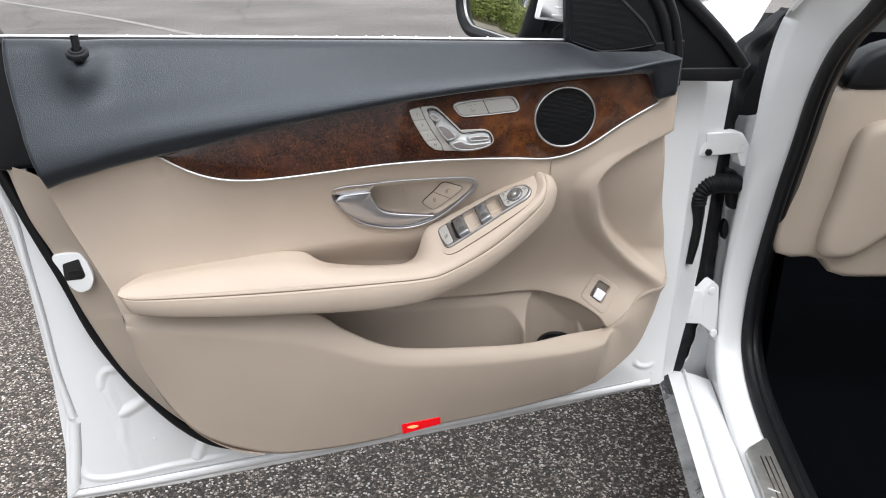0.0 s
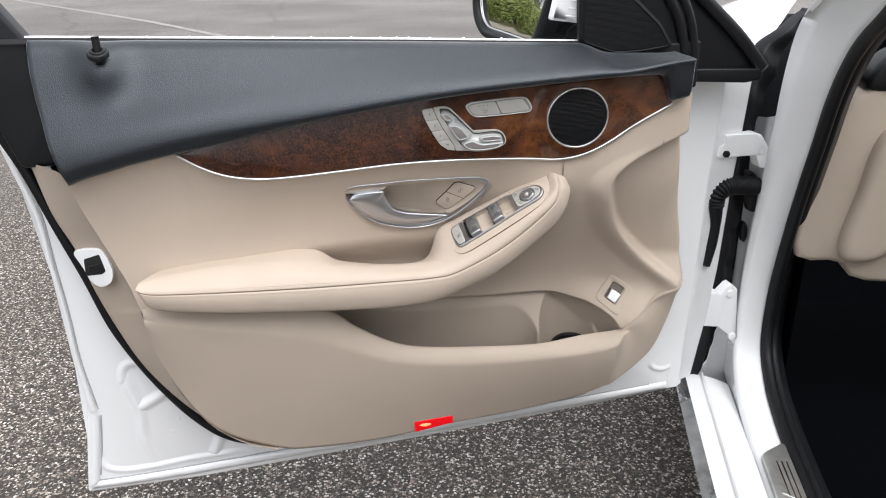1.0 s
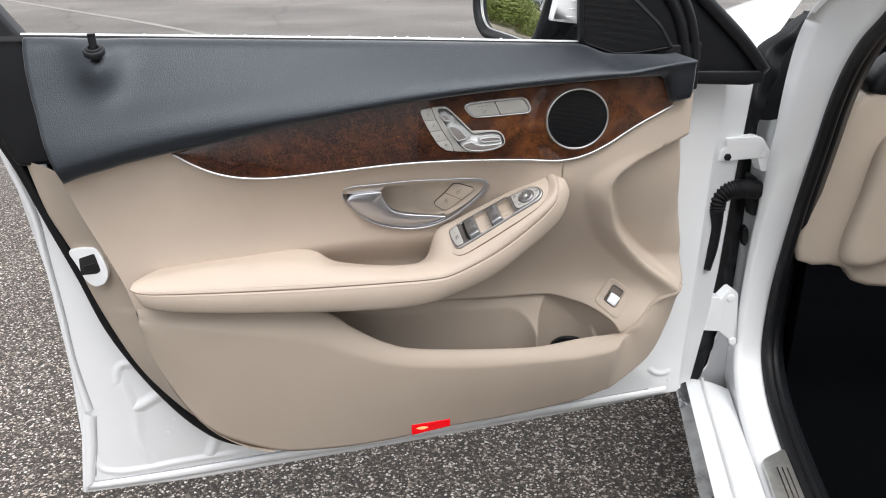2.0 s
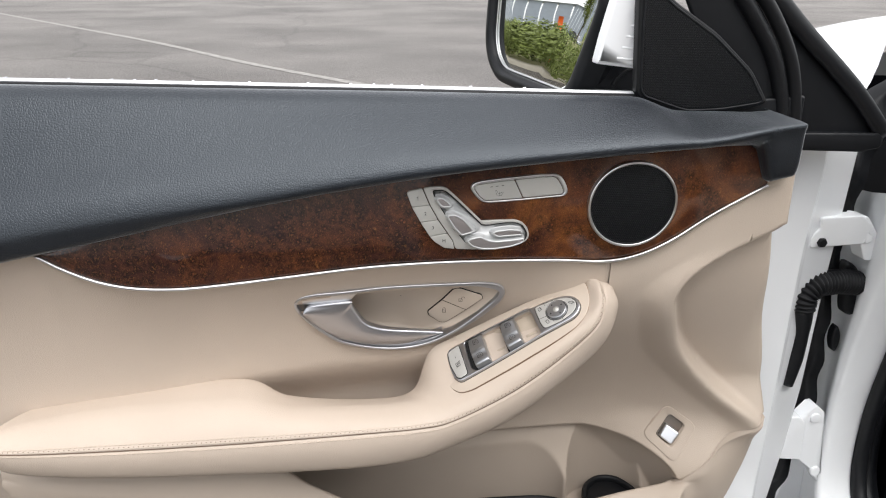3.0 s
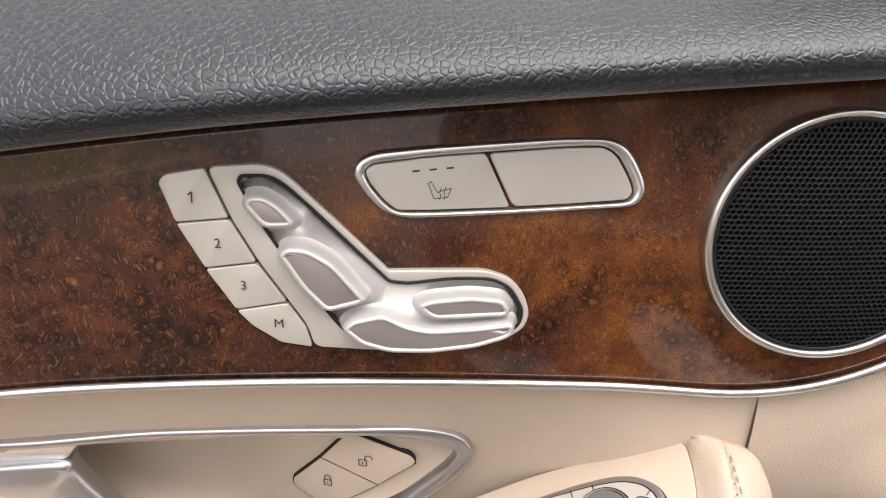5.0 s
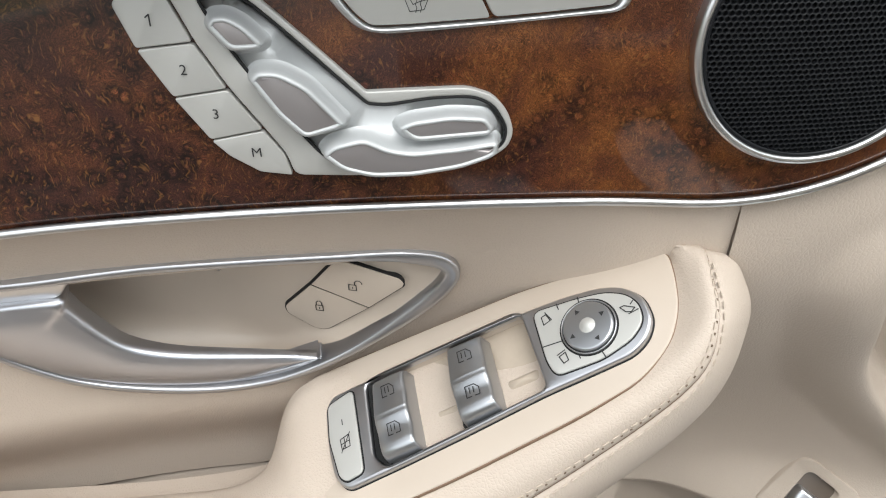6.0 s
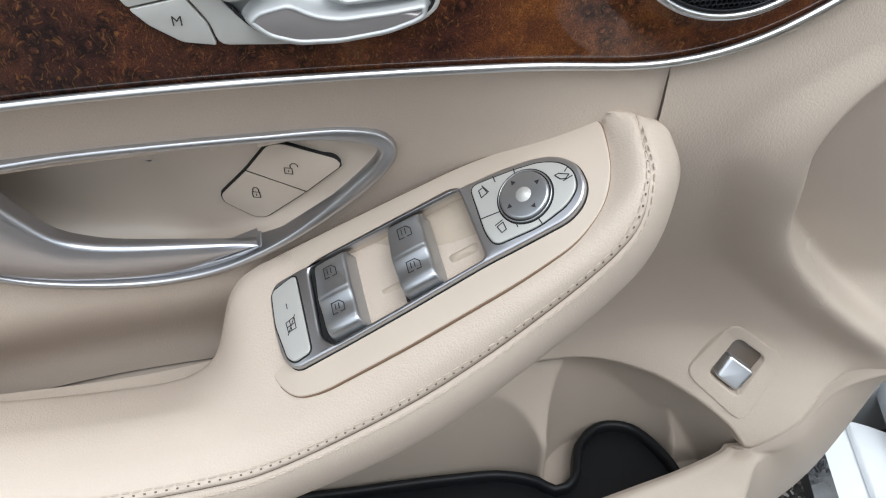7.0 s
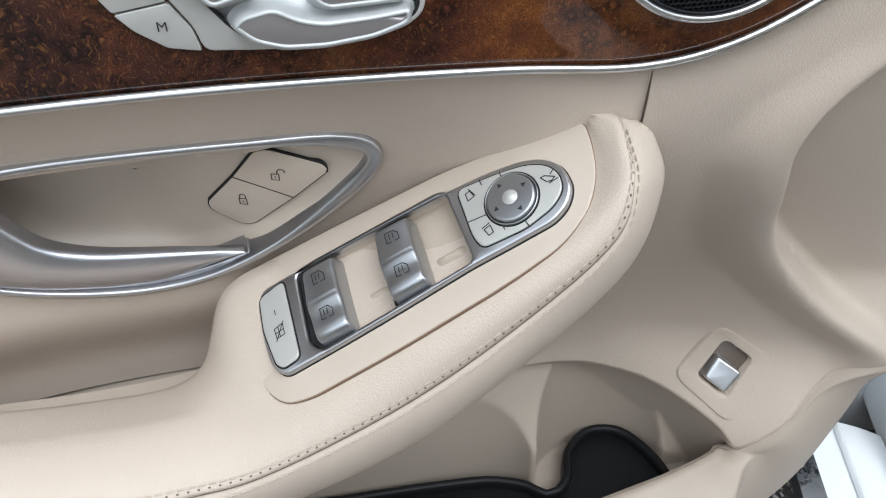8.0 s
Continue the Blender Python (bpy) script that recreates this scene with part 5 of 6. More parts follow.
low_trim = rounded([(-0.0985, 0.7270), (-0.0864, 0.7105), (-0.0640, 0.6928), (-0.0330, 0.6815), (-0.0100, 0.6770), (0.0093, 0.6768), (0.0300, 0.6815), (0.0480, 0.6880), (0.0440, 0.6840), (0.0230, 0.6755), (-0.0029, 0.6730), (-0.0370, 0.6780), (-0.0650, 0.6890), (-0.0870, 0.7080)], 0.002, 4)
plate("lower_trim", low_trim, on_mid, -0.010, -0.001, 0.001, POLISH, handle, "polished lower trim")


def on_bowl(p, q, h):
    return (p, 0.0570 - 0.38 * (p - 0.032) - 0.27 * (q - 0.708) - h, q)


def clipped(loop, a, b, keep, gap):
    """The part of an outline on one side of the line a-b, held off it by gap."""
    a, b = np.array(a), np.array(b)
    n = np.array((-(b - a)[1], (b - a)[0])) / np.linalg.norm(b - a) * keep
    d = [float((p - a) @ n) - gap for p in loop]
    out = []
    for p, q, u, v in zip(loop, np.roll(loop, -1, 0), d, d[1:] + d[:1]):
        if u >= 0:
            out.append(p)
        if u * v < 0:
            out.append(p + (q - p) * u / (u - v))
    return np.array([p for k, p in enumerate(out) if np.linalg.norm(p - out[k - 1]) > 0.0006])


lock_rim = rounded([(0.0318, 0.7123), (0.0458, 0.7292), (0.0568, 0.7448), (0.0626, 0.7466), (0.0850, 0.7401), (0.0872, 0.7362), (0.0707, 0.7183), (0.0509, 0.6993), (0.0451, 0.6987), (0.0326, 0.7072)], 0.003, 6)
plate("lock_gap", lock_rim, on_bowl, -0.003, 0.0004, 0.0002, GAP, handle)
for nm, keep, c, op in (("lock_key", -1, (0.0484, 0.7159), 0), ("unlock_key", 1, (0.0643, 0.7323), 1)):
    plate(nm, clipped(offset(lock_rim, 0.0006), (0.0459, 0.7290), (0.0707, 0.7187), keep, 0.0003), on_bowl, -0.003, 0.0009, 0.00015, SMOOTH, handle, "beige central locking key")
    body = [(-0.0016, 0.0004), (0.0016, 0.0004), (0.0016, -0.0030), (-0.0016, -0.0030), (-0.0016, 0.0004)]
    bow = [(-0.0012 + op * 0.0022, 0.0004), (-0.0012 + op * 0.0022, 0.0022), (-0.0004 + op * 0.0024, 0.0032), (0.0006 + op * 0.0026, 0.0032), (0.0013 + op * 0.0028, 0.0022), (0.0013 + op * 0.0028, 0.0004 + op * 0.0010)]
    ribbons("lock_symbol", [[(c[0] + x, c[1] + z) for x, z in st] for st in (body, bow, [(0, -0.0010), (0, -0.0018)])], on_bowl, 0.0013, 0.00042, INK, handle)

# window switches on the armrest
AO, AX, AY, AN = np.array((0.115, 0.0, 0.7021)), np.array((0.8333, 0.0, 0.5529)), np.array((-0.1981, 0.9336, 0.2986)), np.array((-0.5162, -0.3583, 0.7779))


def on_arm(p, q, h):
    return AO + p * AX + q * AY + h * AN


cap = rounded([(-0.0758, 0.0500), (-0.0812, 0.0283), (-0.0847, 0.0055), (-0.0838, -0.0100), (-0.0770, -0.0215), (-0.0643, -0.0258), (-0.0215, -0.0298), (0.0325, -0.0328), (0.0590, -0.0322), (0.0747, -0.0254), (0.0842, -0.0146), (0.0895, -0.0015), (0.0922, 0.0098), (0.0351, 0.0288), (-0.0166, 0.0390)], 0.012, 8)
well = rounded([(-0.0490, 0.0285), (-0.0414, 0.0283), (0.0250, 0.0188), (0.0284, 0.0167), (0.0254, -0.0158), (0.0235, -0.0172), (-0.0505, -0.0116), (-0.0546, -0.0049)], 0.003, 5)
switches = plate("switch_console", cap, on_arm, -0.010, 0.0009, 0.0007, SMOOTH, DOOR, "beige switch console with silver window and mirror controls", holes=[offset(well, -0.0004)])
plate("console_gap", offset(cap, -0.0004), on_arm, -0.012, 0.0003, 0.0002, THREAD, switches, holes=[offset(well, -0.0008)])
frame_o = rounded([(-0.0718, 0.0281), (-0.0670, 0.0325), (-0.0553, 0.0313), (-0.0275, 0.0270), (0.0300, 0.0177), (0.0476, 0.0139), (0.0620, 0.0091), (0.0703, 0.0039), (0.0752, -0.0043), (0.0739, -0.0146), (0.0685, -0.0206), (0.0608, -0.0232), (0.0398, -0.0210), (0.0237, -0.0190), (-0.0153, -0.0166), (-0.0443, -0.0143), (-0.0713, -0.0117), (-0.0753, -0.0037), (-0.0748, 0.0111)], 0.006, 6)
plate("frame_gap", offset(frame_o, -0.0005), on_arm, 0.0, 0.0013, 0.0002, GAP, switches, holes=[offset(well, -0.0006)])
plate("frame", frame_o, on_arm, 0.0, 0.0042, 0.0013, SATIN, switches, "satin metal frame", holes=[well])
plate("well_floor", offset(well, -0.001), on_arm, -0.008, -0.0045, 0.0004, WELL, switches, "beige recess with a little dirt")
plate("lockout_gap", rounded([(-0.0697, 0.0290), (-0.0553, 0.0296), (-0.0604, -0.0090), (-0.0695, -0.0090), (-0.0724, -0.0054), (-0.0730, 0.0127)], 0.003, 5, -0.0006), on_arm, 0.003, 0.0044, 0.0002, GAP, switches)
plate("lockout_key", rounded([(-0.0697, 0.0290), (-0.0553, 0.0296), (-0.0604, -0.0090), (-0.0695, -0.0090), (-0.0724, -0.0054), (-0.0730, 0.0127)], 0.003, 5, 0.0002), on_arm, 0.003, 0.0052, 0.0006, BUTTON, switches)
ribbons("lockout_symbol", [[(-0.0640, 0.0185), (-0.0643, 0.0160)], [(-0.0672, 0.0100), (-0.0625, 0.0104), (-0.0632, 0.0050), (-0.0674, 0.0052), (-0.0672, 0.0100)], [(-0.0680, 0.0040), (-0.0618, 0.0112)], [(-0.0652, 0.0102), (-0.0655, 0.0050)], [(-0.0674, 0.0076), (-0.0629, 0.0077)]], on_arm, 0.0054, 0.00045, INK, switches)


def rocker(rl, rr, fr, fl):
    """A two-way window key: rear half and front half with a crest between."""
    rl, rr, fr, fl = (np.array(v) for v in (rl, rr, fr, fl))
    prof = curve([(0.0, 0.0030), (0.02, 0.0058), (0.10, 0.0074), (0.28, 0.0078), (0.46, 0.0086), (0.485, 0.0088), (0.50, 0.0083), (0.52, 0.0086), (0.70, 0.0078), (0.88, 0.0082), (0.96, 0.0070), (1.0, 0.0030)], 50)
    rows = []
    for t, h in prof:
        a, b = rl + (fl - rl) * t, rr + (fr - rr) * t
        bow = (b - a) / np.linalg.norm(b - a) * -0.0012 * math.sin(math.pi * t)
        row = []
        for s, k in ((0.0, 0.15), (0.0, 0.75), (0.03, 0.92), (0.09, 1.0), (0.5, 1.03), (0.91, 1.0), (0.97, 0.92), (1.0, 0.75), (1.0, 0.15)):
            p = a + (b - a) * s + bow * (1 - s)
            row.append(on_arm(p[0], p[1], 0.0005 + h * k))
        rows.append(row)
    foot = -0.0045 * AN - 0.0005 * AN
    for row in rows:
        row[0] = row[0] + foot
        row[-1] = row[-1] + foot
    rows = [[p + foot for p in rows[0]]] + rows + [[p + foot for p in rows[-1]]]
    ob = loft("window_key", rows, ROCKER, switches, "grey metallic window key")
    ax, ay = (rr - rl) / 0.0165, (fl - rl) / 0.042
    for t, z in ((0.22, 0.0086), (0.70, 0.0088)):
        c = (rl + rr) / 2 + ((fl + fr) / 2 - (rl + rr) / 2) * t
        st = [[(-0.003, -0.003), (0.0012, -0.003), (0.0032, -0.0008), (0.0032, 0.0030), (0.0010, 0.0030)], [(-0.0006, 0.0030), (-0.003, 0.0030), (-0.003, -0.003)], [(-0.0012, -0.0018), (-0.0012, 0.0012)], [(0.0006, -0.0018), (0.0006, 0.0012)]]
        ribbons("window_symbol", [[c + ax * x + ay * y for x, y in s] for s in st], on_arm, z + 0.0002, 0.00042, INK, switches)


# black blocks stand in for the shade at the left of each key
plate("key_gap", rounded([(-0.0488, 0.0283), (-0.0436, 0.0275), (-0.0480, -0.0110), (-0.0503, -0.0113), (-0.0543, -0.0049)], 0.001, 4), on_arm, -0.0050, 0.0022, 0.0002, GAP, switches)
plate("key_gap", rounded([(-0.0082, 0.0216), (-0.0056, 0.0210), (-0.0105, -0.0138), (-0.0134, -0.0136)], 0.001, 4), on_arm, -0.0050, 0.0016, 0.0002, GAP, switches)
rocker((-0.0440, 0.0262), (-0.0285, 0.0240), (-0.0330, -0.0122), (-0.0490, -0.0105))
rocker((-0.0062, 0.0206), (0.0095, 0.0180), (0.0050, -0.0152), (-0.0113, -0.0138))
for c in ((-0.0185, 0.0020), (0.0170, -0.0030)):
    plate("well_ridge", rounded([(c[0] - 0.008, c[1] + 0.001), (c[0] + 0.007, c[1] - 0.001), (c[0] + 0.006, c[1] - 0.006), (c[0] - 0.008, c[1] - 0.004)], 0.002, 5), on_arm, -0.0055, -0.0040, 0.0003, WELL, switches, dome=0.0022)
pad_o = rounded([(0.0335, 0.0146), (0.0526, 0.0092), (0.0634, 0.0050), (0.0699, -0.0006), (0.0722, -0.0069), (0.0703, -0.0141), (0.0634, -0.0182), (0.0500, -0.0193), (0.0310, -0.0156), (0.0300, -0.0082)], 0.004, 6)
plate("mirror_gap", offset(pad_o, -0.0006), on_arm, 0.003, 0.0044, 0.0002, GAP, switches)
plate("mirror_keys", pad_o, on_arm, 0.003, 0.0051, 0.0006, BUTTON, switches, "pale grey mirror keys")
ribbons("key_lines", [[(0.0528, 0.0094), (0.0522, 0.0062)], [(0.0314, -0.0020), (0.0394, -0.0040)], [(0.0512, -0.0160), (0.0514, -0.0193)]], on_arm, 0.0052, 0.0005, INK, switches)
disc = lambda c, r, n=48: np.array([(c[0] + r * math.cos(t), c[1] + r * math.sin(t)) for t in np.linspace(0, 2 * math.pi, n, endpoint=False)])
DC = (0.0512, -0.0047)
plate("dial_gap", disc(DC, 0.0121), on_arm, 0.003, 0.0053, 0.0002, GAP, switches)
ring_band("dial_ring", disc(DC, 0.0114), disc(DC, 0.0108), on_arm, 0.003, 0.0060, SATIN, switches, crown=0.0004)
plate("dial", disc(DC, 0.0104), on_arm, 0.003, 0.0072, 0.0012, ROCKER, switches, "grey metallic mirror dial", steps=4)
plate("dial_knob", disc(DC, 0.0034), on_arm, 0.0068, 0.0074, 0.0006, BUTTON, switches, dome=0.0012)
for k in range(4):
    a = math.radians(100 + 90 * k)
    c = np.array(DC) + 0.0072 * np.array((math.cos(a), math.sin(a)))
    link_mesh("dial_arrow", [on_arm(*(c + 0.0013 * np.array((math.cos(a + o), math.sin(a + o)))), 0.0074) for o in (0, 2.1, 4.2)], [(0, 1, 2)], INK, switches)
for c, st in (((0.0372, 0.0082), [[(-0.0016, -0.0018), (-0.0012, 0.0018), (0.0010, 0.0020), (0.0016, -0.0014), (-0.0016, -0.0018)], [(0.0010, 0.0030), (0.0022, -0.0014)]]), ((0.0368, -0.0110), [[(-0.0014, 0.0016), (0.0016, 0.0020), (0.0014, -0.0016), (-0.0008, -0.0018), (-0.0014, 0.0016)], [(-0.0018, 0.0026), (0.0018, 0.0030)]]), ((0.0, 0.0), [[(0.0653, -0.0044), (0.0670, -0.0046), (0.0703, -0.0076), (0.0683, -0.0084), (0.0665, -0.0073), (0.0653, -0.0044)], [(0.0671, -0.0087), (0.0711, -0.0089)], [(0.0694, -0.0054), (0.0712, -0.0045)]]), ((0.0440, 0.0105), [[(0, 0.0014), (-0.0002, -0.0014)]]), ((0.0428, -0.0132), [[(0, 0.0014), (-0.0002, -0.0014)]])):
    ribbons("mirror_symbol", [[(c[0] + x, c[1] + y) for x, y in s] for s in st], on_arm, 0.0053, 0.00045, INK, switches)

# boot release button
on_front = lambda p, q, h: (p, 0.0698 + -0.472 * (p - 0.338) + 0.473 * (q - 0.522) - h, q)
on_panel = lambda p, q, h: (p, front_y(p, q) - h, q)
release = plate("boot_release", rounded([(0.3075, 0.5118), (0.3365, 0.5522), (0.3694, 0.5300), (0.3390, 0.4868)], 0.0085, 9), on_panel, -0.010, 0.0018, 0.0010, FRONT, DOOR, "beige panel with a chrome release button", steps=4, holes=[rounded([(0.3215, 0.5140), (0.3400, 0.5405), (0.3567, 0.5290), (0.3380, 0.5022)], 0.0045, 7)])
plate("recess", rounded([(0.3205, 0.5140), (0.3398, 0.5415), (0.3577, 0.5292), (0.3380, 0.5012)], 0.0045, 7), on_front, -0.012, -0.0055, 0.0003, BROWN, release, "dark brown recess")
plate("button", rounded([(0.3262, 0.5130), (0.3352, 0.5282), (0.3494, 0.5190), (0.3385, 0.5046)], 0.003, 7), on_front, -0.008, 0.0004, 0.0020, BUTTON_CHROME, release, "chrome button", steps=5)

# red courtesy lamp
lamp = plate("courtesy_lamp", rounded([(-0.016, 0.3475), (0.048, 0.3510), (0.0485, 0.3375), (-0.015, 0.3275)], 0.0015, 4), on_y(0.024), -0.004, 0.0085, 0.0008, RED, DOOR, "red door-edge lamp, lit")
plate("bulb", curve([(-0.008, 0.340), (0.004, 0.3425), (0.012, 0.340), (0.002, 0.3365)], 24, True), on_y(0.024), 0.0075, 0.0088, 0.0004, GLOW, lamp, "glowing bulb spot")

# latch opening in the rear return
on_latch = lambda p, q, h: (p, 0.0265 + 0.74 * (-0.444 - p) - h, q)
latch = plate("latch", rounded([(-0.4976, 0.6698), (-0.4735, 0.6792), (-0.4491, 0.6843), (-0.4405, 0.6742), (-0.4342, 0.6516), (-0.4403, 0.6336), (-0.4597, 0.6219), (-0.4749, 0.6281), (-0.4835, 0.6492)], 0.010, 7), on_latch, -0.016, 0.0015, 0.0012, WHITE, DOOR, "white latch opening with a black catch", steps=4)
plate("catch_hole", rounded([(-0.4788, 0.6625), (-0.4516, 0.6761), (-0.4457, 0.6516), (-0.4523, 0.6457), (-0.4805, 0.6365)], 0.003, 5), on_latch, -0.004, 0.0022, 0.0004, GAP, latch)
plate("catch", rounded([(-0.4734, 0.6532), (-0.4535, 0.6619), (-0.4499, 0.6532), (-0.4742, 0.6407)], 0.002, 5), on_latch, 0.0, 0.0045, 0.001, BLACK, latch)

# lock pin and collar
pin = tube("lock_pin", [(-0.400, 0.002, 0.940), (-0.400, 0.002, 0.958), (-0.4003, 0.002, 0.973)], [0.0050, 0.0048, 0.0050], BLACK, DOOR, "black ribbed lock pin", sides=14, n=12)
on_pad = lambda p, q, h: (p - 0.400, 0.001 + q * 0.9 - h * 0.35, 0.9535 + q * 0.42 + h)
ring_band("collar", disc((0, 0), 0.0130), disc((0, 0), 0.0058), on_pad, -0.004, 0.0022, BLACK, pin, crown=0.001)
ring_band("dished_ring", disc((0, 0), 0.0092), disc((0, 0), 0.0052), on_pad, 0.0, 0.0040, BLACK, pin, crown=0.001)

# window slot, belt moulding and outer skin
xs = np.linspace(-0.60, 0.262, 60)
loft("window_slot_seal", [[(x, y, float(belt(x)) + z) for x in xs] for y, z in ((0.048, -0.006), (0.050, 0.0005), (0.055, 0.0015), (0.060, 0.0), (0.062, -0.008))], RUBBER, DOOR, "black window slot seal")
loft("belt_moulding", [[(x, y, float(belt(x)) + z) for x in xs] for y, z in ((0.061, -0.010), (0.061, 0.0005), (0.064, 0.0022), (0.069, 0.0024), (0.076, 0.0), (0.081, -0.012))], WHITE, DOOR, "wet white belt moulding")
xs = np.linspace(-0.58, 0.53, 40)
rows = []
for v, y in ((0.0, 0.080), (0.1, 0.105), (0.3, 0.165), (0.5, 0.21), (0.75, 0.225), (0.92, 0.21), (1.0, 0.192)):
    rows.append([(x, max(y, 0.155 * float(sstep(0.34, 0.42, x))), (float(belt(x)) - 0.004 - 0.085 * float(sstep(0.36, 0.43, x))) * (1 - v) + v * (0.200 + 0.065 * (x + 0.58))) for x in xs])
loft("outer_skin", rows, WHITE, DOOR, "white outer door skin")
for k, x in enumerate(np.linspace(-0.35, 0.12, 14)):
    x += 0.02 * math.sin(k * 7.3)
    r = 0.0012 + 0.0007 * abs(math.sin(k * 3.1))
    ob = tube("water_drop", [(x - r, 0.0660, float(belt(x)) + 0.0024), (x + r, 0.0660, float(belt(x)) + 0.0026)], r, CHROME, DOOR, sides=8, n=4, flat=0.8)

# rear window post
post = np.array([(-0.468, 0.800), (-0.486, 0.88), (-0.489, 0.93), (-0.496, 0.964), (-0.520, 1.00), (-0.60, 1.12), (-0.67, 1.12), (-0.62, 1.01), (-0.578, 0.90), (-0.556, 0.862), (-0.535, 0.797)])
plate("window_post", rounded(post, 0.01, 5), on_y(0.085), 0.0, 0.030, 0.006, BLACK, DOOR, "black window frame post")

# tweeter corner
tri = rounded([(0.2355, 1.062), (0.2391, 0.9975), (0.2424, 0.9440), (0.2480, 0.9365), (0.2890, 0.9225), (0.2990, 0.9200), (0.3350, 0.9205), (0.3790, 0.9262), (0.3885, 0.9310), (0.3660, 0.9640), (0.3230, 1.0010), (0.2779, 1.0290)], 0.007, 6)
corner = plate("tweeter_corner", tri, on_y(0.056), 0.0, 0.0115, 0.003, GRILLE, DOOR, "black mirror corner panel with a perforated grille")
hexgrille("tweeter_grille", offset(tri, 0.0062), lambda p, q, h: (p, 0.0432 - h, q), 0.00185, GRILLE, corner, "black perforated grille", hole=0.6)
bd = curve(offset(tri, 0.0046)[::2], 110, True)
tube("grille_border", [(p, 0.0442, q) for p, q in bd[::2]], 0.0015, BLACK, corner, n=150, closed=True, sides=6)
plate("channel_foot", rounded([(0.300, 0.917), (0.345, 0.920), (0.385, 0.932), (0.440, 0.935), (0.440, 0.865), (0.300, 0.865)], 0.004, 5), on_y(0.066), 0.0, 0.008, 0.003, BLACK, DOOR, "black foot of the window channel")
plate("corner_infill", rounded([(0.278, 1.064), (0.345, 1.064), (0.392, 1.00), (0.414, 0.94), (0.414, 0.905), (0.372, 0.915), (0.352, 0.955), (0.316, 0.992)], 0.004, 4), on_y(0.068), 0.0, 0.006, 0.002, BLACK, DOOR, "black infill beside the window channel")
# window channel and outer corner
for pts, rad in (([(0.330, 1.06), (0.365, 1.02), (0.398, 0.972), (0.414, 0.925), (0.417, 0.90)], 0.0085), ([(0.352, 1.06), (0.388, 1.02), (0.417, 0.972), (0.430, 0.925), (0.432, 0.89)], 0.0075)):
    tube("window_channel", [(x, 0.062, z) for x, z in pts], rad, RUBBER, DOOR, "black window channel", n=50, sides=10)
plate("corner_cover", rounded([(0.36, 1.07), (0.430, 1.008), (0.560, 0.902), (0.574, 0.888), (0.574, 0.870), (0.440, 0.872), (0.43, 0.93)], 0.006, 5), on_y(0.120), 0.0, 0.018, 0.004, BLACK, DOOR, "black outer window corner")
tube("corner_rail", [(0.385, 0.100, 1.062), (0.45, 0.099, 1.000), (0.53, 0.098, 0.930), (0.574, 0.097, 0.882)], 0.0105, BLACK, DOOR, "black sloping frame rail", n=40, sides=12, flat=0.6)
plate("corner_foot", rounded([(0.440, 0.888), (0.560, 0.884), (0.575, 0.889), (0.570, 0.866), (0.545, 0.862), (0.440, 0.868)], 0.004, 5), on_y(0.112), 0.0, 0.020, 0.003, BLACK, DOOR)

# mirror
MP, MD, MN = np.array((0.166, 0.27, 0.0)), np.array((0.274, -0.962, 0.0)), np.array((-0.962, -0.274, 0.0))


def on_mirror(p, q, h):
    return MP + p * MD + (h + 0.060 * (1.0 - q)) * MN + np.array((0, 0, q - 0.011))


glass = rounded([(-0.030, 1.045), (-0.031, 0.990), (-0.022, 0.968), (-0.002, 0.953), (0.060, 0.948), (0.130, 0.943), (0.142, 0.950), (0.150, 0.960), (0.186, 1.045), (0.170, 1.060), (-0.01, 1.060)], 0.010, 6)
housing = ring_band("wing_mirror", offset(curve(glass[::2], 120, True), -0.0175), offset(curve(glass[::2], 120, True), -0.001), on_mirror, -0.02, 0.010, BLACK, DOOR, "black wing mirror housing with a green-tinged reflection", crown=0.006)
plate("mirror_glass", glass, on_mirror, -0.006, 0.0, 0.0008, MIRROR, housing, "mirror glass")
tube("glass_edge", [tuple(on_mirror(p, q, 0.0008)) for p, q in curve(glass[::2], 60, True)], 0.0011, SILVER, housing, n=140, closed=True, sides=6)
hl = offset(curve(glass[::2], 120, True), -0.0165)
hm = hl.mean(0)
rows = [[on_mirror(*(hm + (p - hm) * s), h) for p in hl] for s, h in ((1.0, 0.0), (1.0, -0.012), (0.93, -0.035), (0.78, -0.06), (0.5, -0.08), (0.05, -0.085))]
loft("mirror_shell", rows, BLACK, housing, "black mirror shell", wrap_n=True)
plate("mirror_arm", rounded([(0.199, 0.936), (0.206, 0.960), (0.218, 1.000), (0.240, 1.060), (0.30, 1.060), (0.30, 0.930)], 0.004, 5), on_y(0.150), 0.0, 0.025, 0.006, BLACK, housing, "black mirror arm")
plate("mirror_foot", rounded([(0.2028, 0.9705), (0.2082, 0.9969), (0.224, 1.060), (0.27, 1.060), (0.27, 0.9625), (0.2498, 0.9645)], 0.004, 6), on_y(0.072), 0.0, 0.012, 0.004, WHITE, housing, "white mirror foot cover with faint slats")
for k in range(4):
    tube("foot_slat", [(0.225 + 0.004 * k, 0.0606, 0.976 + 0.0105 * k), (0.262, 0.0606, 0.972 + 0.0105 * k)], 0.0016, WHITE, housing, n=6, sides=8, flat=0.6)
tube("arm_fold", [(0.246, 0.118, 0.940), (0.252, 0.117, 0.950), (0.262, 0.117, 0.957), (0.285, 0.117, 0.960)], 0.0025, RUBBER, housing, n=24)

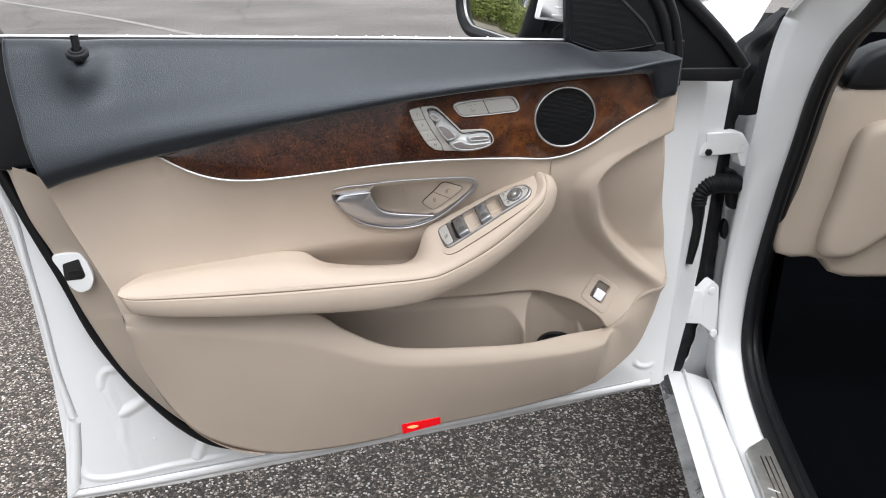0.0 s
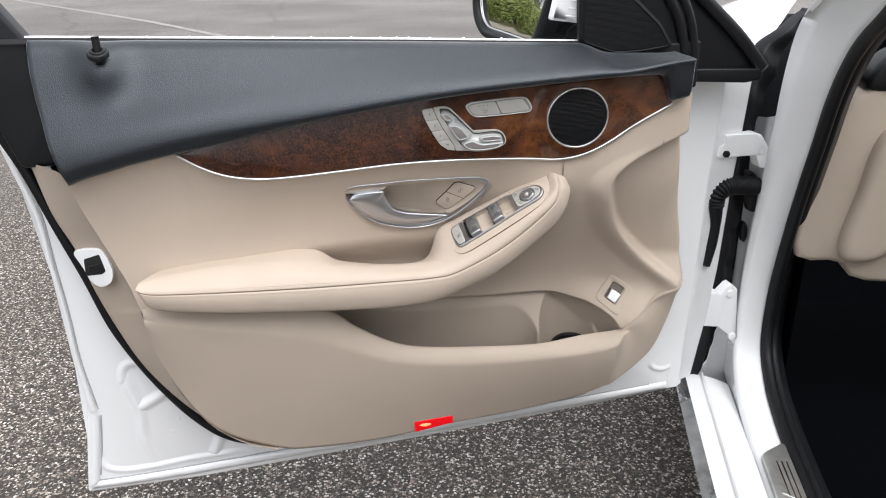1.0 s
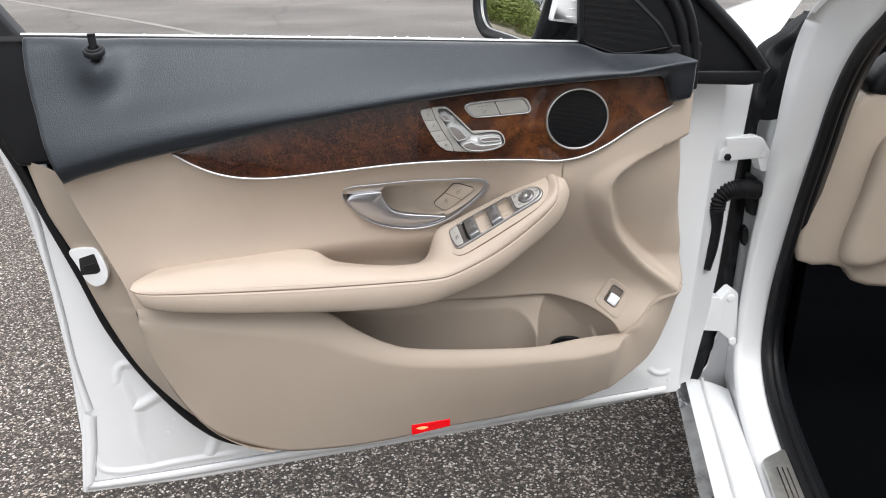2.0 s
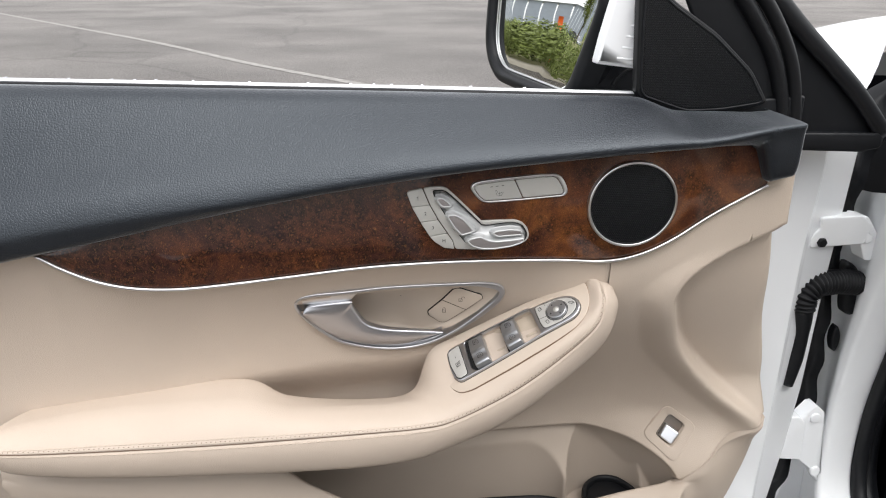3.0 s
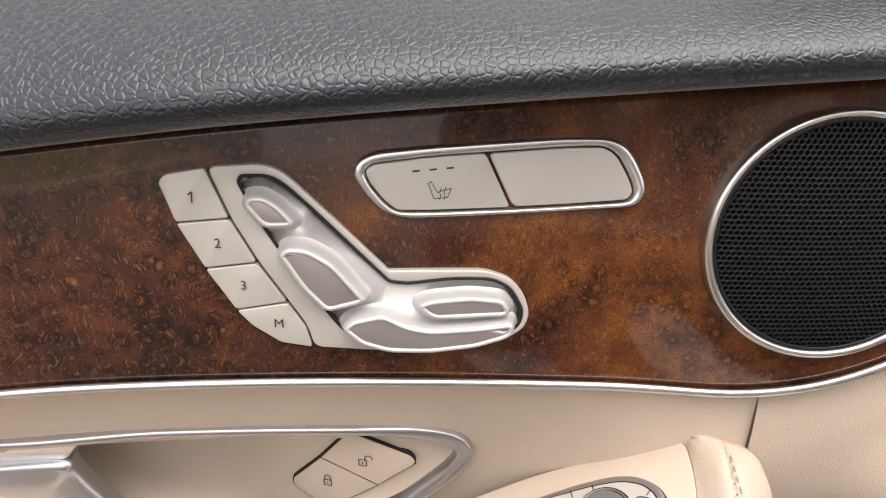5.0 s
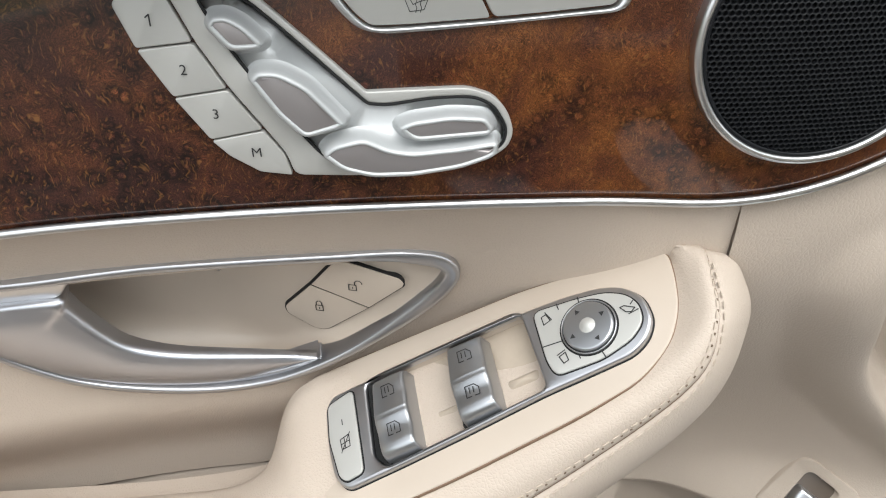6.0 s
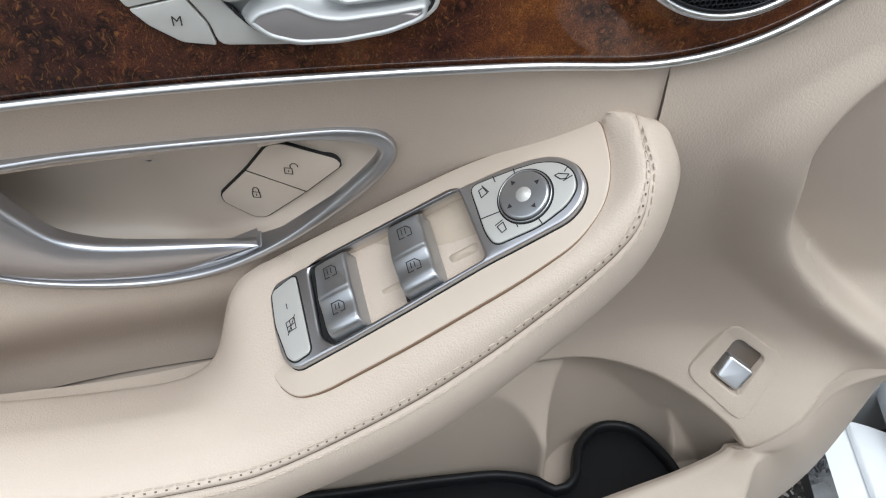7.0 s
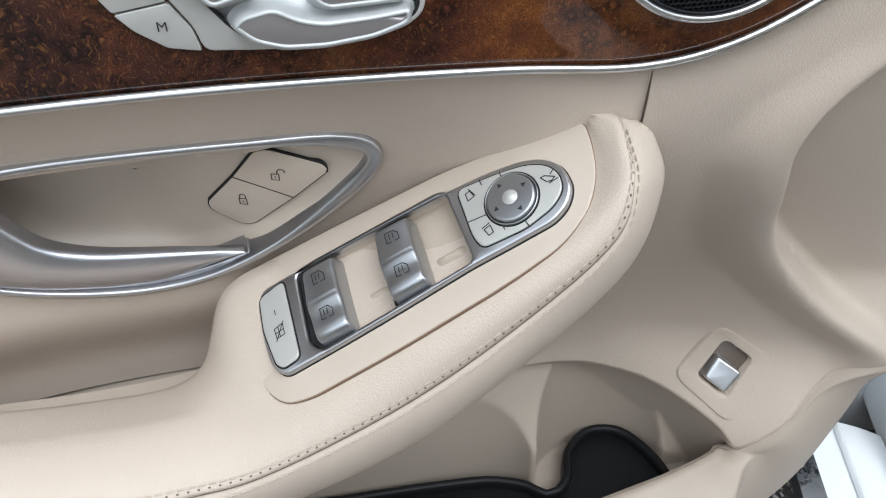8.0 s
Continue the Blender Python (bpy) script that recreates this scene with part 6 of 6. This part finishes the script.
# hinge side of the door
rows = []
for z in np.linspace(0.275, 0.868, 30):
    x = float(np.interp(z, [0.27, 0.36, 0.53, 0.716, 0.868], [0.519, 0.519, 0.525, 0.530, 0.536]))
    far = float(np.interp(z, [0.27, 0.40, 0.502, 0.667, 0.868], [0.56, 0.578, 0.588, 0.594, 0.606]))
    rows.append([(x - 0.002, 0.139, z), (x + 0.006, 0.144, z), (x + 0.25 * (far - x), 0.156, z), (far - 0.006, 0.166, z), (far, 0.172, z), (far + 0.004, 0.20, z)])
loft("hinge_face", rows, WHITE, DOOR, "white painted front end of the door")

# ---- hinges, cable boot and pillar details ----
for nm, arm, leaf, bolt in (("upper_hinge", [(0.5481, 0.7239), (0.5521, 0.7407), (0.5599, 0.7456), (0.5580, 0.7613), (0.6189, 0.7613), (0.6347, 0.7475), (0.6268, 0.7220), (0.5855, 0.7210), (0.5511, 0.7200)], [(0.6150, 0.7603), (0.6317, 0.7574), (0.6534, 0.7279), (0.6484, 0.6944), (0.6366, 0.6964), (0.6268, 0.7200)], (0.5639, 0.7279)), ("lower_hinge", [(0.550, 0.451), (0.601, 0.447), (0.610, 0.436), (0.613, 0.372), (0.556, 0.381)], [(0.606, 0.437), (0.628, 0.461), (0.643, 0.448), (0.660, 0.315), (0.638, 0.348), (0.610, 0.372)], None)):
    fwd = 0.02 if bolt else 0.0
    h_ = plate(nm, rounded(arm, 0.0035, 4), on_y(0.195 - fwd), 0.0, 0.020, 0.002, WHITE, CAR, "white painted door hinge", steps=4)
    plate("leaf", rounded(leaf, 0.004, 4), on_y(0.205 - fwd), 0.0, 0.024, 0.002, WHITE, h_, "white hinge leaf", steps=4)
    if bolt:
        plate("bolt", disc(bolt, 0.0065, 6), on_y(0.158), 0.0, 0.008, 0.0015, RUBBER, h_, "black hinge bolt")
        plate("bolt", disc((0.634, 0.728), 0.007, 20), on_y(0.163), 0.0, 0.005, 0.0015, WHITE, h_)
    else:
        for c in ((0.628, 0.440), (0.645, 0.345)):
            plate("bolt", disc(c, 0.008, 20), on_y(0.183), 0.0, 0.005, 0.0015, WHITE, h_)
run = curve([(0.645, 0.176, 0.657), (0.620, 0.172, 0.662), (0.598, 0.168, 0.664), (0.574, 0.164, 0.662), (0.561, 0.162, 0.650), (0.559, 0.162, 0.628)], 110)
boot = tube("cable_boot", run, [0.0155 + 0.0022 * math.sin(i * 2 * math.pi / 5.2) for i in range(110)], RUBBER, CAR, "black corrugated cable boot", sides=16, n=110)
tube("sleeve", [(0.559, 0.162, 0.632), (0.564, 0.162, 0.600), (0.562, 0.160, 0.560), (0.556, 0.158, 0.515)], [0.0155, 0.0105, 0.010, 0.007], RUBBER, boot, sides=12, n=24)
plate("grommet", curve([(0.634, 0.684), (0.652, 0.672), (0.660, 0.640), (0.658, 0.604), (0.646, 0.606), (0.638, 0.64)], 40, True), on_y(0.200), 0.0, 0.018, 0.006, RUBBER, boot, "black rubber grommet", steps=4)
plate("pillar_plug", curve([(0.653, 0.577), (0.660, 0.565), (0.661, 0.545), (0.656, 0.535), (0.650, 0.546), (0.648, 0.566)], 30, True), on_y(0.215), 0.0, 0.012, 0.003, RUBBER, CAR, "black oval plug")

# body behind the front door, roof, glass and far side
def roof_line(u):
    return float(np.interp(u, [-3.05, -2.9, -2.55, -2.1, -1.4, -0.9, -0.45], [0.86, 1.00, 1.07, 1.30, 1.43, 1.44, 1.40]))


def shell_section(u):
    """Half section from the sill to the middle of the roof, mirrored."""
    top = roof_line(u)
    k = max(top - 0.96, 0.02) / 0.48
    tuck = 0.10 * float(sstep(-2.4, -3.05, u))
    half = [(0.05, 0.22), (-0.015, 0.36), (-0.03, 0.62), (-0.01, 0.86), (0.035, 0.95), (0.10, 0.96 + 0.17 * k), (0.19, 0.96 + 0.34 * k), (0.30, 0.96 + 0.43 * k), (0.60, 0.96 + 0.475 * k), (0.89, 0.96 + 0.48 * k)]
    half = [(v + tuck, z if z < 0.9 else min(z, max(top, 0.86))) for v, z in half]
    return half + [(1.78 - v, z) for v, z in half[-2::-1]]


loft("rear_body", [[car(u, v, z) for v, z in shell_section(u)] for u in np.linspace(-1.03, -3.05, 34)], WHITE, CAR, "white rear body and boot")
loft("tail", [[car(-3.05 - 0.04 * math.sin(math.pi * w), v + (0.89 - v) * w, z) for v, z in shell_section(-3.05)] for w in (0.0, 0.3, 0.6, 1.0)], WHITE, CAR, "white tail")
# unseen front roof, assumed clear and shadowless so that skylight reaches the door
loft("roof", [[car(u, v, z) for v, z in shell_section(u)[6:13]] for u in np.linspace(-0.48, -1.03, 10)], SCREEN, CAR, "clear glass roof panel").visible_shadow = False
loft("headlining", [[car(u, v, z - 0.03) for v, z in shell_section(u)[6:13]] for u in np.linspace(-1.04, -2.0, 12)], PLASTIC, CAR, "beige headlining")
loft("far_side", [[car(u, v, z) for v, z in ((1.73, 0.22), (1.795, 0.36), (1.81, 0.62), (1.79, 0.84))] for u in np.linspace(-1.03, 1.5, 20)], WHITE, CAR, "white far side")
for s_v in (0.0, 1.0):
    side = lambda v: v if s_v == 0.0 else 1.78 - v
    tube("roof_pillar", [tuple(car(u, side(v), z)) for u, v, z in ((-0.14, 0.16, 1.045), (-0.30, 0.19, 1.19), (-0.50, 0.245, 1.335))], 0.028, WHITE, CAR, "white windscreen pillar", n=24, sides=10)
    tube("roof_rail", [tuple(car(u, side(v), z)) for u, v, z in ((-0.49, 0.245, 1.335), (-0.75, 0.20, 1.325), (-1.04, 0.185, 1.305))], 0.022, WHITE, CAR, "white roof rail", n=20, sides=10)
    for u0, u1 in ((-1.10, -1.75), (-1.80, -2.15)):
        rows = [[car(u, side(float(np.interp(w, [0, 1], [0.036, 0.160])) - 0.014), 0.965 + (0.96 + 0.30 * max(roof_line(u) - 0.96, 0.02) / 0.48 - 0.965) * w) for u in np.linspace(u0, u1, 8)] for w in np.linspace(0, 1, 5)]
        loft("side_window", rows, TINT, CAR, "dark tinted side window")
loft("windscreen", [[car(0.42 - 0.92 * w + 0.10 * math.sin(math.pi * v / 1.78), 0.16 + (0.24 - 0.16) * w + v * (1.46 - 0.16 * w) / 1.78, 0.955 + 0.42 * w + 0.03 * math.sin(math.pi * v / 1.78)) for v in np.linspace(0, 1.78, 14)] for w in np.linspace(0, 1, 10)], SCREEN, CAR, "clear windscreen").visible_shadow = False
arch = [(0.78 + 0.365 * math.cos(a), 0.32 + 0.365 * math.sin(a)) for a in np.linspace(0.0, math.pi, 24)]
plate("fender_side", np.array([(0.24, 0.80), (1.50, 0.76), (1.56, 0.60), (1.54, 0.26), (1.150, 0.26)] + arch + [(0.41, 0.26), (0.24, 0.26)]), lambda p, q, h: car(p, 0.0 - h, q), -0.03, 0.0, 0.010, WHITE, CAR, "white front fender side")
loft("front_bumper", [[car(1.50 + d, v, z) for v in np.linspace(0.0, 1.78, 16)] for d, z in ((0.0, 0.84), (0.07, 0.72), (0.09, 0.5), (0.05, 0.24))], WHITE, CAR, "white front bumper")
loft("grille_opening", [[car(1.596 - 0.004 * k, v, z) for v in np.linspace(0.5, 1.28, 10)] for k, z in ((0, 0.66), (0, 0.5), (1, 0.38))], BLACK, CAR, "black grille opening")
sc = curve([(-0.45, 0.42), (-0.48, 0.50), (-0.75, 0.52), (-0.98, 0.56), (-1.08, 0.85), (-1.18, 1.15), (-1.28, 1.17), (-1.30, 1.0), (-1.20, 0.55), (-1.10, 0.32), (-0.60, 0.30)], 60, True)
plate("driver_seat", sc, lambda p, q, h: car(p, 0.85 - h, q), 0.0, 0.50, 0.05, LEATHER, CAR, "beige leather driver seat", steps=4)

# front wheel behind the fender
wc = car(0.78, 0.10, 0.32)
wheel_frame = lambda a, r, d: wc + r * (math.cos(a) * CF + math.sin(a) * np.array((0, 0, 1))) + d * CI
aa = np.linspace(0, 2 * math.pi, 48, endpoint=False)
wheel = loft("front_wheel", [[wheel_frame(a, r, d) for a in aa] for r, d in ((0.235, -0.085), (0.29, -0.10), (0.315, -0.09), (0.32, -0.05), (0.32, 0.05), (0.315, 0.09), (0.29, 0.10), (0.235, 0.085))], RUBBER, CAR, "black front tyre", wrap_n=True)
loft("rim", [[wheel_frame(a, r, d) for a in aa] for r, d in ((0.236, -0.085), (0.225, -0.08), (0.215, -0.05), (0.06, -0.06), (0.005, -0.06))], SILVER, wheel, wrap_n=True)

for wu, wv in ((-2.06, 0.10), (-2.06, 1.68), (0.78, 1.68)):
    for o_ in (wheel, wheel.children[0]):
        m_ = bpy.data.objects.new(o_.name.split(".")[0].replace("front_", "") if o_ is wheel else "rim", o_.data.copy())
        scene.collection.objects.link(m_)
        for v_ in m_.data.vertices:
            v_.co = v_.co + Vector(car(wu, wv, 0.0) - car(0.78, 0.10, 0.0))
        m_.parent = CAR if o_ is wheel else last_w
        if o_ is wheel:
            last_w = m_
            tagged(m_, "black tyre")

# ---- car park ----
def strip(name, pts, width, z, mat, label, category):
    p = curve(pts, 60)
    d = np.gradient(p, axis=0)
    d /= np.linalg.norm(d, axis=1, keepdims=True)
    rng = np.random.RandomState(4)
    w = width * (0.5 + 0.12 * rng.rand(len(p)))
    rows = [[(q[0] - t[1] * k * ww, q[1] + t[0] * k * ww, z) for q, t, ww in zip(p, d, w)] for k in (-1, 1)]
    return tagged(loft(name, rows, mat, smooth=False), label, category, kind="structure")


strip("parking_line", [(0.6, 6.4), (-0.81, 8.6), (-2.24, 11.2), (-4.1, 14.2), (-7.4, 19.5)], 0.10, 0.004, PAINT, "worn white parking line on the asphalt", "road marking")
strip("parking_line", [(4.2, 33.0), (2.0, 31.0), (-1.0, 29.5)], 0.12, 0.004, PAINT, "worn white parking line on the asphalt", "road marking")

# kerb along the bank
kl = curve([(-3.5, -14.0), (-3.5, -2.0), (-3.6, 4.0), (-5.4, 10.0), (-10.2, 28.0), (-8.5, 45.0), (-3.0, 62.0)], 70)
kd = np.gradient(kl, axis=0)
kd /= np.linalg.norm(kd, axis=1, keepdims=True)
left = np.stack([-kd[:, 1], kd[:, 0]], 1)
sect = ((0.0, 0.0), (0.0, 0.10), (0.02, 0.125), (0.14, 0.13), (0.15, 0.10), (0.15, 0.0))
tagged(loft("kerb", [[(p[0] + l[0] * a, p[1] + l[1] * a, z) for p, l in zip(kl, left)] for a, z in sect], CONCRETE), "pale concrete kerb at the car park's edge", "kerb", kind="structure")
bank = [[(p[0] + l[0] * a, p[1] + l[1] * a, z + 0.06 * math.sin(i * 1.7 + a)) for i, (p, l) in enumerate(zip(kl, left))] for a, z in ((0.13, 0.08), (0.8, 0.18), (2.5, 0.30), (6.0, 0.5), (30.0, 1.2), (200.0, 2.0))]
tagged(loft("grass_bank", bank, DRY), "dry tan and green grass bank behind the kerb", "grass", kind="structure")

# hedge: many small leaves on a loose row of shrubs
def leaf_cloud(name, centers, radii, count, size, seed, mat, parent=None):
    rng = np.random.RandomState(seed)
    verts, faces = [], []
    c, r = np.array(centers), np.array(radii)
    pick = rng.randint(0, len(c), count)
    for i in pick:
        d = rng.normal(size=3)
        d /= np.linalg.norm(d)
        p = c[i] + d * r[i] * (0.55 + 0.5 * rng.rand() ** 0.6)
        if p[2] < 0.05:
            p[2] = 0.05 + 0.2 * rng.rand()
        a = rng.normal(size=3)
        a /= np.linalg.norm(a)
        b = np.cross(a, d)
        b /= max(np.linalg.norm(b), 1e-6)
        s = size * (0.6 + 0.8 * rng.rand())
        k = len(verts)
        verts += [p - a * s, p + b * s * 0.45, p + a * s, p - b * s * 0.45]
        faces.append((k, k + 1, k + 2, k + 3))
    return link_mesh(name, verts, faces, mat, parent, smooth=False)


rng = np.random.RandomState(9)
cent, rad = [], []
for y in np.arange(-3.0, 11.0, 0.4):
    for off in (0.34, 0.95):
        kx = float(np.interp(y, kl[:, 1], kl[:, 0]))
        cent.append((kx - off + 0.35 + 0.2 * rng.normal(), y + 0.2 * rng.normal(), 0.40 + 0.42 * rng.rand()))
        rad.append(0.32 + 0.14 * rng.rand())
hedge = leaf_cloud("hedge", cent, rad, 70000, 0.034, 3, LEAF)
tagged(hedge, "low unclipped green hedge behind the kerb", "hedge", kind="stuff")


def tree(x, y, h, seed):
    rng = np.random.RandomState(seed)
    t = thing("tree", "leafy green tree behind the car park", "tree")
    trunk = tube("trunk", [(x, y, 0.0), (x + 0.1, y, h * 0.3), (x + 0.15, y + 0.1, h * 0.65)], [0.14, 0.10, 0.05], BARK, t, sides=10, n=20)
    cs, rs = [], []
    for k in range(9):
        a = k * 2.4
        e = (x + math.cos(a) * (0.6 + 0.5 * rng.rand()), y + math.sin(a) * (0.6 + 0.5 * rng.rand()), h * (0.5 + 0.45 * rng.rand()))
        tube("limb", [(x + 0.1, y, h * (0.28 + 0.03 * k)), ((x + e[0]) / 2, (y + e[1]) / 2, (h * 0.4 + e[2]) / 2), e], [0.05, 0.03, 0.012], BARK, trunk, sides=6, n=10)
        cs.append(e)
        rs.append(0.7 + 0.4 * rng.rand())
    leaf_cloud("crown", cs, rs, 7000, 0.09, seed + 1, LEAF, t)


for k, (x, y, h) in enumerate(((-13.5, 1.0, 4.6), (-14.0, 9.0, 5.2), (-13.0, -6.0, 4.2))):
    tree(x, y, h, 20 + k)

# a dark car and a pale building far behind the hedge
far_car = thing("parked_car", "dark parked car behind the hedge", "parked car")
cx, cy = -19.0, 13.0
sect = curve([(-2.1, 0.35), (-2.15, 0.75), (-1.5, 0.95), (-0.9, 1.40), (0.5, 1.45), (1.2, 1.0), (2.1, 0.85), (2.15, 0.4)], 40)
DARK, *_ = material("dark_car_paint", (0.02, 0.022, 0.025), 0.2, coat=1.0)
GLASS, *_ = material("dark_car_glass", (0.03, 0.04, 0.05), 0.05)
link_mesh("body", [(cx + s, cy + u, z) for s in (-0.85, 0.85) for u, z in sect], grid_faces(2, 40) + [tuple(range(40)), tuple(range(40, 80))], DARK, far_car, smooth=False)
for u0, u1 in ((-0.85, -0.1), (0.0, 0.75)):
    link_mesh("side_window", [(cx + 0.856, cy + u, z) for u, z in ((u0, 1.0), (u1, 1.0), (u1 - 0.05, 1.34), (u0 + 0.1, 1.34))], [(0, 1, 2, 3)], GLASS, far_car, smooth=False)
for u in (-1.35, 1.35):
    for s in (-0.8, 0.8):
        a = np.linspace(0, 2 * math.pi, 20, endpoint=False)
        link_mesh("wheel", [(cx + s + d, cy + u + 0.33 * math.cos(t), 0.33 + 0.33 * math.sin(t)) for d in (-0.1, 0.1) for t in a], grid_faces(2, 20, False, True) + [tuple(range(20)), tuple(range(20, 40))], RUBBER, far_car)
CLAD, n_, l_, b_ = material("grey_blue_cladding", (0.22, 0.25, 0.30), 0.5)
tint(n_, l_, b_, (0.22, 0.25, 0.30), 2, 0.12)
hall = thing("industrial_hall", "grey-blue ribbed metal hall behind the hedge", "building")
hx = -34.0
for y in np.arange(-12.0, 44.0, 1.4):
    link_mesh("wall_panel", [(hx, y, 0), (hx, y + 1.25, 0), (hx - 0.12, y + 1.3, 0), (hx - 0.12, y + 1.4, 0), (hx, y, 6.0), (hx, y + 1.25, 6.0), (hx - 0.12, y + 1.3, 6.0), (hx - 0.12, y + 1.4, 6.0)], [(0, 1, 5, 4), (1, 2, 6, 5), (2, 3, 7, 6)], CLAD, hall, smooth=False)
link_mesh("roof", [(hx + 0.4, -12.5, 6.0), (hx + 0.4, 44.5, 6.0), (hx - 14, 44.5, 7.4), (hx - 14, -12.5, 7.4)], [(0, 1, 2, 3)], CLAD, hall, smooth=False)
ORANGE, *_ = material("orange_plastic", (0.75, 0.12, 0.02), 0.5)
for x, y, hgt, m_, lb in ((-4.3, 4.0, 1.35, ORANGE, "orange and grey marker post at the kerb"), (-4.15, 4.3, 1.1, BLACK, "black square post at the kerb")):
    ob = tagged(tube("marker_post", [(x, y, 0), (x, y, hgt * 0.5), (x, y, hgt)], 0.026, m_, sides=10, n=8), lb, "post")
